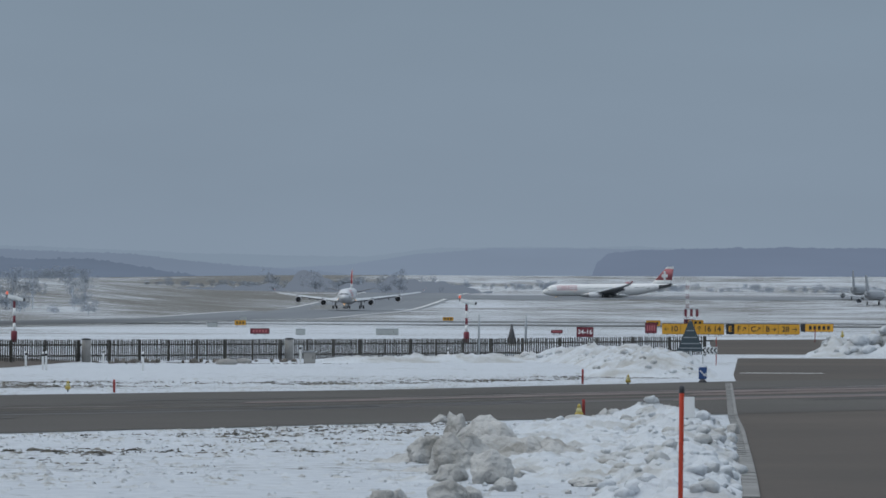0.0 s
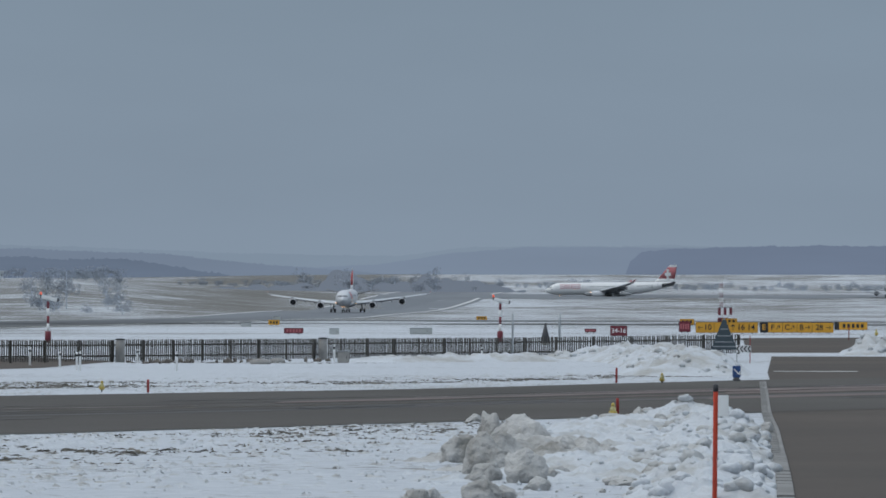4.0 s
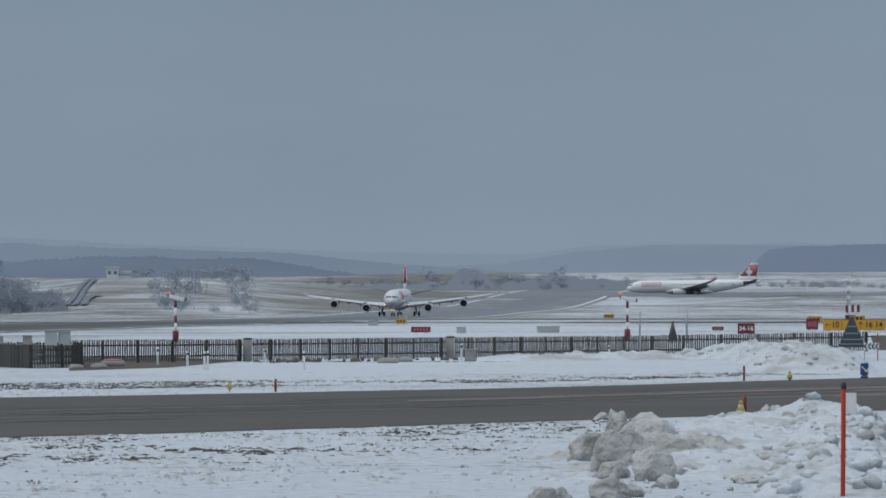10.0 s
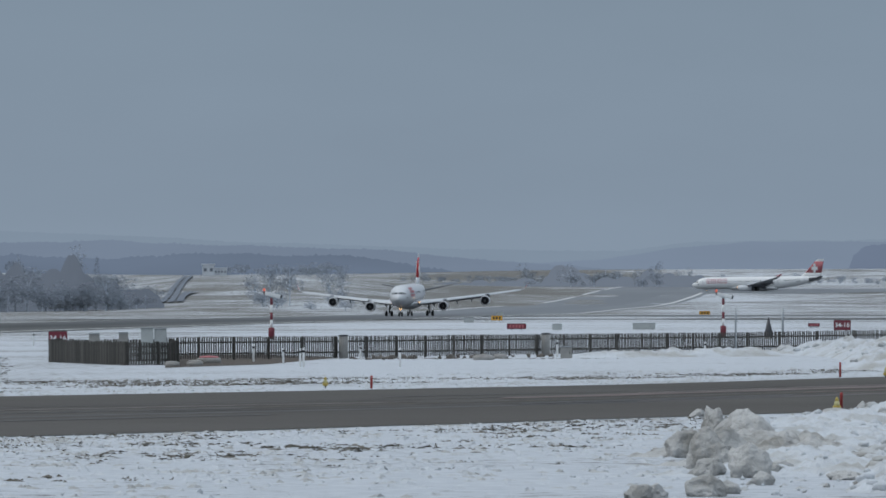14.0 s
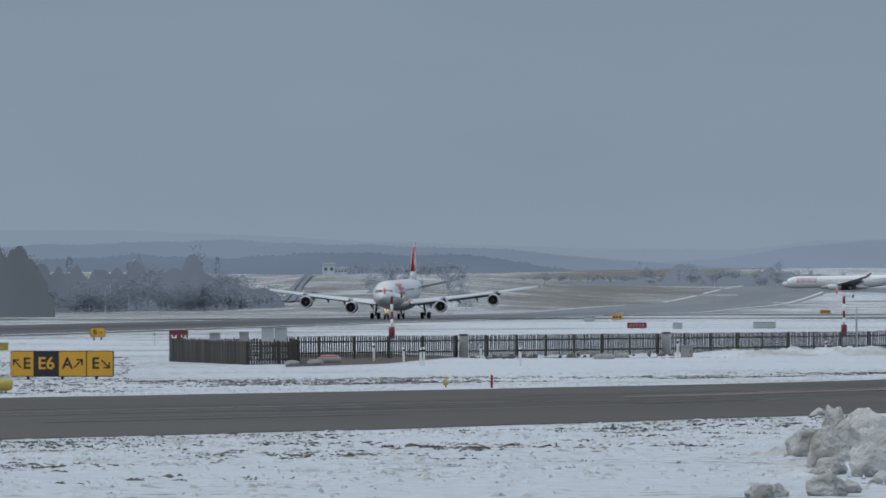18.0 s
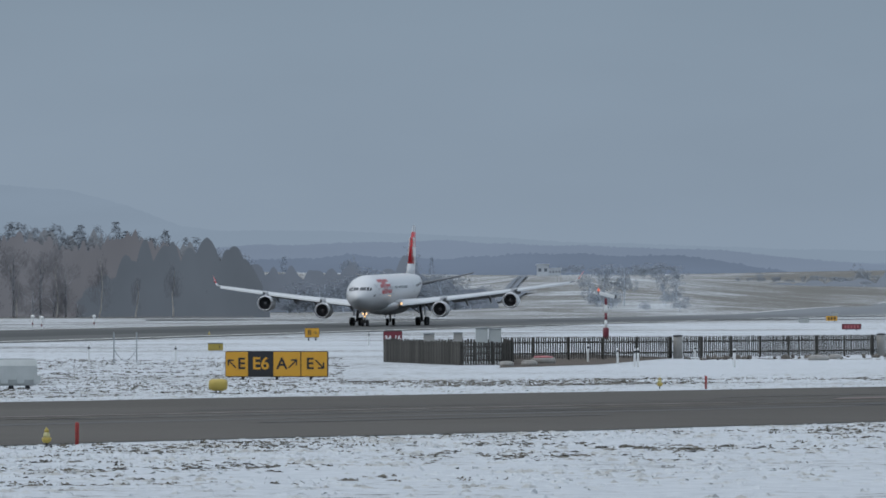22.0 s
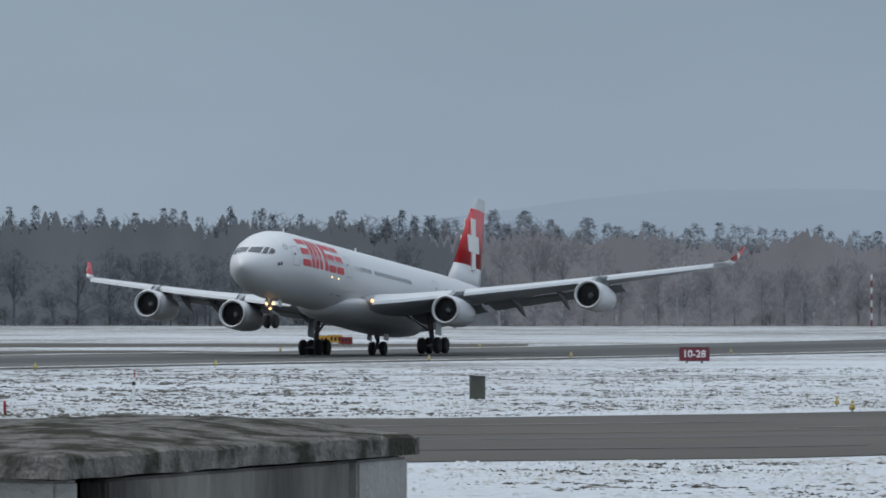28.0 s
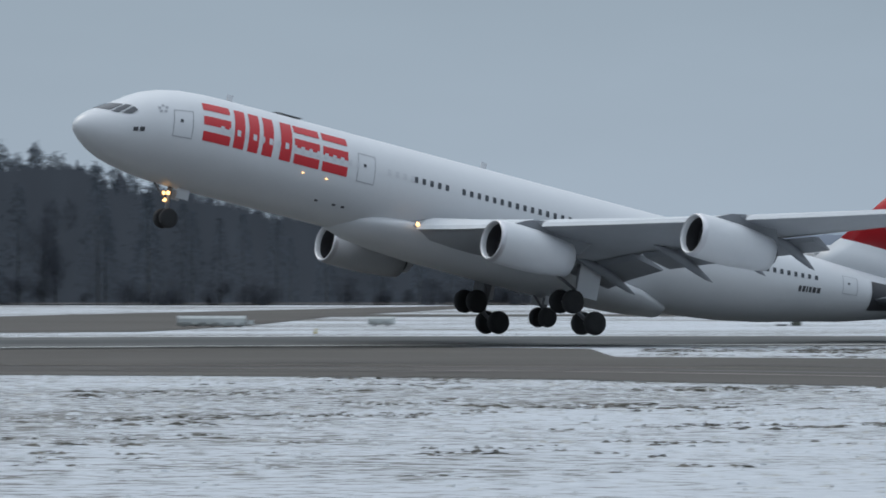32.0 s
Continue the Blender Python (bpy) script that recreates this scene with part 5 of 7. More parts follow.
def fuzzy_crown(seed, count, radius, low, lean, size, wide=0.10):
    """A crown of many fine twigs filling a rounded, uneven volume on a trunk of height one."""
    g = np.random.default_rng(seed)
    lobes = [(g.normal(0, radius * 0.45, 2), g.uniform(low + 0.15, 0.82), g.uniform(0.45, 0.8)) for _ in range(9)]
    cv, cf = [], []
    for i in range(count):
        c, z, s = lobes[i % 9]
        d = g.normal(0, 1, 3)
        d = d / np.linalg.norm(d) * g.uniform(0.2, 1.0) ** 0.4
        p = np.array([c[0] + d[0] * radius * s, c[1] + d[1] * radius * s, z + d[2] * (1 - low) * 0.30 * s])
        if p[2] > 1.0 or p[2] < low * 0.6:
            continue
        t = np.array([g.normal(0, 1), g.normal(0, 1), lean + g.normal(0, 0.6)])
        t = t / np.linalg.norm(t) * size * g.uniform(0.7, 1.5)
        w = g.normal(0, 1, 3)
        w = w / np.linalg.norm(w) * size * wide
        k = len(cv)
        cv += [tuple(p - w), tuple(p + w), tuple(p + t)]
        cf.append((k, k + 1, k + 2))
    tv, tf = [], []
    prism(tv, tf, (0, 0, 0), (0, 0, 0.8), 0.014, 0.004, 5)
    for c, z, s in lobes:
        prism(tv, tf, (0, 0, z * 0.6), (c[0], c[1], z), 0.006, 0.002, 3)
    return (tv, tf), (cv, cf)


def fuzzy_conifer(seed, count=420):
    """A spruce or pine whose boughs are many short drooping sprays."""
    g = np.random.default_rng(seed)
    pine = seed % 7 == 0
    low = 0.30 if pine else 0.06
    cv, cf = [], []
    for i in range(count):
        f = low + (1 - low) * g.uniform() ** 1.0
        q = (1 - f) / (1 - low)
        r = (0.17 * q ** 0.5 if pine else 0.19 * q ** 0.85) + 0.008
        r *= 0.9 + 0.14 * math.sin(f * 55 + seed)
        a = g.uniform(0, 6.283)
        u = g.uniform(0.35, 1.0) ** 0.5
        p = np.array([math.cos(a) * r * u, math.sin(a) * r * u, f])
        out = np.array([math.cos(a), math.sin(a), g.uniform(-0.8, 0.3)]) * g.uniform(0.025, 0.06)
        w = np.array([-math.sin(a), math.cos(a), g.normal(0, 0.4)]) * g.uniform(0.012, 0.028)
        k = len(cv)
        cv += [tuple(p - w), tuple(p + w), tuple(p + out)]
        cf.append((k, k + 1, k + 2))
    tv, tf = [], []
    prism(tv, tf, (0, 0, 0), (0, 0, 0.98), 0.012, 0.002, 5)
    return (tv, tf), (cv, cf)


KINDS = {"round": [fuzzy_crown(60 + i, 440, 0.26, 0.10, 0.4, 0.075, 0.40) for i in range(8)], "bare": [fuzzy_crown(80 + i, 1050, 0.15, 0.02, 1.6, 0.06, 0.16) for i in range(8)], "conifer": [fuzzy_conifer(20 + i) for i in range(8)]}


def gather(name, spots, label, mats, category="woodland"):
    """Many trees far off as one stretch of woodland: its trunks and its crowns."""
    wood = thing(name, label, category, kind="stuff")
    for which, pname in ((0, "trunks"), (1, "crowns")):
        for kind in ("bare", "round", "conifer"):
            vv, ff, k = [], [], 0
            for kd, idx, x, y, z, h, turn, fat in spots:
                if kd != kind:
                    continue
                v, f = KINDS[kd][idx % 8][which]
                A = np.array(v) * (h * fat, h * fat, h)
                c, s = math.cos(turn), math.sin(turn)
                vv.append(np.stack([A[:, 0] * c - A[:, 1] * s + x, A[:, 0] * s + A[:, 1] * c + y, A[:, 2] + z], 1))
                ff += [tuple(i + k for i in q) for q in f]
                k += len(v)
            if not vv:
                continue
            me = bpy.data.meshes.new(pname)
            me.from_pydata(np.concatenate(vv).tolist(), [], ff)
            me.materials.append(M[mats[kind][which]])
            ob = new(pname, me)
            ob.parent = wood
            tagged(ob, {"round": "hazy bare crowns", "bare": "bare brown twigs and stems", "conifer": "dark green conifers"}[kind], kind="stuff")
    return wood


def height_line(az, table):
    for (a, h), (b, g) in zip(table, table[1:]):
        if az <= b:
            return h + (g - h) * (az - a) / (b - a)
    return table[-1][1]


for a0, a1, d0, d1 in ((7.9, 29.5, 1402, 1640), (40.8, 52, 866, 1010)):
    strip("forest_floor", [Vector((*polar(a0 + (a1 - a0) * i / 60, d0), 0)) for i in range(61)], [Vector((*polar(a0 + (a1 - a0) * i / 60, d1), 0)) for i in range(61)], "litter", 0.25, "dark leaf litter under the trees", "ground", ragged=3)
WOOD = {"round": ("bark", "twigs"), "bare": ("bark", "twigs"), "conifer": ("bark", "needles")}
rw = random.Random(5)
spots = []
EDGE = [(8.0, 15), (8.3, 19), (9.2, 22.8), (11, 23.6), (12, 24.6), (13.5, 25.8), (14.5, 28), (17, 28.6), (20, 29.4), (23.8, 28.6), (25, 27.5), (28, 23), (28.8, 21), (29.3, 13)]
for row in range(5):
    az = 8.1
    while az < 29.2:
        d = 1430 + 14 * row + rw.uniform(-5, 5)
        x, y = polar(az, d)
        h = height_line(az, EDGE)
        con = rw.random() < (0.0, 0.03, 0.08, 0.55, 0.92)[row] * (1.1 if az > 17 else 0.9)
        hh = h * (rw.uniform(0.90, 1.08) if con else rw.uniform(0.86, 1.02)) * (1.0 if row > 1 else rw.uniform(0.6, 0.95))
        spots.append(("conifer" if con else "bare", rw.randrange(8), x, y, 0.0, hh, rw.uniform(0, 6.28), (rw.uniform(0.95, 1.3) if az < 15.5 else rw.uniform(0.6, 0.95)) if con else rw.uniform(1.3, 1.8)))
        az += math.degrees(rw.uniform(2.6, 5.0) * (1.9 if row < 2 else 1.0) / d)
for i in range(210):
    az = rw.uniform(9.6, 29.2) if i % 3 else rw.uniform(15.4, 29.2)
    x, y = polar(az, 1400 + rw.uniform(0, 34))
    spots.append(("bare", rw.randrange(8), x, y, -1.0, rw.uniform(3, 10), rw.uniform(0, 6.28), rw.uniform(1.8, 3.0)))
# one forest, split by bearing: pale hazed trees east, darker copies west
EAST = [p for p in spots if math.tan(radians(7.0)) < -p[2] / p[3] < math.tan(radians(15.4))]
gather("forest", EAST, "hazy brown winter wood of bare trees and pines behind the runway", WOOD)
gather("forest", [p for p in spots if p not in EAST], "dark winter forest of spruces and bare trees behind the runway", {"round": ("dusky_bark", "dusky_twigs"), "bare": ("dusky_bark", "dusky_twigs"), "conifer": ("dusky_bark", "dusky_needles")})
spots = []
EDGE2 = [(41.0, 6), (42.0, 10), (43.5, 12), (44.6, 15), (46.4, 21), (47, 25), (50, 25)]
for row in range(6):
    az = 41.0
    while az < 50:
        d = 880 + 9 * row + rw.uniform(-3, 3)
        x, y = polar(az, d)
        con = rw.random() < 0.9 and az > 43.0
        hh = height_line(az, EDGE2) * (rw.uniform(0.85, 1.08) if con else rw.uniform(0.7, 0.95)) * (1.0 if row > 1 else rw.uniform(0.7, 1.0))
        spots.append(("conifer" if con else "bare", rw.randrange(8), x, y, 0.0, hh, rw.uniform(0, 6.28), 0.95))
        az += math.degrees(rw.uniform(2.0, 3.6) * (2.5 if row < 2 else 1.0) / d)
for i in range(80):
    az = rw.uniform(41.0, 50)
    x, y = polar(az, 864 + rw.uniform(0, 20))
    spots.append(("bare", rw.randrange(8), x, y, -1.0, rw.uniform(3, 6), rw.uniform(0, 6.28), rw.uniform(2.0, 3.0)))
gather("forest", spots, "dark conifer forest at the end of the runway", {"round": ("shaded_bark", "thicket"), "bare": ("shaded_bark", "thicket"), "conifer": ("shaded_bark", "shaded_needles")})
# groups of trees in the middle distance, their pale colours standing for haze
spots = []
for a0, a1, d0, h, n in ((5.9, 8.5, 1890, 16, 400), (5.5, 6.6, 1885, 10, 110), (3.6, 5.0, 2700, 9, 26), (3.5, 4.6, 1850, 8, 10), (29.0, 41.2, 2300, 12, 420), (-4.6, 3.0, 3150, 7, 200), (-0.2, 2.0, 2900, 8, 70)):
    for i in range(n):
        az, d = rw.uniform(a0, a1), d0 + rw.uniform(-60, 120)
        x, y = polar(az, d)
        hh = h * rw.uniform(0.5, 1.15) * (0.6 + 0.7 * abs(noise.noise((az * 1.7, 3.0, d0))))
        spots.append(("round", rw.randrange(8), x, y, ground_height(x, y) - 0.3, hh, rw.uniform(0, 6.28), rw.uniform(1.4, 2.2)))
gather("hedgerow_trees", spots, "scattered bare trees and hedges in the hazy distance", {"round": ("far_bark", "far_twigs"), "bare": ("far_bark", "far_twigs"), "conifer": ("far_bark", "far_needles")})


def single_tree(az, d, h, kind, idx, fat, label):
    x, y = polar(az, d)
    t = thing("tree", label, "tree", x, y, ground_height(x, y) - 0.2, idx * 40, "trees in the distance")
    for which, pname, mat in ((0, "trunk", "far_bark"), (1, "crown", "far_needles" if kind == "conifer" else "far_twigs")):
        v, f = KINDS[kind][idx % 8][which]
        me = bpy.data.meshes.new(pname)
        me.from_pydata([(a * h * fat, b * h * fat, c * h) for a, b, c in v], [], f)
        me.materials.append(M[mat])
        o = new(pname, me)
        o.parent = t
    return t


for i, (az, d, h, fat) in enumerate([(1.75, 2900, 12, 2.6), (1.30, 2850, 12, 2.8), (1.72, 3000, 9, 2.4), (0.95, 2900, 11, 2.4), (0.55, 2950, 10, 2.8), (0.43, 2850, 13, 2.1), (0.62, 2900, 9, 2.8), (0.20, 2900, 9, 1.8), (0.10, 2900, 10, 1.8), (0.16, 2950, 8, 2),
                                     (4.35, 1900, 15, 1.7), (4.15, 1900, 16, 1.6), (3.75, 1950, 12, 1.8), (3.62, 1900, 11, 1.8), (4.5, 1930, 12, 1.8), (6.1, 2250, 16, 1.6), (6.35, 2300, 22, 1.5), (7.6, 2000, 19, 1.3), (6.9, 2000, 20, 1.4)]):
    single_tree(az, d, h, "conifer" if i in (15, 17) else "round", i, fat * 0.55, "bare tree standing alone on the far fields" if i not in (15, 17) else "dark conifer standing above the far hedges")
# white birch stems at the forest's edge
for i, (az, h) in enumerate(((10.63, 13), (9.90, 15), (9.47, 15), (8.72, 12), (10.3, 9), (16.9, 11), (17.05, 9), (16.6, 10), (9.1, 9), (13.6, 12), (15.1, 9))):
    x, y = polar(az, 1420)
    t = thing("birch_tree", "slender birch with a pale stem at the forest edge", "tree", x, y, 0, 0, "birches at the forest edge")
    tv, tf = [], []
    rr = random.Random(i)
    p = Vector((0, 0, 0))
    for k in range(6):
        q = p + Vector((rr.gauss(0, 0.25), rr.gauss(0, 0.1), h / 6))
        prism(tv, tf, p, q, 0.22 * (1 - k / 7), 0.22 * (1 - (k + 1) / 7), 6)
        p = q
    me = bpy.data.meshes.new("trunk")
    me.from_pydata(tv, [], tf)
    me.materials.append(M["birch"])
    o = new("trunk", me)
    o.parent = t
    v, f = KINDS["bare"][i % 8][1]
    me = bpy.data.meshes.new("crown")
    me.from_pydata([(a * h * 1.0, b * h * 1.0, c * h * 1.25) for a, b, c in v], [], f)
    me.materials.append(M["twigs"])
    o = new("crown", me)
    o.parent = t


# ---- far hills: plain backdrops that glow in haze colours ----
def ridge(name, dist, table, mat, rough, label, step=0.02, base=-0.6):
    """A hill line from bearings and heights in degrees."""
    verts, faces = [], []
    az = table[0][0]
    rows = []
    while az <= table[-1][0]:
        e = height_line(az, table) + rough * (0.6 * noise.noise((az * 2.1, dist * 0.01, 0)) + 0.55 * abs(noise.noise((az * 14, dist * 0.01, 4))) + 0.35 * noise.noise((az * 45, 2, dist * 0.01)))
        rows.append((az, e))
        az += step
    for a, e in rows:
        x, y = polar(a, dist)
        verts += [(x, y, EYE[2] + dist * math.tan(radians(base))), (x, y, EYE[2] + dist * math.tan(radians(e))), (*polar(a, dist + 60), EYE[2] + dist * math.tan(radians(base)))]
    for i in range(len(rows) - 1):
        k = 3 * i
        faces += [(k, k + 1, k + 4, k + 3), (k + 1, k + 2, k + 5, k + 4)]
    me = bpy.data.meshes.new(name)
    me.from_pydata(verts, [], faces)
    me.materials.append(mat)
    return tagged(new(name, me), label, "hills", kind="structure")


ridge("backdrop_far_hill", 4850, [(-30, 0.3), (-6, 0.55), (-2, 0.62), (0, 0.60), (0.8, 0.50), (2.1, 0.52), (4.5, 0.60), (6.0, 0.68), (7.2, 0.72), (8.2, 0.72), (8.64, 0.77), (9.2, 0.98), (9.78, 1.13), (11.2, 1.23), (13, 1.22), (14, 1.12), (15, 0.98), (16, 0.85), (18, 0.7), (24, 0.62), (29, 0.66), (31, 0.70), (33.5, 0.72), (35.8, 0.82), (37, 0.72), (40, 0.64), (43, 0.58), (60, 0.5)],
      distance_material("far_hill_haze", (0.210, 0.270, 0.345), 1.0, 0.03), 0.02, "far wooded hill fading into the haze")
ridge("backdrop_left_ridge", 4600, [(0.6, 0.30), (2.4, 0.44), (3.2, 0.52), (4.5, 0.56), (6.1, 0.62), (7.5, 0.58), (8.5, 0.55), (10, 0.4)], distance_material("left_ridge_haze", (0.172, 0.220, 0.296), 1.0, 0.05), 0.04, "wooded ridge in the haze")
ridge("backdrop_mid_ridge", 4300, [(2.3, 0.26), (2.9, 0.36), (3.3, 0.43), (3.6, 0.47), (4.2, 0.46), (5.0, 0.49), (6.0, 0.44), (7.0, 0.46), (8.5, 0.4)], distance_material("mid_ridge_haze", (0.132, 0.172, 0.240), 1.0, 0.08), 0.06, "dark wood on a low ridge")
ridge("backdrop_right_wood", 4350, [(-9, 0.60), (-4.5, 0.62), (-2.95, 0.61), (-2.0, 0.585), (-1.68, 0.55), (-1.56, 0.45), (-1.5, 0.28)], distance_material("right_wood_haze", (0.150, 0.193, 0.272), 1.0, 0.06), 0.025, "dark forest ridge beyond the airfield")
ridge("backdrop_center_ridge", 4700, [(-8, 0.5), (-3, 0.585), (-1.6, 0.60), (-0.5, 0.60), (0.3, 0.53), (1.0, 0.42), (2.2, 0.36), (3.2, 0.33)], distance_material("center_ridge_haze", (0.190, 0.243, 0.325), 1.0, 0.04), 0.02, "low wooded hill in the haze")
# glowing sheets among the tree rows: haze added as light, filling dark gaps
ridge("backdrop_wood_depth_1", 1437, [(7.9, 0.10), (8.2, 0.36), (9.2, 0.58), (11, 0.62), (12, 0.66), (13.5, 0.70), (15.5, 0.75)], distance_material("brown_wood_haze", (0.110, 0.118, 0.138), 1.0, 0.14, (0.06, 0.06, 0.03)), 0.26, "glowing brown haze sheet among the forest trees")
ridge("backdrop_wood_depth_2", 1433, [(14.7, 0.0), (14.95, 0.40), (15.2, 0.66), (15.6, 0.76), (17, 0.80), (20, 0.82), (23.8, 0.80), (25, 0.76), (28, 0.60), (28.8, 0.50), (29.4, 0.2)], distance_material("grey_wood_haze", (0.068, 0.082, 0.100), 1.0, 0.14, (0.06, 0.06, 0.03)), 0.34, "glowing grey haze sheet among the forest trees")
ridge("backdrop_wood_depth_3", 894, [(41.0, 0.12), (42, 0.34), (43.5, 0.45), (44.6, 0.60), (46.4, 0.92), (47, 1.10), (52, 1.10)], distance_material("dark_wood_haze", (0.030, 0.038, 0.050), 1.0, 0.16, (0.1, 0.1, 0.04)), 0.22, "dim glowing sheet inside the conifer forest")


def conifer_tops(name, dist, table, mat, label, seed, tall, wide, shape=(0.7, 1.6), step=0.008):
    """A glowing sheet cut to a hazy outline of many pointed or rounded treetops."""
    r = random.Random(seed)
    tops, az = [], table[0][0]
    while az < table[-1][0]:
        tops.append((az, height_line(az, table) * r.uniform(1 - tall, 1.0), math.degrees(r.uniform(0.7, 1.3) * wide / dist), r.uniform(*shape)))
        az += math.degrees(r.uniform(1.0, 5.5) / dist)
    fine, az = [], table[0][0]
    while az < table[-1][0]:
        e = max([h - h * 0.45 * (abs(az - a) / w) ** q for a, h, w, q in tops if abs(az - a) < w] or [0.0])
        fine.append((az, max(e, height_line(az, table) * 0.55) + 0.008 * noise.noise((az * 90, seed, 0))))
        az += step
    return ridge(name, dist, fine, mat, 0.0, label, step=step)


conifer_tops("backdrop_conifer_tops_1", 1478, [(8.1, 0.45), (8.4, 0.62), (9.2, 0.74), (11, 0.79), (12, 0.82), (13.5, 0.86), (15.5, 0.97)], distance_material("blue_conifer_haze", (0.118, 0.138, 0.165), 1.0, 0.06), "glowing haze sheet cut to pine tops above the bare wood", 3, 0.25, 3.0)
conifer_tops("backdrop_conifer_tops_2", 1480, [(15.4, 0.97), (17, 1.0), (20, 1.04), (23.8, 1.0), (25, 0.95), (28, 0.76), (28.8, 0.68), (29.3, 0.36)], distance_material("grey_conifer_haze", (0.078, 0.090, 0.107), 1.0, 0.08), "glowing haze sheet cut to spruce tops above the forest", 4, 0.28, 2.6)
conifer_tops("backdrop_conifer_tops_3", 915, [(42.6, 0.50), (43.5, 0.60), (44.6, 0.72), (46.4, 1.12), (47, 1.35), (52, 1.35)], distance_material("dark_conifer_haze", (0.031, 0.038, 0.050), 1.0, 0.10), "dim glowing sheet cut to the tops of the conifer forest", 5, 0.22, 2.6)
conifer_tops("backdrop_wood_depth_4", 1860, [(5.42, -0.05), (5.5, 0.10), (5.64, 0.17), (5.85, 0.22), (5.97, 0.30), (6.1, 0.26), (6.25, 0.40), (6.35, 0.52), (6.45, 0.40), (6.6, 0.40), (6.78, 0.46), (6.95, 0.42), (7.02, 0.52), (7.1, 0.42), (7.42, 0.42), (7.6, 0.40), (7.86, 0.47), (8.1, 0.49), (8.5, 0.47)], distance_material("blue_wood_haze", (0.110, 0.135, 0.175), 1.0, 0.16, (0.05, 0.05, 0.03)), "glowing blue haze sheet in the farm wood", 8, 0.38, 3.4, (1.2, 3.0))
conifer_tops("backdrop_wood_corner", 1421, [(7.74, 0.0), (7.86, 0.24), (8.0, 0.52), (8.2, 0.72), (8.5, 0.76), (8.8, 0.74), (9.1, 0.62), (9.35, 0.42), (9.6, 0.16), (9.7, 0.0)], distance_material("blue_corner_haze", (0.082, 0.100, 0.124), 1.0, 0.14, (0.06, 0.06, 0.03)), "dim glowing sheet cut to conifers at the forest corner", 9, 0.30, 3.2, (1.3, 2.6))
conifer_tops("backdrop_hedge", 2860, [(-0.5, 0.18), (0.0, 0.27), (0.38, 0.36), (0.55, 0.36), (0.7, 0.25), (1.15, 0.27), (1.28, 0.38), (1.45, 0.38), (1.55, 0.26), (2.0, 0.25), (2.7, 0.18)], distance_material("hedge_haze", (0.150, 0.182, 0.232), 1.0, 0.05), "glowing haze sheet cut to hedges and trees on the far fields", 6, 0.4, 8.0, (1.5, 3.0))
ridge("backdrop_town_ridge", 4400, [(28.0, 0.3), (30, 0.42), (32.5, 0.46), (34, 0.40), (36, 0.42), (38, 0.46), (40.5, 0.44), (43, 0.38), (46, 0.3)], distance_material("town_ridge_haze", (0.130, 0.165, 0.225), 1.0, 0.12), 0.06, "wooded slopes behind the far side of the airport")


# ---- signs, lamps, posts and fences ----
def lettering(text, size, mat, parent, x, z, y=-0.012):
    """Characters as a flat mesh on a sign's face; x and z give their middle."""
    cu = bpy.data.curves.new("lettering", "FONT")
    cu.body, cu.size, cu.align_x, cu.align_y, cu.extrude, cu.offset = text, size, "CENTER", "CENTER", 0.006, size * 0.018
    tmp = bpy.data.objects.new("lettering", cu)
    scene.collection.objects.link(tmp)
    me = bpy.data.meshes.new_from_object(tmp.evaluated_get(bpy.context.evaluated_depsgraph_get()))
    bpy.data.objects.remove(tmp)
    bpy.data.curves.remove(cu)
    whole = bmesh.new()
    whole.from_mesh(me)
    bpy.data.meshes.remove(me)
    left = set(whole.faces)
    while left:
        island, edge = set(), [min(left, key=lambda f: f.index)]
        while edge:
            f = edge.pop()
            if f not in island:
                island.add(f)
                edge += [g for e in f.edges for g in e.link_faces]
        left -= island
        corners = {}
        verts = [corners.setdefault(v, v.co.copy()) for f in island for v in f.verts if v not in corners]
        index = {v: k for k, v in enumerate(corners)}
        me = bpy.data.meshes.new("character")
        me.from_pydata([tuple(c) for c in verts], [], [[index[v] for v in f.verts] for f in sorted(island, key=lambda f: f.index)])
        me.materials.append(M[mat])
        ob = new("character", me)
        ob.parent = parent
        ob.matrix_basis = pose(x, y, z, 90, 0, 0)
    whole.free()


def arrow(parent, x, z, size, angle, mat):
    """An arrow on a sign's face; angle in degrees, 0 to the right, 90 up."""
    bm = bmesh.new()
    s, t = size / 2, size * 0.07
    box(bm, 0, 0, 0, size * 0.9, 0.012, t * 1.6)
    for k in (1, -1):
        box(bm, s * 0.62, 0, k * s * 0.30, s * 0.95, 0.0118, t * 1.7, rot=Matrix.Rotation(radians(k * 42), 4, "Y"))
    bmesh.ops.transform(bm, matrix=Matrix.Translation((x, -0.012, z)) @ Matrix.Rotation(radians(-angle), 4, "Y"), verts=bm.verts)
    return part("arrow", bm, mat, parent)


def bars(parent, x, z, w, h, mat, n=4):
    """Plain bars in place of writing too small to read."""
    for i in range(n):
        bm = bmesh.new()
        box(bm, x - w / 2 + w * (i + 0.5) / n, -0.01, z, w / n * 0.6, 0.012, h)
        part("writing_bar", bm, mat, parent)


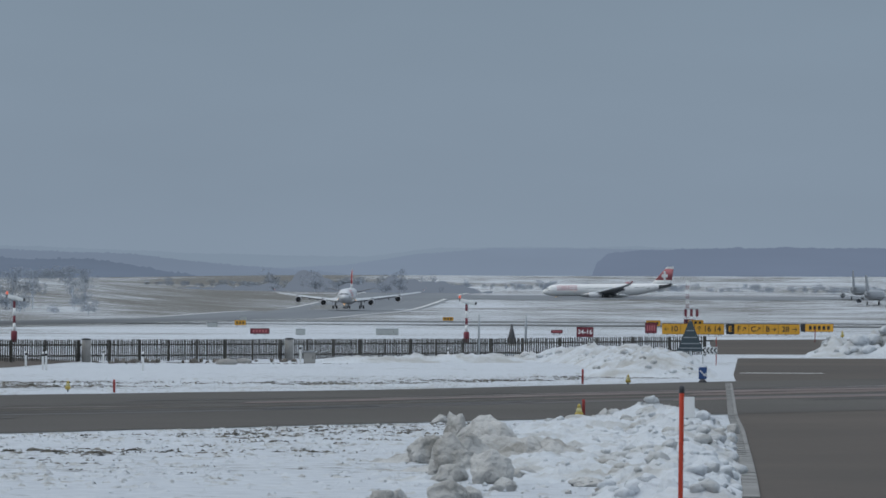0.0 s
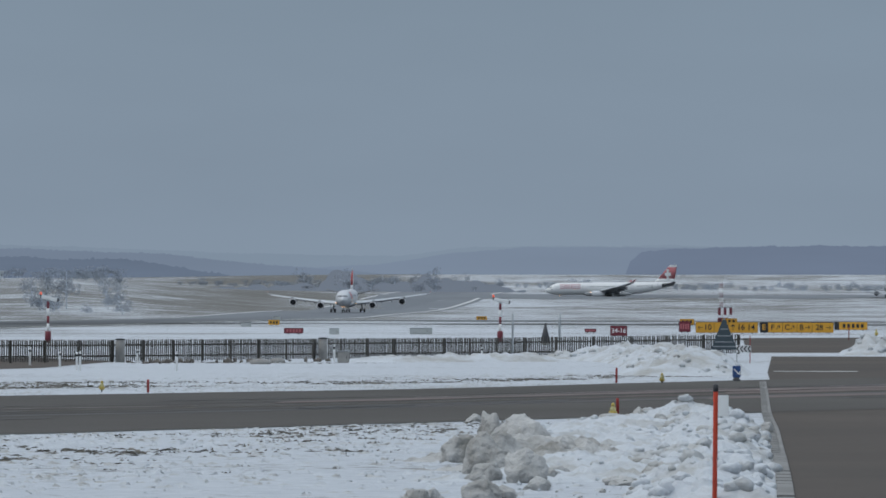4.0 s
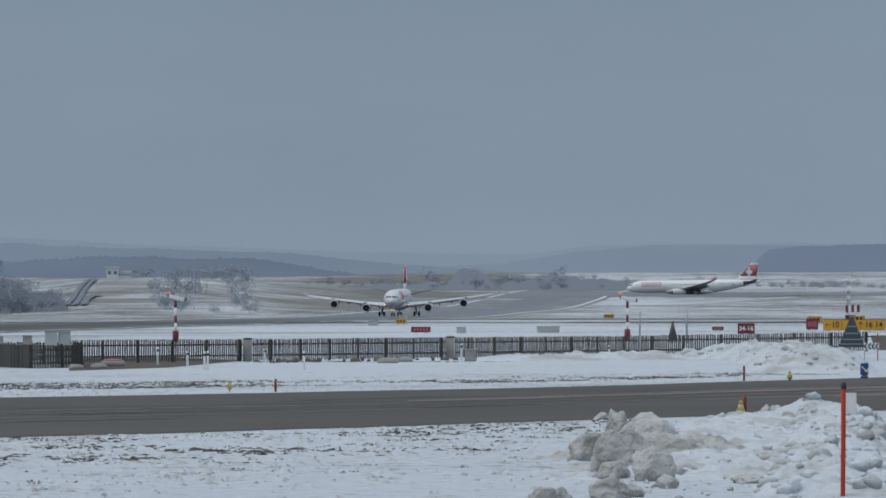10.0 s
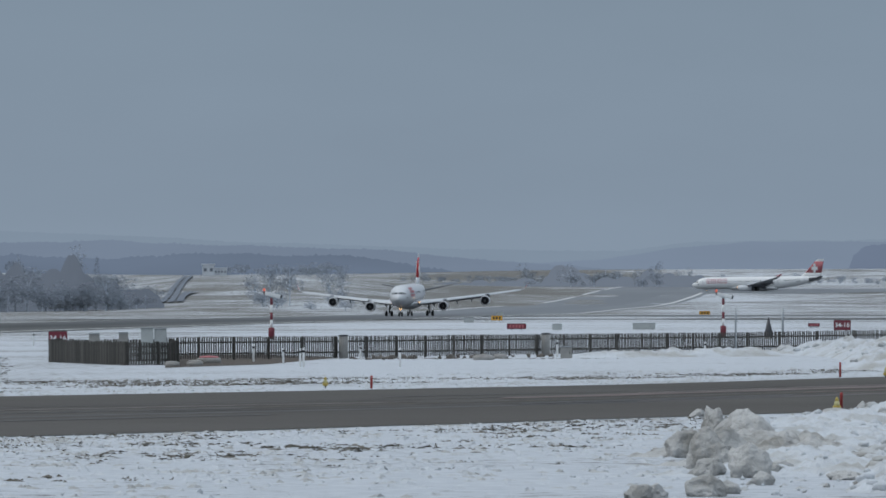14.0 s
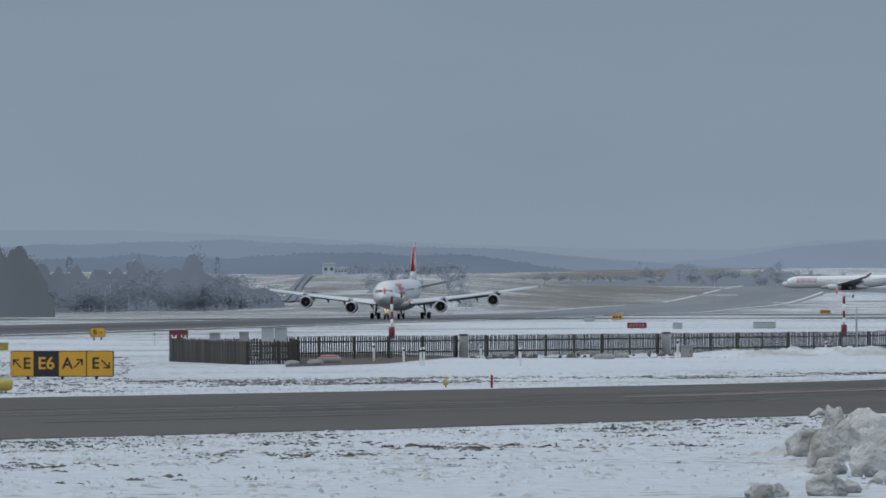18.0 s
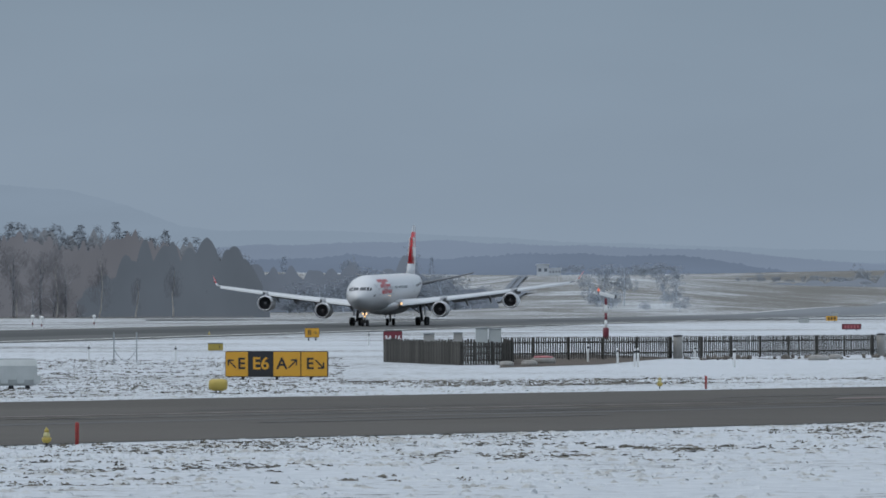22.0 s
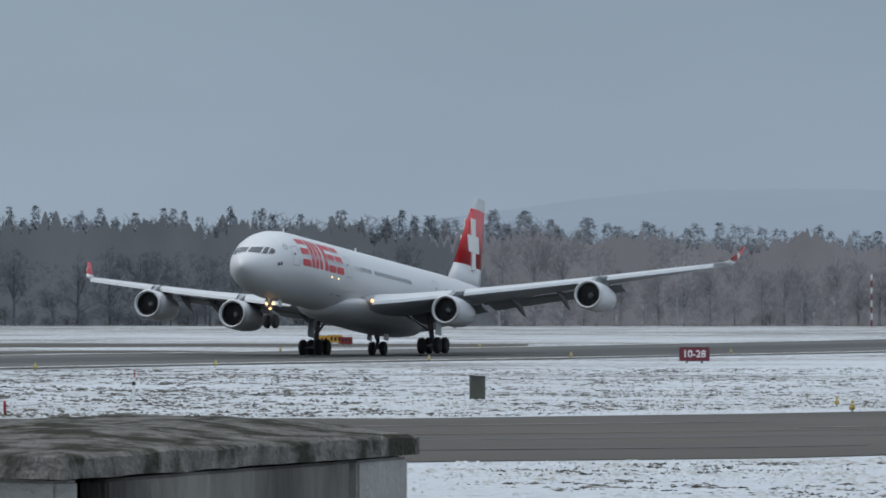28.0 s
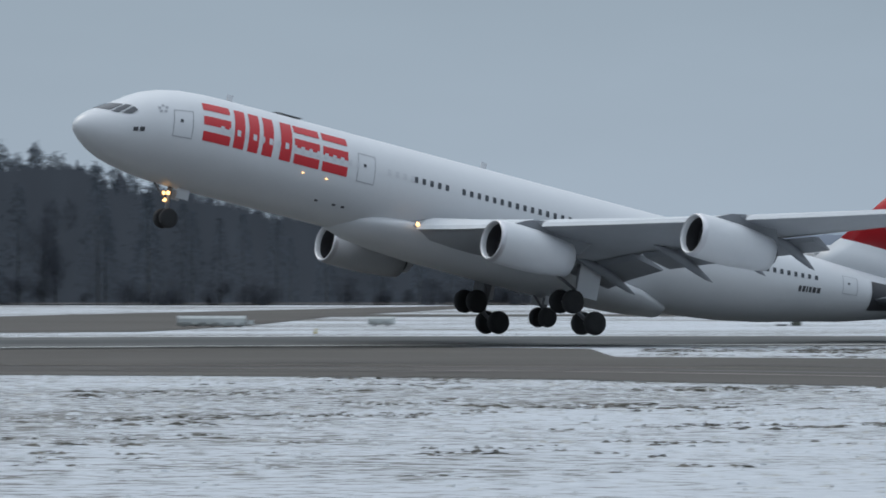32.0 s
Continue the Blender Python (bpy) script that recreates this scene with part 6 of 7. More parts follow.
def airfield_sign(x, y, w, h, panels, label, depth=0.35, lift=0.14, turn=0.0, case="sign_black", group="airfield signs", name="taxiway_sign"):
    """A box sign on short legs. panels: (share of the width, face, writing material, things on it)."""
    t = thing(name, label, "airfield sign", x, y, 0, facing(x, y) + turn, group)
    bm = bmesh.new()
    box(bm, 0, depth / 2 + 0.02, lift + h / 2, w, depth, h, 0.04)
    part("housing", bm, case, t, "moulded sign housing")
    n = max(2, int(w / 1.3))
    for i in range(n):
        px = -w / 2 + w * (i + 0.5) / n
        bm = bmesh.new()
        rod(bm, (px, depth / 2, -0.02), (px, depth / 2, lift + 0.05), 0.09, 0.05, 8)
        part("leg", bm, "dark_metal", t)
    total = sum(p[0] for p in panels)
    at = -w / 2
    for share, face, ink, items in panels:
        pw = w * share / total
        bm = bmesh.new()
        box(bm, at + pw / 2, 0.008, lift + h / 2, pw - 0.05, 0.03, h - 0.07, 0.008)
        f = part("panel", bm, face, t)
        for kind, *a in items:
            if kind == "text":
                lettering(a[0], a[2] * h, ink, f, at + pw * a[1], lift + h * 0.5)
            elif kind == "arrow":
                arrow(f, at + pw * a[0], lift + h * 0.5, a[2] * h, a[1], ink)
            else:
                bars(f, at + pw / 2, lift + h * 0.5, pw * 0.8, h * 0.5, ink, a[0])
        at += pw
    return t


Y, K, R = "sign_yellow", "sign_black", "sign_red"
airfield_sign(-37.4, 277.5, 5.1, 1.28, [(41, Y, K, [("arrow", 0.30, 135, 0.46), ("text", "E", 0.70, 0.62)]), (43, K, Y, [("text", "E6", 0.5, 0.66)]), (49, Y, K, [("text", "A", 0.32, 0.62), ("arrow", 0.70, 45, 0.48)]), (47, Y, K, [("text", "E", 0.34, 0.62), ("arrow", 0.70, -45, 0.48)])],
              "large yellow and black direction sign standing in the snow", depth=0.5, turn=-6)
airfield_sign(-91.6, 402.5, 2.2, 1.02, [(1, R, "sign_white", [("text", "10-28", 0.5, 0.72)])], "red runway sign with white figures beside the runway", turn=-4)
airfield_sign(18.1, 718.0, 2.15, 1.3, [(1, R, "sign_white", [("text", "34-16", 0.5, 0.62)])], "red runway sign with white figures in the snow")
airfield_sign(-54.2, 476.0, 1.6, 1.25, [(1, R, "sign_white", [("text", "34-16", 0.5, 0.5)])], "red runway sign half hidden by the plank fence")
airfield_sign(-24.5, 758.0, 2.6, 0.75, [(1, R, "pale_red", [("bars", 5)])], "long dark red runway sign in the snow")
airfield_sign(30.9, 838.0, 1.75, 1.6, [(1, R, "pale_red", [("bars", 4)])], "square dark red runway sign in the snow")
airfield_sign(16.6, 821.0, 1.7, 0.5, [(1, R, "pale_red", [("bars", 4)])], "small dark red runway sign in the snow")
airfield_sign(35.9, 810.0, 8.9, 1.55, [(68, Y, K, [("arrow", 0.26, 180, 0.45), ("text", "10", 0.66, 0.72)]), (52, Y, K, []), (110, Y, K, [("arrow", 0.16, 90, 0.55), ("text", "16 14", 0.60, 0.72)])], "long yellow direction sign behind the picket fence")
airfield_sign(46.6, 822.0, 10.7, 1.5, [(28, K, Y, [("text", "E", 0.5, 0.74)]), (50, Y, K, [("text", "F", 0.32, 0.72), ("arrow", 0.68, 45, 0.5)]), (50, Y, K, [("text", "C", 0.32, 0.72), ("arrow", 0.68, 45, 0.5)]), (52, Y, K, [("text", "B", 0.3, 0.72), ("arrow", 0.68, 0, 0.5)]), (74, Y, K, [("text", "28", 0.34, 0.72), ("arrow", 0.76, 0, 0.5)])],
              "very long yellow direction sign with a black end panel")
airfield_sign(61.7, 931.0, 5.4, 1.3, [(8, K, Y, []), (50, Y, K, [("bars", 5)])], "distant yellow direction sign, its writing blurred")
airfield_sign(-39.4, 1100.0, 2.2, 0.95, [(1, Y, K, [("bars", 3)])], "small yellow sign on the far verge")
airfield_sign(-72.0, 561.0, 1.45, 0.95, [(1, Y, K, [("text", "B", 0.32, 0.72), ("arrow", 0.68, 0, 0.4)])], "small yellow sign with a black letter and arrow", lift=0.3)
for x, y, w, h, c in ((44, 1180, 3.0, 1.2, Y), (56, 1250, 3.4, 1.2, Y), (58, 1330, 2.4, 1.2, R), (1.5, 1560, 3.0, 1.0, Y), (-177, 594, 1.5, 0.95, Y), (-174.4, 594.5, 1.4, 0.8, "rust_red"), (-183.6, 621.5, 1.6, 0.9, Y), (-266.8, 669, 1.9, 0.85, Y), (-222, 505, 1.8, 0.8, Y)):
    airfield_sign(x, y, w, h, [(1, c, K, [("bars", 3)])], "distant blank-looking airfield sign on the verge", depth=0.3)
airfield_sign(-185.5, 435.6, 1.8, 0.85, [(1, R, "sign_white", [("bars", 4)])], "red runway sign beyond the runway")
# a small lit taxiway sign on a dark box
t = airfield_sign(-104.9, 205.7, 0.86, 1.05, [(1, "dark_box", Y, [("text", "E6", 0.5, 0.42)])], "small dark sign with yellow characters in the snow", depth=0.4, turn=14, case="grey_box")


def sign_from_behind(x, y, w, h, label, turn=0.0, ribs=3):
    """The moulded white back of a sign that faces the other way."""
    t = thing("taxiway_sign", label, "airfield sign", x, y, 0, facing(x, y) + turn, "signs seen from behind")
    bm = bmesh.new()
    d = 0.62
    prof = [(0.0, 0.16), (-0.16, 0.42), (-0.16, h * 0.78), (0.02, h), (d, h), (d, 0.16)]
    loft(bm, [[(sx, a, b) for a, b in prof] for sx in (-w / 2, -w / 2 + 0.04, w / 2 - 0.04, w / 2)])
    part("housing", bm, "grey_box", t, "white moulded back of the sign")
    bm = bmesh.new()
    box(bm, 0, d + 0.04, h / 2 + 0.08, w + 0.05, 0.08, h - 0.12, 0.02)
    part("face_frame", bm, "sign_black", t, "black edge of the sign face")
    for i in range(ribs):
        px = -w / 2 + w * (i + 0.5) / ribs
        bm = bmesh.new()
        box(bm, px + w * 0.16, -0.17, 0.42, w / ribs * 0.45, 0.06, 0.36, 0.02)
        part("recess", bm, "grey_box", t, "grey recess in the sign back")
        bm = bmesh.new()
        rod(bm, (px, 0.25, -0.02), (px, 0.25, 0.2), 0.14, 0.08, 10)
        part("leg", bm, "dark_metal", t)
    return t


sign_from_behind(-45.1, 247.0, 2.2, 1.32, "white moulded back of an airfield sign on the snow", 10)
sign_from_behind(-129.2, 222.2, 4.0, 1.0, "long white moulded back of an airfield sign on the snow", 0, 4)
sign_from_behind(-327.4, 321.3, 5.6, 0.95, "long white sign back beyond the runway", 0, 5)
sign_from_behind(-326.3, 340.0, 2.2, 0.8, "short white sign back beyond the runway", 0, 2)
sign_from_behind(-318.0, 350.0, 1.0, 1.0, "small white sign back beyond the runway", 0, 1)


def edge_light(x, y, s, label="yellow taxiway edge light with a glass dome", base="yellow"):
    """A raised edge light: base cone, collar, glass dome and cap."""
    t = thing("edge_light", label, "airfield light", x, y, 0, 0, "airfield edge lights")
    part("stem", turned(bmesh.new(), [(0.05 * s, -0.02), (0.05 * s, 0.16 * s), (0.16 * s, 0.20 * s)], None, 12), "dark_metal", t)
    part("bowl", turned(bmesh.new(), [(0.14 * s, 0.18 * s), (0.22 * s, 0.28 * s), (0.24 * s, 0.40 * s), (0.20 * s, 0.44 * s)], None, 16), base, t, "yellow painted bowl", smooth=True)
    part("dome", turned(bmesh.new(), [(0.17 * s, 0.44 * s), (0.16 * s, 0.60 * s), (0.10 * s, 0.70 * s)], None, 14), "glass", t, "cloudy glass dome", smooth=True)
    part("cap", turned(bmesh.new(), [(0.13 * s, 0.70 * s), (0.10 * s, 0.80 * s), (0.04 * s, 0.90 * s), (0.01 * s, 0.92 * s)], None, 14), base, t, "yellow cap", smooth=True)
    return t


for x, y, s in ((-16.6, 250.6, 0.56), (9.3, 282.8, 0.60), (-26.2, 148.6, 0.56), (-41.6, 209.6, 0.52), (-44.7, 222.1, 0.45), (-72.2, 195.9, 0.48), (-64.3, 137.3, 0.58), (-121.8, 154.4, 0.55), (52.3, 739.0, 1.1), (-112.8, 196.6, 0.5)):
    edge_light(x, y, s)
for x, y in ((-121.1, 342.1), (-116.6, 366), (-113.5, 409), (-110.5, 441), (-128.1, 288.6), (-123.6, 323), (-139.4, 275.1), (-132.9, 304), (-176.8, 261.9), (-189.1, 237.5), (-228, 324), (-276, 281), (-148.5, 252), (-106, 480), (-101, 540), (-94, 640), (-160, 420), (-153, 500), (-150, 560)):
    edge_light(x, y, 0.55, "squat yellow runway edge light")
t = edge_light(4.7, 193.9, 0.62, "yellow edge light on a square yellow base")
part("foot_plate", box(bmesh.new(), 0, 0, 0.08, 0.42, 0.42, 0.12, 0.03), "yellow", t)


def snow_pole(x, y, h, r, mat, label, cap=None, lean=0.0, group="marker poles"):
    t = thing("marker_pole", label, "marker pole", x, y, 0, 0, group)
    part("shaft", turned(bmesh.new(), [(r, -0.05), (r, h - 0.10), (r * 0.98, h - 0.02), (r * 0.5, h)], pose(0, 0, 0, 0, lean, 0), 12), mat, t, smooth=True)
    if cap:
        part("cap", turned(bmesh.new(), [(r * 1.12, h - 0.12), (r * 1.12, h + 0.01), (r * 0.6, h + 0.03)], pose(0, 0, 0, 0, lean, 0), 12), cap, t, "dark cap", smooth=True)
    return t


snow_pole(4.80, 113.6, 2.27, 0.048, "orange", "tall bright orange snow pole at the roadside", "dark_metal", 0.4)
for x, y, h in ((-14.5, 249.7, 0.58), (7.1, 286.0, 0.76), (-39.8, 209.8, 0.56), (-70.7, 196.4, 0.52), (43.5, 660, 1.6)):
    snow_pole(x, y, h, 0.055, "rust_red", "short weathered red marker post on the verge", None, -1.5 if x < -30 else 0.5)
for x, y, h in ((4.95, 197.9, 0.66), (-25.5, 149.3, 0.64), (-63.8, 138.9, 0.62)):
    snow_pole(x, y, h, 0.055, "rust_red", "short red marker post beside an edge light", None, 0.3)


def delineator(x, y, h=1.0, turn=0.0):
    """A white roadside post with a sloped top and a black band."""
    t = thing("delineator_post", "white roadside post with a black band", "post", x, y, 0, facing(x, y) + turn, "white roadside posts")
    bm = bmesh.new()
    w = 0.068
    loft(bm, [[(-w, -0.05, z), (w, -0.05, z), (w * 0.7, 0.07, z), (-w * 0.7, 0.07, z)] for z in (-0.05, h - 0.12)] + [[(-w, -0.05, h - 0.04), (w, -0.05, h), (w * 0.7, 0.07, h), (-w * 0.7, 0.07, h - 0.04)]])
    part("post", bm, "white", t)
    bm = bmesh.new()
    box(bm, 0, -0.005, h * 0.80, w * 2 + 0.012, 0.105, h * 0.12)
    part("band", bm, "sign_black", t, "black band")
    return t


for x, y, h in ((-23.3, 332.3, 1.15), (-17.6, 332.2, 1.15), (-22.8, 380.0, 0.9), (-9.8, 390.0, 1.2), (0.4, 398.0, 1.0), (-28.6, 362.0, 1.15), (-23.6, 333.8, 1.1), (-25.8, 350, 1.0), (-60.2, 357, 1.15), (-54.6, 357, 1.1), (-58.5, 495, 1.2), (-71.0, 212.2, 1.2)):
    delineator(x, y, h)
snow_pole(-71.0, 212.3, 1.45, 0.03, "rust_red", "thin red tip of a snow pole", None)


def obstacle_light(x, y, h=4.6):
    """A red and white tube with a lamp and a slanting camera housing on top."""
    t = thing("approach_lamp", "red and white pole with a tilted white lamp housing on top", "airfield light", x, y, 0, facing(x, y), "red and white poles")
    part("foot", turned(bmesh.new(), [(0.32, -0.05), (0.32, 1.1), (0.2, 1.2)], None, 16), "sign_red", t, "thick red foot", smooth=True)
    for i in range(4):
        z0, z1 = 1.2 + (h - 1.5) * i / 4, 1.2 + (h - 1.5) * (i + 1) / 4
        part("tube", turned(bmesh.new(), [(0.14, z0), (0.14, z1)], None, 14), "sign_white" if i % 2 == 0 else "sign_red", t, smooth=True)
    bm = bmesh.new()
    box(bm, 0.15, 0, h - 0.06, 1.75, 0.5, 0.38, 0.1, rot=Matrix.Rotation(radians(14), 4, "Y"))
    part("lamp_housing", bm, "sign_white", t, "white tilted housing")
    bm = bmesh.new()
    box(bm, 1.0, 0, h - 0.22, 0.18, 0.42, 0.34, 0.03, rot=Matrix.Rotation(radians(14), 4, "Y"))
    part("lens_hood", bm, "sign_black", t, "dark lens hood")
    part("yoke", rod(bmesh.new(), (0, 0, h - 0.35), (0.1, 0, h - 0.1), 0.2, 0.12, 12), "galvanised", t)
    part("lamp_stem", rod(bmesh.new(), (-0.75, 0, h), (-0.75, 0, h + 0.35), 0.07, 0.07, 8), "dark_metal", t)
    part("beacon", turned(bmesh.new(), [(0.12, h + 0.33), (0.14, h + 0.5), (0.08, h + 0.62), (0.01, h + 0.64)], pose(-0.75, 0, 0), 12), "red_lamp", t, "red obstruction beacon", smooth=True)
    return t


M["red_lamp"] = glow("red_lamp", (0.75, 0.14, 0.08), 0.35)
obstacle_light(-44.1, 581.7)
obstacle_light(2.6, 613.5, 4.5)

# ---- the picket fence and the plank enclosure ----
FENCE = smooth_line([(-35.0, 369), (-24.2, 383), (-11, 403), (3, 424), (12, 431), (21, 437)], 0.25)


def build_fence():
    fence = thing("picket_fence", "long weathered dark wooden picket fence in the snow", "fence")
    lengths = [0.0]
    for p, q in zip(FENCE, FENCE[1:]):
        lengths.append(lengths[-1] + (q - p).length)
    total = lengths[-1]

    def at(s):
        for i in range(len(lengths) - 1):
            if lengths[i + 1] >= s:
                f = (s - lengths[i]) / (lengths[i + 1] - lengths[i])
                d = (FENCE[i + 1] - FENCE[i]).normalized()
                return FENCE[i].lerp(FENCE[i + 1], f), d
        return FENCE[-1], (FENCE[-1] - FENCE[-2]).normalized()

    bm = bmesh.new()
    loft(bm, [[(-0.055, -0.015, 0.08), (0.055, -0.015, 0.08), (0.055, 0.015, 0.08), (-0.055, 0.015, 0.08)], [(-0.055, -0.015, 1.45), (0.055, -0.015, 1.45), (0.055, 0.015, 1.45), (-0.055, 0.015, 1.45)], [(-0.02, -0.015, 1.53), (0.02, -0.015, 1.53), (0.02, 0.015, 1.53), (-0.02, 0.015, 1.53)]])
    picket = bpy.data.meshes.new("picket")
    bm.to_mesh(picket)
    bm.free()
    picket.materials.append(M["fence_wood"])
    s, count = 0.0, 0
    r = random.Random(3)
    while s < total:
        p, d = at(s)
        a = math.degrees(math.atan2(d.y, d.x))
        m = pose(p.x, p.y, r.uniform(-0.03, 0.03) + max(0.0, p.x - 3) * 0.012, 0, r.gauss(0, 0.7), a)
        if count < 420:
            o = new("picket", picket)
            o.parent = fence
            o.matrix_basis = m
        count += 1
        s += 0.225 if s < 28 else 0.205
    s = 0.0
    while s < total:
        p, d = at(s)
        bm = bmesh.new()
        box(bm, 0, 0.1, 0.76, 0.16, 0.14, 1.5, 0.02)
        o = part("post", bm, "fence_wood", fence)
        o.matrix_basis = pose(p.x, p.y, max(0.0, p.x - 3) * 0.012, 0, 0, math.degrees(math.atan2(d.y, d.x)))
        q, _ = at(min(s + 3.4, total))
        for z in (0.42, 1.16):
            bm = bmesh.new()
            L = (q - p).length
            box(bm, L / 2, 0.05, z, L, 0.05, 0.11)
            o = part("rail", bm, "fence_wood", fence)
            o.matrix_basis = pose(p.x, p.y, max(0.0, p.x - 3) * 0.012, 0, 0, math.degrees(math.atan2((q - p).y, (q - p).x)))
        s += 3.4


build_fence()
for x, y in ((-24.1, 382.4), (-10.9, 402.2)):
    t = thing("fence_pillar", "round grey concrete pillar with a dark lid in the fence", "pillar", x, y, 0, 0, "fence pillars")
    part("shaft", turned(bmesh.new(), [(0.32, -0.05), (0.31, 1.45), (0.28, 1.5)], None, 20), "concrete", t, smooth=True)
    part("lid", turned(bmesh.new(), [(0.34, 1.5), (0.34, 1.58), (0.1, 1.62)], None, 20), "dark_metal", t, "dark lid", smooth=True)


def plank_wall(points, h, label):
    wall = thing("plank_enclosure", label, "fence")
    r = random.Random(8)
    for (x0, y0), (x1, y1) in zip(points, points[1:]):
        L = math.hypot(x1 - x0, y1 - y0)
        a = math.degrees(math.atan2(y1 - y0, x1 - x0))
        for z in (0.3, 0.72, 1.12):
            bm = bmesh.new()
            box(bm, L / 2, 0.07, z, L, 0.06, 0.12)
            o = part("rail", bm, "fence_wood", wall)
            o.matrix_basis = pose(x0, y0, 0, 0, 0, a)
        k = int(L / 0.24)
        for i in range(k):
            bm = bmesh.new()
            box(bm, 0, 0.02, h / 2 + r.uniform(-0.05, 0.02), 0.165, 0.035, h + r.uniform(-0.06, 0.06), 0.006)
            o = part("plank", bm, "fence_wood", wall)
            o.matrix_basis = pose(x0 + (x1 - x0) * (i + 0.5) / k, y0 + (y1 - y0) * (i + 0.5) / k, 0, 0, r.gauss(0, 0.6), a)
        for i in range(int(L / 3) + 1):
            bm = bmesh.new()
            box(bm, min(i * 3, L), 0.16, h / 2, 0.16, 0.14, h + 0.06, 0.02)
            o = part("post", bm, "fence_wood", wall)
            o.matrix_basis = pose(x0, y0, 0, 0, 0, a)
    return wall


plank_wall([(-35.0, 369), (-42.6, 374), (-41.6, 360), (-34.6, 341), (-31.8, 345), (-34.2, 366)], 1.42, "weathered dark plank enclosure at the end of the picket fence")


def cabinet(x, y, w, d, h, label, mat="grey_box", name="equipment_cabinet"):
    t = thing(name, label, "cabinet", x, y, 0, facing(x, y), "equipment cabinets")
    part("body", box(bmesh.new(), 0, 0, h / 2, w, d, h, 0.03), mat, t)
    part("lid", box(bmesh.new(), 0, 0, h + 0.035, w + 0.1, d + 0.1, 0.07, 0.02), "galvanised", t)
    part("door", box(bmesh.new(), 0, -d / 2 - 0.012, h * 0.5, w * 0.8, 0.03, h * 0.82, 0.008), mat, t)
    part("handle", box(bmesh.new(), w * 0.28, -d / 2 - 0.045, h * 0.5, 0.05, 0.05, 0.2, 0.01), "dark_metal", t)
    return t


cabinet(-36.0, 367.5, 0.8, 0.7, 2.1, "tall light grey equipment cabinet behind the fence")
cabinet(-35.15, 367.8, 0.8, 0.7, 2.05, "light grey equipment cabinet beside the plank enclosure")
cabinet(-39.3, 366.0, 0.7, 0.7, 1.75, "weathered concrete cabinet inside the plank enclosure", "concrete")
cabinet(-37.6, 368.0, 0.6, 0.6, 1.8, "weathered concrete block inside the plank enclosure", "concrete")
for x, y, w, h in ((-42.1, 1033, 1.9, 0.8), (-19.2, 764, 1.3, 0.75), (-7.6, 777, 3.1, 0.8), (-53, 1500, 2.0, 1.0), (-64.9, 445.3, 1.2, 0.55)):
    cabinet(x, y, w, 0.8, h, "pale equipment box standing on the snow" if x > -60 else "yellow equipment box standing on the snow", "grey_box" if x > -60 else "yellow", "equipment_box")
cabinet(-9.0, 383.0, 0.8, 0.6, 0.75, "squat concrete box on a stalk in front of the fence", "concrete", "equipment_box")
for x, y, w, h, mat in ((-30.6, 352, 1.5, 0.48, "pale_red"), (-30.5, 341, 1.0, 0.32, "concrete"), (-31.6, 338, 0.9, 0.30, "concrete"), (-14.2, 372, 1.4, 0.36, "concrete"), (-13.5, 384, 0.9, 0.3, "concrete")):
    t = thing("manhole_cover", "round concrete shaft cover rising from the verge", "cover", x, y, 0, 0, "shaft covers")
    part("ring", turned(bmesh.new(), [(w / 2, -0.05), (w / 2, h * 0.7), (w * 0.46, h * 0.74)], None, 24), "concrete", t, smooth=True)
    part("lid", turned(bmesh.new(), [(w * 0.42, h * 0.74), (w * 0.38, h * 0.92), (w * 0.12, h), (0.02, h)], None, 24), mat, t, "flat lid", smooth=True)
# stones along the fence foot
for i in range(46):
    rr = random.Random(300 + i)
    f = rr.random()
    p = Vector((-22.5, 376, 0)).lerp(Vector((-9, 393, 0)), f)
    bm = bmesh.new()
    bmesh.ops.create_icosphere(bm, subdivisions=2, radius=1.0)
    sx, sy, sz = rr.uniform(0.1, 0.3), rr.uniform(0.1, 0.22), rr.uniform(0.07, 0.22)
    for v in bm.verts:
        v.co = Vector((v.co.x * sx, v.co.y * sy, v.co.z * sz)) * (1 + 0.25 * noise.noise(v.co * 1.7 + Vector((i, 0, 0))))
    o = mesh_object("stone", bm, M["fieldstone"], smooth=False)
    o.matrix_basis = pose(p.x + rr.gauss(0, 0.5), p.y + rr.gauss(0, 2), sz * 0.5, 0, 0, rr.uniform(0, 180))
    tagged(o, "rough stone with snow around it by the fence", "stone", "stones along the fence")

# ---- road signs by the service road ----
t = thing("warning_sign", "dark triangular slatted road sign seen from behind", "road sign", 16.3, 371.8, 0, facing(16.3, 371.8))
part("pole", rod(bmesh.new(), (0, 0.08, -0.05), (0, 0.08, 3.1), 0.06, 0.06, 12), "galvanised", t)
bm = bmesh.new()
loft(bm, [[(-0.86, z, 1.05), (0.86, z, 1.05), (0.10, z, 3.02), (-0.10, z, 3.02)] for z in (0.0, 0.04)])
part("plate", bm, "sign_back", t, "dark grey-green back of the plate")
for z in (1.25, 1.55, 1.95, 2.4):
    w = 0.8 * (3.05 - z) / 2.0
    part("brace", box(bmesh.new(), 0, -0.03, z, 2 * w, 0.04, 0.06), "galvanised", t)
t = thing("chevron_sign", "low white sign with black chevrons", "road sign", 18.2, 385.0, 0, facing(18.2, 385.0))
part("board", box(bmesh.new(), 0, 0, 1.0, 1.05, 0.04, 0.48, 0.01), "sign_white", t)
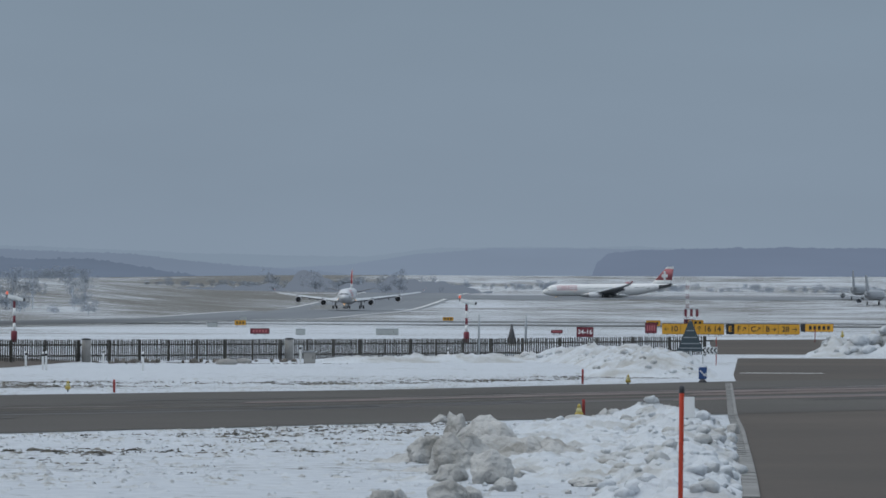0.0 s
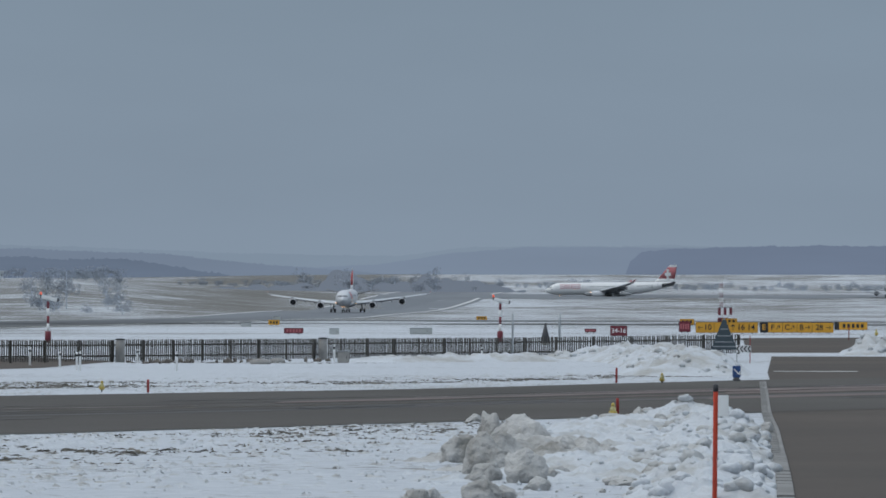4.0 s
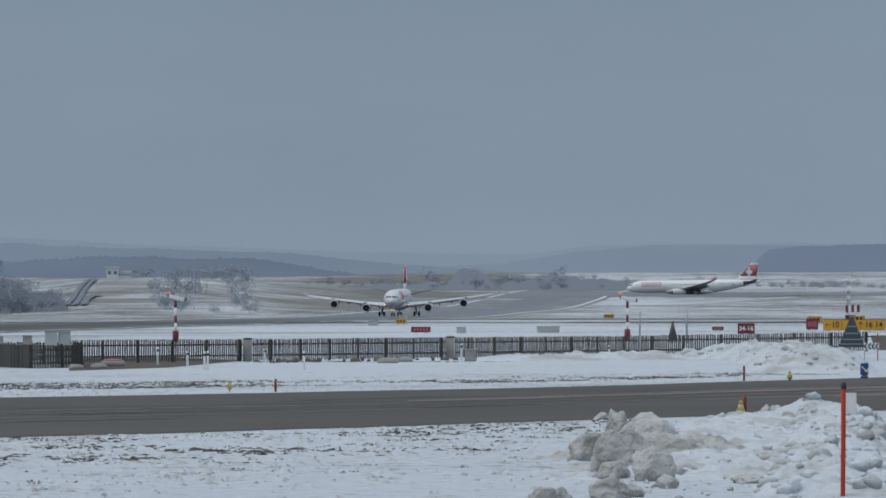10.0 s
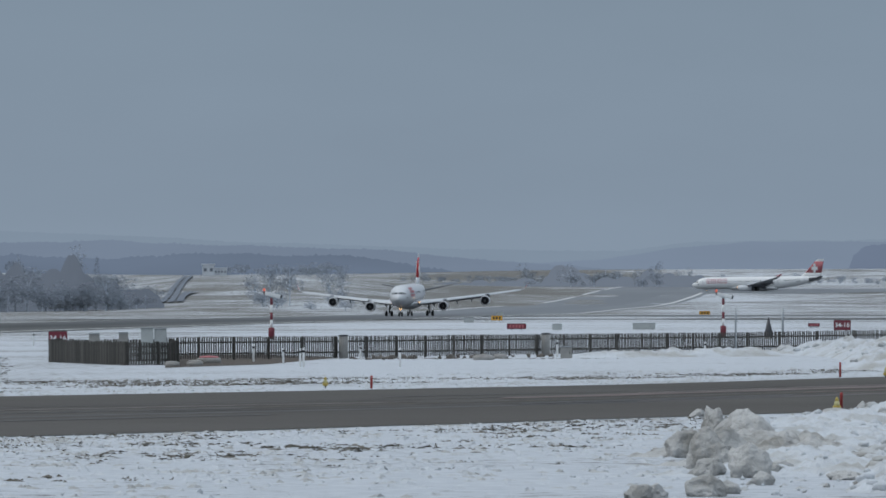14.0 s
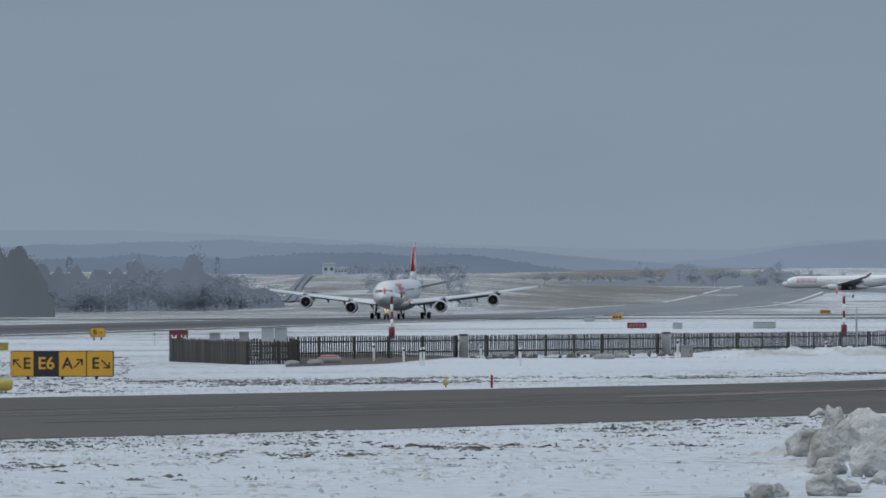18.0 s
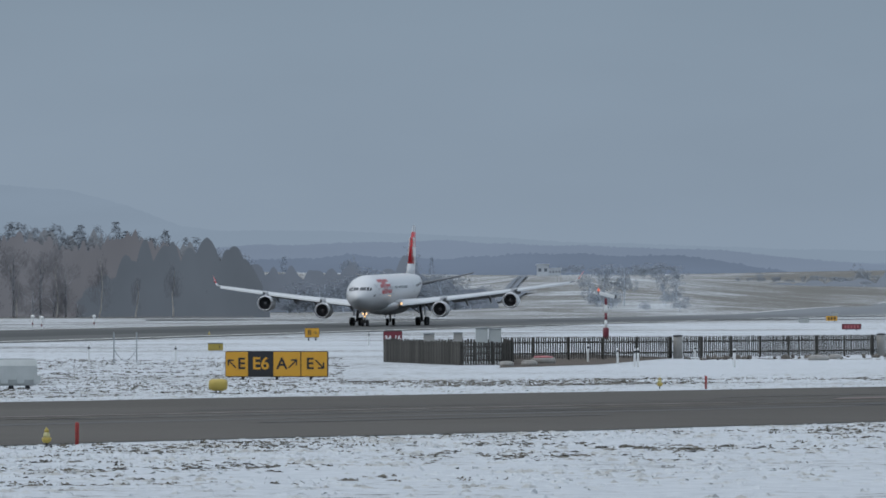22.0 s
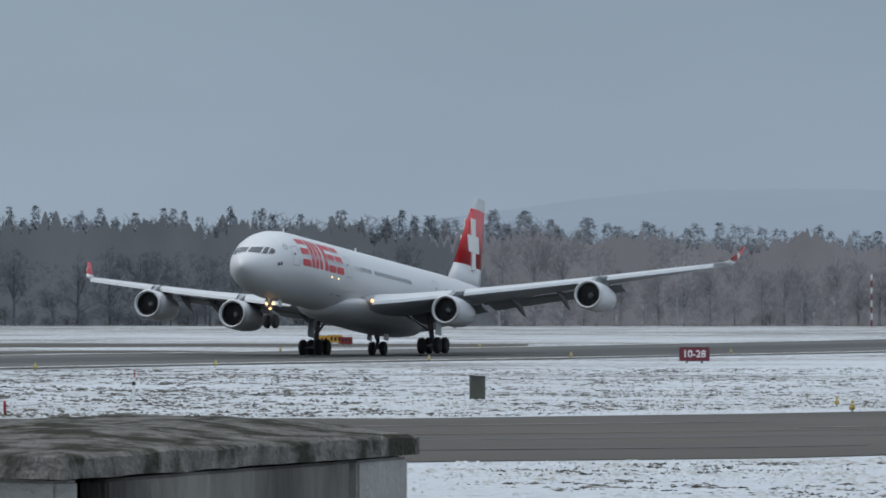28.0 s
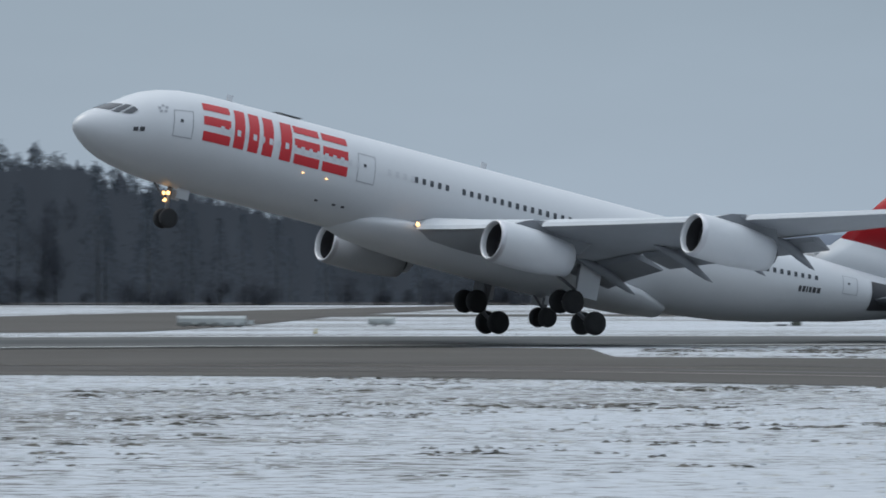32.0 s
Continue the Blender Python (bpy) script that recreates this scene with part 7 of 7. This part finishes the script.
for i in range(4):
    bm = bmesh.new()
    for k in (1, -1):
        box(bm, -0.36 + 0.25 * i, -0.028, 1.0 + k * 0.1, 0.26, 0.012 + 0.001 * k, 0.09, rot=Matrix.Rotation(radians(k * -48), 4, "Y"))
    part("chevron", bm, "sign_black", t)
for px in (-0.45, 0.45):
    part("leg", rod(bmesh.new(), (px, 0.05, -0.05), (px, 0.05, 1.2 if px < 0 else 1.9), 0.03, 0.03, 8), "rust_red" if px > 0 else "galvanised", t)
t = thing("direction_marker", "blue roadside marker box with a white diagonal arrow", "road sign", 13.5, 293.0, 0, facing(13.5, 293.0))
part("base", turned(bmesh.new(), [(0.22, -0.02), (0.2, 0.1), (0.1, 0.2)], None, 14), "dark_metal", t)
part("plate", box(bmesh.new(), 0, 0, 0.5, 0.42, 0.16, 0.62, 0.03), "sign_blue", t)
bm = bmesh.new()
box(bm, 0, -0.09, 0.5, 0.42, 0.014, 0.06, rot=Matrix.Rotation(radians(45), 4, "Y"))
box(bm, 0.12, -0.09, 0.40, 0.2, 0.0142, 0.055)
box(bm, 0.17, -0.09, 0.44, 0.055, 0.0138, 0.2)
part("arrow", bm, "sign_white", t)
t = thing("notice_board", "small blank white board standing in the snow bank", "board", 7.2, 166.0, 0, facing(7.2, 166))
part("board", box(bmesh.new(), 0, 0, 0.95, 0.43, 0.04, 0.62, 0.01), "sign_white", t)
part("stake", rod(bmesh.new(), (0, 0.05, -0.05), (0, 0.05, 0.9), 0.03, 0.03, 8), "galvanised", t)

# ---- masts ----
for x, y, h, r in ((2.7, 420.2, 3.3, 0.075), (8.7, 590.7, 3.1, 0.13)):
    t = thing("mast", "slim grey steel mast behind the fence", "mast", x, y, 0, 0, "grey masts")
    part("tube", turned(bmesh.new(), [(r, -0.05), (r, h), (r * 0.5, h + 0.03)], None, 14), "galvanised", t, smooth=True)
    part("foot", turned(bmesh.new(), [(r * 2, -0.05), (r * 2, 0.1), (r, 0.2)], None, 14), "concrete", t, smooth=True)
t = thing("wind_cone_post", "dark tapering post behind the fence", "post", 7.0, 572.0)
part("post", turned(bmesh.new(), [(0.42, -0.05), (0.36, 0.9), (0.06, 2.2)], None, 14), "dark_metal", t, smooth=True)
part("foot", turned(bmesh.new(), [(0.5, -0.05), (0.5, 0.12), (0.44, 0.16)], None, 14), "concrete", t, smooth=True)


def lattice_mast(x, y, h, w, label):
    t = thing("lattice_mast", label, "mast", x, y, ground_height(x, y), facing(x, y), "red and white lattice masts")
    n = 8
    for i in range(n):
        bm = bmesh.new()
        z0, z1 = h * i / n, h * (i + 1) / n
        for sx, sy in ((-1, -1), (1, -1), (1, 1), (-1, 1)):
            rod(bm, (sx * w, sy * w, z0), (sx * w, sy * w, z1), 0.09, 0.09, 5)
        for a, b in (((-1, -1), (1, -1)), ((1, -1), (1, 1)), ((1, 1), (-1, 1)), ((-1, 1), (-1, -1))):
            rod(bm, (a[0] * w, a[1] * w, z0), (b[0] * w, b[1] * w, z1), 0.035, 0.035, 4)
            rod(bm, (a[0] * w, a[1] * w, z0), (b[0] * w, b[1] * w, z0), 0.035, 0.035, 4)
        part("section", bm, "sign_red" if i % 2 == 0 else "sign_white", t)
    return t


lattice_mast(*polar(-2.48, 1950), 13, 0.4, "red and white lattice mast on the airfield")
lattice_mast(*polar(11.03, 1350), 12.5, 0.13, "slim red and white mast before the forest")
t = thing("localizer_hut", "small red and white striped hut on the airfield", "hut", *polar(-2.52, 1900), 1.2, facing(*polar(-2.52, 1900)))
for i in range(5):
    part("wall_stripe", box(bmesh.new(), -1.9 + 0.95 * i, 0, 1.2, 0.95, 2.5, 2.4), "sign_red" if i % 2 == 0 else "sign_white", t)
part("roof", box(bmesh.new(), 0, 0, 2.5, 5.0, 2.8, 0.2, 0.03), "galvanised", t)
for az, d in ((10.68, 950), (10.14, 880), (9.52, 900), (10.05, 820)):
    x, y = polar(az, d)
    t = thing("approach_lamp", "small white approach lamp on a striped stalk", "airfield light", x, y, 0, 0, "approach lamps")
    part("stalk", turned(bmesh.new(), [(0.1, -0.05), (0.1, 1.3)], None, 8), "sign_white", t)
    part("lamp", turned(bmesh.new(), [(0.1, 1.3), (0.3, 1.5), (0.3, 1.75), (0.1, 1.85)], None, 10), "sign_white", t)
    part("band", turned(bmesh.new(), [(0.115, 0.3), (0.115, 0.7)], None, 8), "sign_red", t)
# frame of two posts with a sagging cable
t = thing("post_frame", "two thin steel posts with a sagging cable in the snow", "posts", -57.3, 353.6, 0, facing(-57.3, 353.6))
for px in (-0.72, 0.72):
    part("post", rod(bmesh.new(), (px, 0, -0.05), (px, 0, 1.95), 0.045, 0.045, 10), "galvanised", t)
bm = bmesh.new()
pts = [(-0.72 + 1.44 * i / 8, 0, 0.9 - 0.75 * (1 - (i / 4 - 1) ** 2)) for i in range(9)]
for a, b in zip(pts, pts[1:]):
    rod(bm, a, b, 0.025, 0.025, 6)
part("cable", bm, "galvanised", t)

# yellow drum lamps on short stands
for x, y, s in ((-34.3, 236.1, 1.0),):
    t = thing("signal_lamp", "rounded yellow signal lamp on two short legs", "airfield light", x, y, 0, facing(x, y), "yellow signal lamps")
    part("body", turned(bmesh.new(), [(0.05, -0.4), (0.2, -0.37), (0.25, -0.2), (0.26, 0.2), (0.2, 0.37), (0.05, 0.4)], pose(0, 0, 0.36, 0, 90, 0), 18), "yellow", t, smooth=True)
    for px in (-0.12, 0.12):
        part("leg", rod(bmesh.new(), (px, 0, -0.03), (px * 0.6, 0, 0.16), 0.05, 0.05, 8), "concrete", t)
# dark square marker box
t = thing("marker_box", "dark weathered green box standing on the verge", "box", -63.1, 235.2, 0, facing(-63.1, 235.2))
part("body", box(bmesh.new(), 0, 0, 0.48, 0.68, 0.55, 1.0, 0.03), "dark_box", t)
part("lid", box(bmesh.new(), 0, 0, 1.0, 0.74, 0.6, 0.06, 0.015), "dark_metal", t)
t = thing("marker_box", "small dark box beyond the runway", "box", -303.8, 367.0, 0, facing(-303.8, 367.0))
part("body", box(bmesh.new(), 0, 0, 0.4, 0.85, 0.7, 0.85, 0.03), "dark_box", t)
part("plate", box(bmesh.new(), -1.2, 0, 0.06, 1.0, 0.7, 0.12, 0.03), "dark_metal", t)

# ---- the mossy concrete shelter close to the camera ----
def concrete_shelter():
    n, l, r = Vector((*polar(19.20, 29.2), 0)), Vector((*polar(22.53, 31.3), 0)), Vector((*polar(15.60, 34.4), 0))
    f = l + r - n
    t = thing("concrete_shelter", "old concrete shelter with a mossy overhanging flat roof slab", "shelter")
    zt, th = 3.10, 0.125
    mid = (n + l + r + f) / 4
    bm = bmesh.new()
    sub = 64
    grid = {}
    for i in range(sub + 1):
        for j in range(sub + 1):
            p = n.lerp(l, i / sub).lerp(r.lerp(f, i / sub), j / sub)
            edge = min(i, j, sub - i, sub - j)
            jag = 0.03 * noise.noise(p * 2.3) if edge == 0 else 0.0
            p = p + (mid - p).normalized() * jag
            crown = min(1.0, min(i, j) / sub * 2.2)
            crown = crown * crown * (3 - 2 * crown)
            z = zt + 0.08 * crown + 0.016 * noise.fractal(p * 1.6, 0.9, 2.0, 4) + 0.008 * max(0.0, noise.fractal(p * 6.5, 0.8, 2.0, 3)) - (0.02 if edge == 0 else 0)
            grid[i, j] = (bm.verts.new((p.x, p.y, z)), bm.verts.new((p.x, p.y, zt - th - (0.01 * noise.noise(p * 3) if edge == 0 else 0))))
    for i in range(sub):
        for j in range(sub):
            for k in (0, 1):
                q = [grid[i, j][k], grid[i + 1, j][k], grid[i + 1, j + 1][k], grid[i, j + 1][k]]
                bm.faces.new(q if k else q[::-1])
    for s in range(sub):
        for a, b in (((s, 0), (s + 1, 0)), ((s, sub), (s + 1, sub)), ((0, s), (0, s + 1)), ((sub, s), (sub, s + 1))):
            bm.faces.new((grid[a][0], grid[b][0], grid[b][1], grid[a][1]))
    bmesh.ops.recalc_face_normals(bm, faces=bm.faces)
    part("roof_slab", bm, "moss_concrete", t, "weathered roof slab with moss and stains")

    def inset(p, q, k=0.1):
        return p + (mid - p) * k

    cn, cl, cr, cf = (inset(p, 0, 0.075) for p in (n, l, r, f))
    r2 = random.Random(2)
    for a, b, f0, f1, mat in ((cn, cl, 0.0, 1.0, "concrete"), (cn, cr, 0.07, 0.36, "stained_concrete"), (cn, cr, 0.362, 0.80, "stained_concrete"), (cn, cr, 0.83, 1.0, "concrete"), (cr, cf, 0.01, 0.99, "stained_concrete"), (cl, cf, 0.01, 0.99, "stained_concrete")):
        for i in range(1):
            p, q = a.lerp(b, f0), a.lerp(b, f1)
            d = q - p
            ang = math.degrees(math.atan2(d.y, d.x))
            bm = bmesh.new()
            L = d.length
            box(bm, L / 2, 0.0, (zt - th - 0.012) / 2, L, 0.14 + r2.uniform(0, 0.03), zt - th - 0.012, 0.015)
            o = part("wall_panel", bm, mat, t)
            o.matrix_basis = pose(p.x, p.y, 0, 0, 0, ang)


M["moss_concrete"] = material("mossy_concrete", (0.22, 0.212, 0.195), 0.95, spec=0.1, vary=0.6, scale=6.0, bump=1.0, bump_scale=18, second=(0.058, 0.06, 0.045), spread=(0.45, 0.56), coords="World")
M["stained_concrete"] = material("stained_concrete", (0.15, 0.145, 0.13), 0.9, spec=0.15, vary=0.4, scale=1.2, bump=0.4, bump_scale=20, second=(0.04, 0.038, 0.034), spread=(0.40, 0.56), coords="World", stretch=(1, 1, 0.25), random_piece=0.2)
M["concrete"] = material("pale_concrete", (0.25, 0.245, 0.23), 0.85, vary=0.25, scale=1.5, bump=0.3, bump_scale=25, coords="World", random_piece=0.1)
concrete_shelter()

# ---- farm buildings and the far side of the airport ----
def house(az, d, w, dep, h, label, roof=2.5, mat="house_wall", rmat="snow_roof", turn=0.0, n=3, flat=False, lift=0.0, name="house"):
    x, y = polar(az, d)
    t = thing(name, label, "building", x, y, ground_height(x, y) - 0.3 + lift, facing(x, y) + turn, "far buildings")
    part("wall", box(bmesh.new(), 0, 0, h / 2, w, dep, h), mat, t)
    bm = bmesh.new()
    if flat:
        box(bm, 0, 0, h + 0.25, w + 1.0, dep + 1.0, 0.5, 0.05)
    else:
        loft(bm, [[(sx, -dep / 2 - 0.6, h - 0.2), (sx, dep / 2 + 0.6, h - 0.2), (sx, 0, h + roof)] for sx in (-w / 2 - 0.5, w / 2 + 0.5)])
    part("roof", bm, rmat, t, "snow-covered roof")
    for i in range(n):
        bm = bmesh.new()
        box(bm, -w / 2 + w * (i + 0.5) / n, -dep / 2 - 0.03, h * 0.55, min(1.4, w / n * 0.5), 0.08, h * 0.3)
        part("window", bm, "dull_window", t)
    return t


# haze put into the far windows, walls and road: paler, bluer base colours
M["dull_window"] = material("hazed_far_window", (0.15, 0.17, 0.20), 0.4, vary=0.1, scale=0.5)
M["house_wall"] = material("pale_house_wall", (0.36, 0.385, 0.42), 0.8, vary=0.1, scale=0.3)
M["grey_wall"] = material("grey_hall_wall", (0.29, 0.32, 0.36), 0.8, vary=0.12, scale=0.2)
M["snow_roof"] = material("snowy_roof", (0.62, 0.64, 0.67), 0.8, vary=0.1, scale=0.3)
M["far_road"] = material("far_road", (0.125, 0.142, 0.17), 0.85, vary=0.1, scale=0.05, coords="World")
house(4.975, 2590, 5.4, 5.0, 5.0, "small pale tower house on a snowy rise", flat=True, n=2, lift=0.2, mat="snow_roof")
house(4.852, 2592, 5.6, 5.0, 3.0, "low annexe of the tower house on the rise", flat=True, n=4, lift=0.2, mat="snow_roof")
house(6.25, 1880, 7, 6, 2.6, "low farmhouse with a snow-covered roof", roof=1.6, turn=20)
house(6.65, 2050, 8, 7, 3.5, "farm shed with a snow-covered roof among trees", roof=2.2)
house(6.62, 1960, 1.7, 1.7, 1.6, "small yellow hut at the edge of the wood", flat=True, mat="sign_yellow", n=1)
# the road that climbs the snowy rise
HILL = [(5.40, 1955, 0.160), (5.335, 2120, 0.132), (5.295, 2290, 0.120), (5.226, 2460, 0.110), (5.163, 2620, 0.096)]
for a, b in ((0.5, 0.07), (-0.05, -0.5)):
    strip("hill_road", smooth_line([polar(c + a * w, d) for c, d, w in HILL], 25), smooth_line([polar(c + b * w, d) for c, d, w in HILL], 25), "far_road", 0.6, "grey lane climbing the snowy rise", "road")
strip("hill_track", smooth_line([polar(a, d) for a, d in ((5.30, 1960), (5.265, 2090), (5.19, 2190), (5.06, 2225), (4.96, 2225))], 20)[:14], smooth_line([polar(a, d) for a, d in ((5.23, 1955), (5.195, 2070), (5.135, 2140), (5.05, 2175), (4.965, 2180))], 20)[:14], "far_road", 0.6, "grey track curving round the snowy mound", "road")
# the far side, seen as the camera turns
house(35.0, 1500, 24, 12, 4.0, "pale low hall with a snowy roof", flat=True, mat="house_wall", n=5)
for i in range(70):
    rr = random.Random(500 + i)
    az, d = rr.uniform(29.3, 41.0), rr.uniform(1900, 2900)
    house(az, d, rr.uniform(9, 26), rr.uniform(8, 14), rr.uniform(3.5, 8), "distant house with a snow-covered roof" if i % 3 else "distant grey hall with a snow-covered roof", roof=rr.uniform(2, 4.5), mat="house_wall" if i % 3 else "grey_wall", turn=rr.uniform(-40, 40), n=3, flat=i % 3 == 0)
# a flat-roofed hall on columns
x, y = polar(33.1, 1250)
t = thing("departure_hall", "long flat-roofed hall on columns across the airfield", "building", x, y, 0, facing(x, y))
part("roof", box(bmesh.new(), 0, 0, 9.2, 37, 18, 1.2, 0.1), "snow_roof", t)
part("upper_wall", box(bmesh.new(), 0, 0, 6.8, 34, 15, 3.6), "grey_wall", t)
for i in range(8):
    part("column", box(bmesh.new(), -15.5 + 4.4 * i, -6, 2.5, 0.8, 0.8, 5.0), "concrete", t)
for i in range(9):
    part("window", box(bmesh.new(), -15.2 + 3.8 * i, -7.53, 6.9, 2.8, 0.08, 1.8), "dull_window", t)
x, y = polar(32.87, 800)
t = thing("concrete_hut", "low grey concrete hut on the snow across the airfield", "hut", x, y, 0, facing(x, y))
part("wall", box(bmesh.new(), 0, 0, 1.3, 5.6, 4.0, 2.6, 0.05), "concrete", t)
part("roof", box(bmesh.new(), 0, 0, 2.72, 6.1, 4.5, 0.24, 0.04), "snow_roof", t, "snowy flat roof")
part("door", box(bmesh.new(), 1.9, -2.03, 1.1, 1.3, 0.06, 2.1, 0.01), "dull_window", t, "dark door")
x, y = polar(31.75, 2400)
t = thing("tower_crane", "yellow tower crane standing over the far town", "crane", x, y, 0, facing(x, y) + 12)
mast = bmesh.new()
for a, b in ((-0.9, -0.9), (0.9, -0.9), (0.9, 0.9), (-0.9, 0.9)):
    box(mast, a, b, 15, 0.3, 0.3, 30)
for k in range(10):
    rod(mast, (-0.9, -0.9, 3 * k), (0.9, -0.9, 3 * k + 3), 0.12, 0.12, 6)
    rod(mast, (0.9, 0.9, 3 * k), (-0.9, 0.9, 3 * k + 3), 0.12, 0.12, 6)
part("mast", mast, "yellow", t, "yellow lattice mast")
part("jib", rod(rod(rod(bmesh.new(), (-9, -0.6, 29.4), (16, -0.6, 29.4), 0.25, 0.2, 6), (-9, 0.6, 29.4), (16, 0.6, 29.4), 0.25, 0.2, 6), (-6, 0, 30.6), (15, 0, 30.3), 0.2, 0.15, 6), "yellow", t, "yellow jib")
part("counterweight", box(bmesh.new(), -8.0, 0, 28.6, 2.4, 1.6, 1.8, 0.1), "concrete", t)
part("cab", box(bmesh.new(), 1.7, 0, 28.2, 1.5, 1.4, 1.9, 0.08), "white", t)
x, y = polar(41.1, 620)
t = thing("blast_hut", "two grey concrete blocks beyond the runway", "hut", x, y, 0, facing(x, y))
part("block", box(bmesh.new(), -1.6, 0, 1.0, 1.9, 1.6, 2.0, 0.05), "concrete", t)
part("block", box(bmesh.new(), 1.6, 0, 1.0, 1.9, 1.6, 2.0, 0.05), "concrete", t)


def parked_jet(az, d, length, turn, tail, label, body="hull"):
    """A small airliner parked far off."""
    x, y = polar(az, d)
    t = thing("parked_airliner", label, "aircraft", x, y, ground_height(x, y), facing(x, y) + turn, "parked aircraft")
    L, r = length, length * 0.052
    bm = bmesh.new()
    prof = [(0.02, 0), (0.55 * r, 0.02 * L), (0.9 * r, 0.06 * L), (r, 0.12 * L), (r, 0.7 * L), (0.75 * r, 0.85 * L), (0.15 * r, L)]
    turned(bm, prof, pose(-L / 2, 0, r * 1.9, 0, 90, 0), 20)
    part("fuselage", bm, body, t, "pale fuselage", smooth=True)
    bm = bmesh.new()
    loft(bm, [[(L * 0.28, s, r * 2.5), (L * 0.46, s, r * 2.5), (L * 0.50, s * 0.5, r * 5.6), (L * 0.42, s * 0.5, r * 5.6)] for s in (-0.25, 0.25)])
    part("fin", bm, tail, t, "coloured tail fin")
    for s in (1, -1):
        bm = bmesh.new()
        loft(bm, [[(-L * 0.10, s * r * 0.8, r * 1.3 + k), (L * 0.08, s * r * 0.8, r * 1.3 + k), (L * 0.16, s * L * 0.45, r * 2.0 + k), (L * 0.11, s * L * 0.45, r * 2.0 + k)] for k in (0, 0.3)])
        part("wing", bm, "wing_top", t)
        part("engine", turned(bmesh.new(), [(0.45 * r, -0.08 * L), (0.5 * r, -0.03 * L), (0.35 * r, 0.04 * L)], pose(-L * 0.06, s * L * 0.16, r * 0.85, 0, 90, 0), 14), body, t, smooth=True)
        part("tailplane", box(bmesh.new(), L * 0.44, s * L * 0.09, r * 2.3, L * 0.07, L * 0.16, 0.2), "wing_top", t)
        part("wheel", turned(bmesh.new(), [(0.1, -0.2), (r * 0.35, -0.2), (r * 0.35, 0.2), (0.1, 0.2)], pose(L * 0.03, s * r * 1.1, r * 0.35, 90, 0, 0), 12), "tyre", t)
    part("nose_wheel", turned(bmesh.new(), [(0.1, -0.15), (r * 0.28, -0.15), (r * 0.28, 0.15), (0.1, 0.15)], pose(-L * 0.38, 0, r * 0.28, 90, 0, 0), 12), "tyre", t)
    part("nose_leg", rod(bmesh.new(), (-L * 0.38, 0, 0.2), (-L * 0.38, 0, r * 1.1), 0.12, 0.12, 8), "gear_metal", t)
    return t


M["tail_blue"] = material("blue_tail_paint", (0.06, 0.12, 0.32), 0.4, vary=0.06, scale=1)
M["tail_yellow"] = material("yellow_tail_paint", (0.62, 0.46, 0.06), 0.4, vary=0.06, scale=1)
parked_jet(38.0, 1250, 34, 2, "red", "white airliner with red tail parked far off")
parked_jet(33.0, 1450, 30, 180, "tail_blue", "white airliner with blue tail parked far off")
parked_jet(30.9, 1300, 17, 8, "tail_yellow", "white airliner with yellow tail parked far off")
parked_jet(-4.36, 2450, 44, -99, "wing_top", "airliner waiting head-on far off in the haze", "wing_top")
parked_jet(-4.20, 2600, 46, -96, "wing_top", "second airliner waiting head-on far off in the haze", "wing_top")

# tiles of the drain along the road's edge
def drain():
    run = thing("drain_channel", "pale concrete drain tiles along the edge of the road", "kerb", kind="structure")
    plain = bmesh.new()
    box(plain, 0, 0, 0.03, 0.36, 1.94, 0.07, 0.012)
    toothed = bmesh.new()
    box(toothed, -0.07, 0, 0.03, 0.22, 1.25, 0.07, 0.012)
    box(toothed, 0.11, 0, 0.028, 0.13, 1.96, 0.066, 0.012)
    tiles = []
    for bm in (plain, toothed):
        me = bpy.data.meshes.new("tile")
        bm.to_mesh(me)
        bm.free()
        me.materials.append(M["kerb"])
        tiles.append(me)
    line = smooth_line([(5.9, 107.5), (6.3, 115), (7.15, 132), (8.4, 158), (9.35, 178), (10.4, 202), (12.6, 247), (14.7, 290)], 2.0)
    for p, q in zip(line, line[1:]):
        d = q - p
        ang = math.degrees(math.atan2(d.y, d.x)) - 90
        o = new("tile", tiles[p.y > 146])
        o.parent = run
        o.matrix_basis = pose(p.x, p.y, 0, 0, 0, ang)


drain()


def motions():
    walk(JET, [(t, plane_pose(*r)) for t, *r in JET_ROWS])
    for bogie, y in zip(BOGIES["airliner"], (5.34, -5.34)):
        walk(bogie, [(t, pose(0, y, 0.75, 0, -a, 0)) for t, a in ((0, 0), (24.5, 0), (26, -1.4), (27, -3.0), (28, -5.4), (29, -7.9), (29.6, -8.5), (30, -6), (30.5, 0), (31, 13), (31.5, 24), (32, 27))])
    for carried, side in FLEXING["airliner"]:
        walk(carried, [(t, flex_pose(side, a)) for t, a in WING_FLEX])
    walk(TAXIING, [(0, jet_pose(0)), (32, jet_pose(32))])


motions()
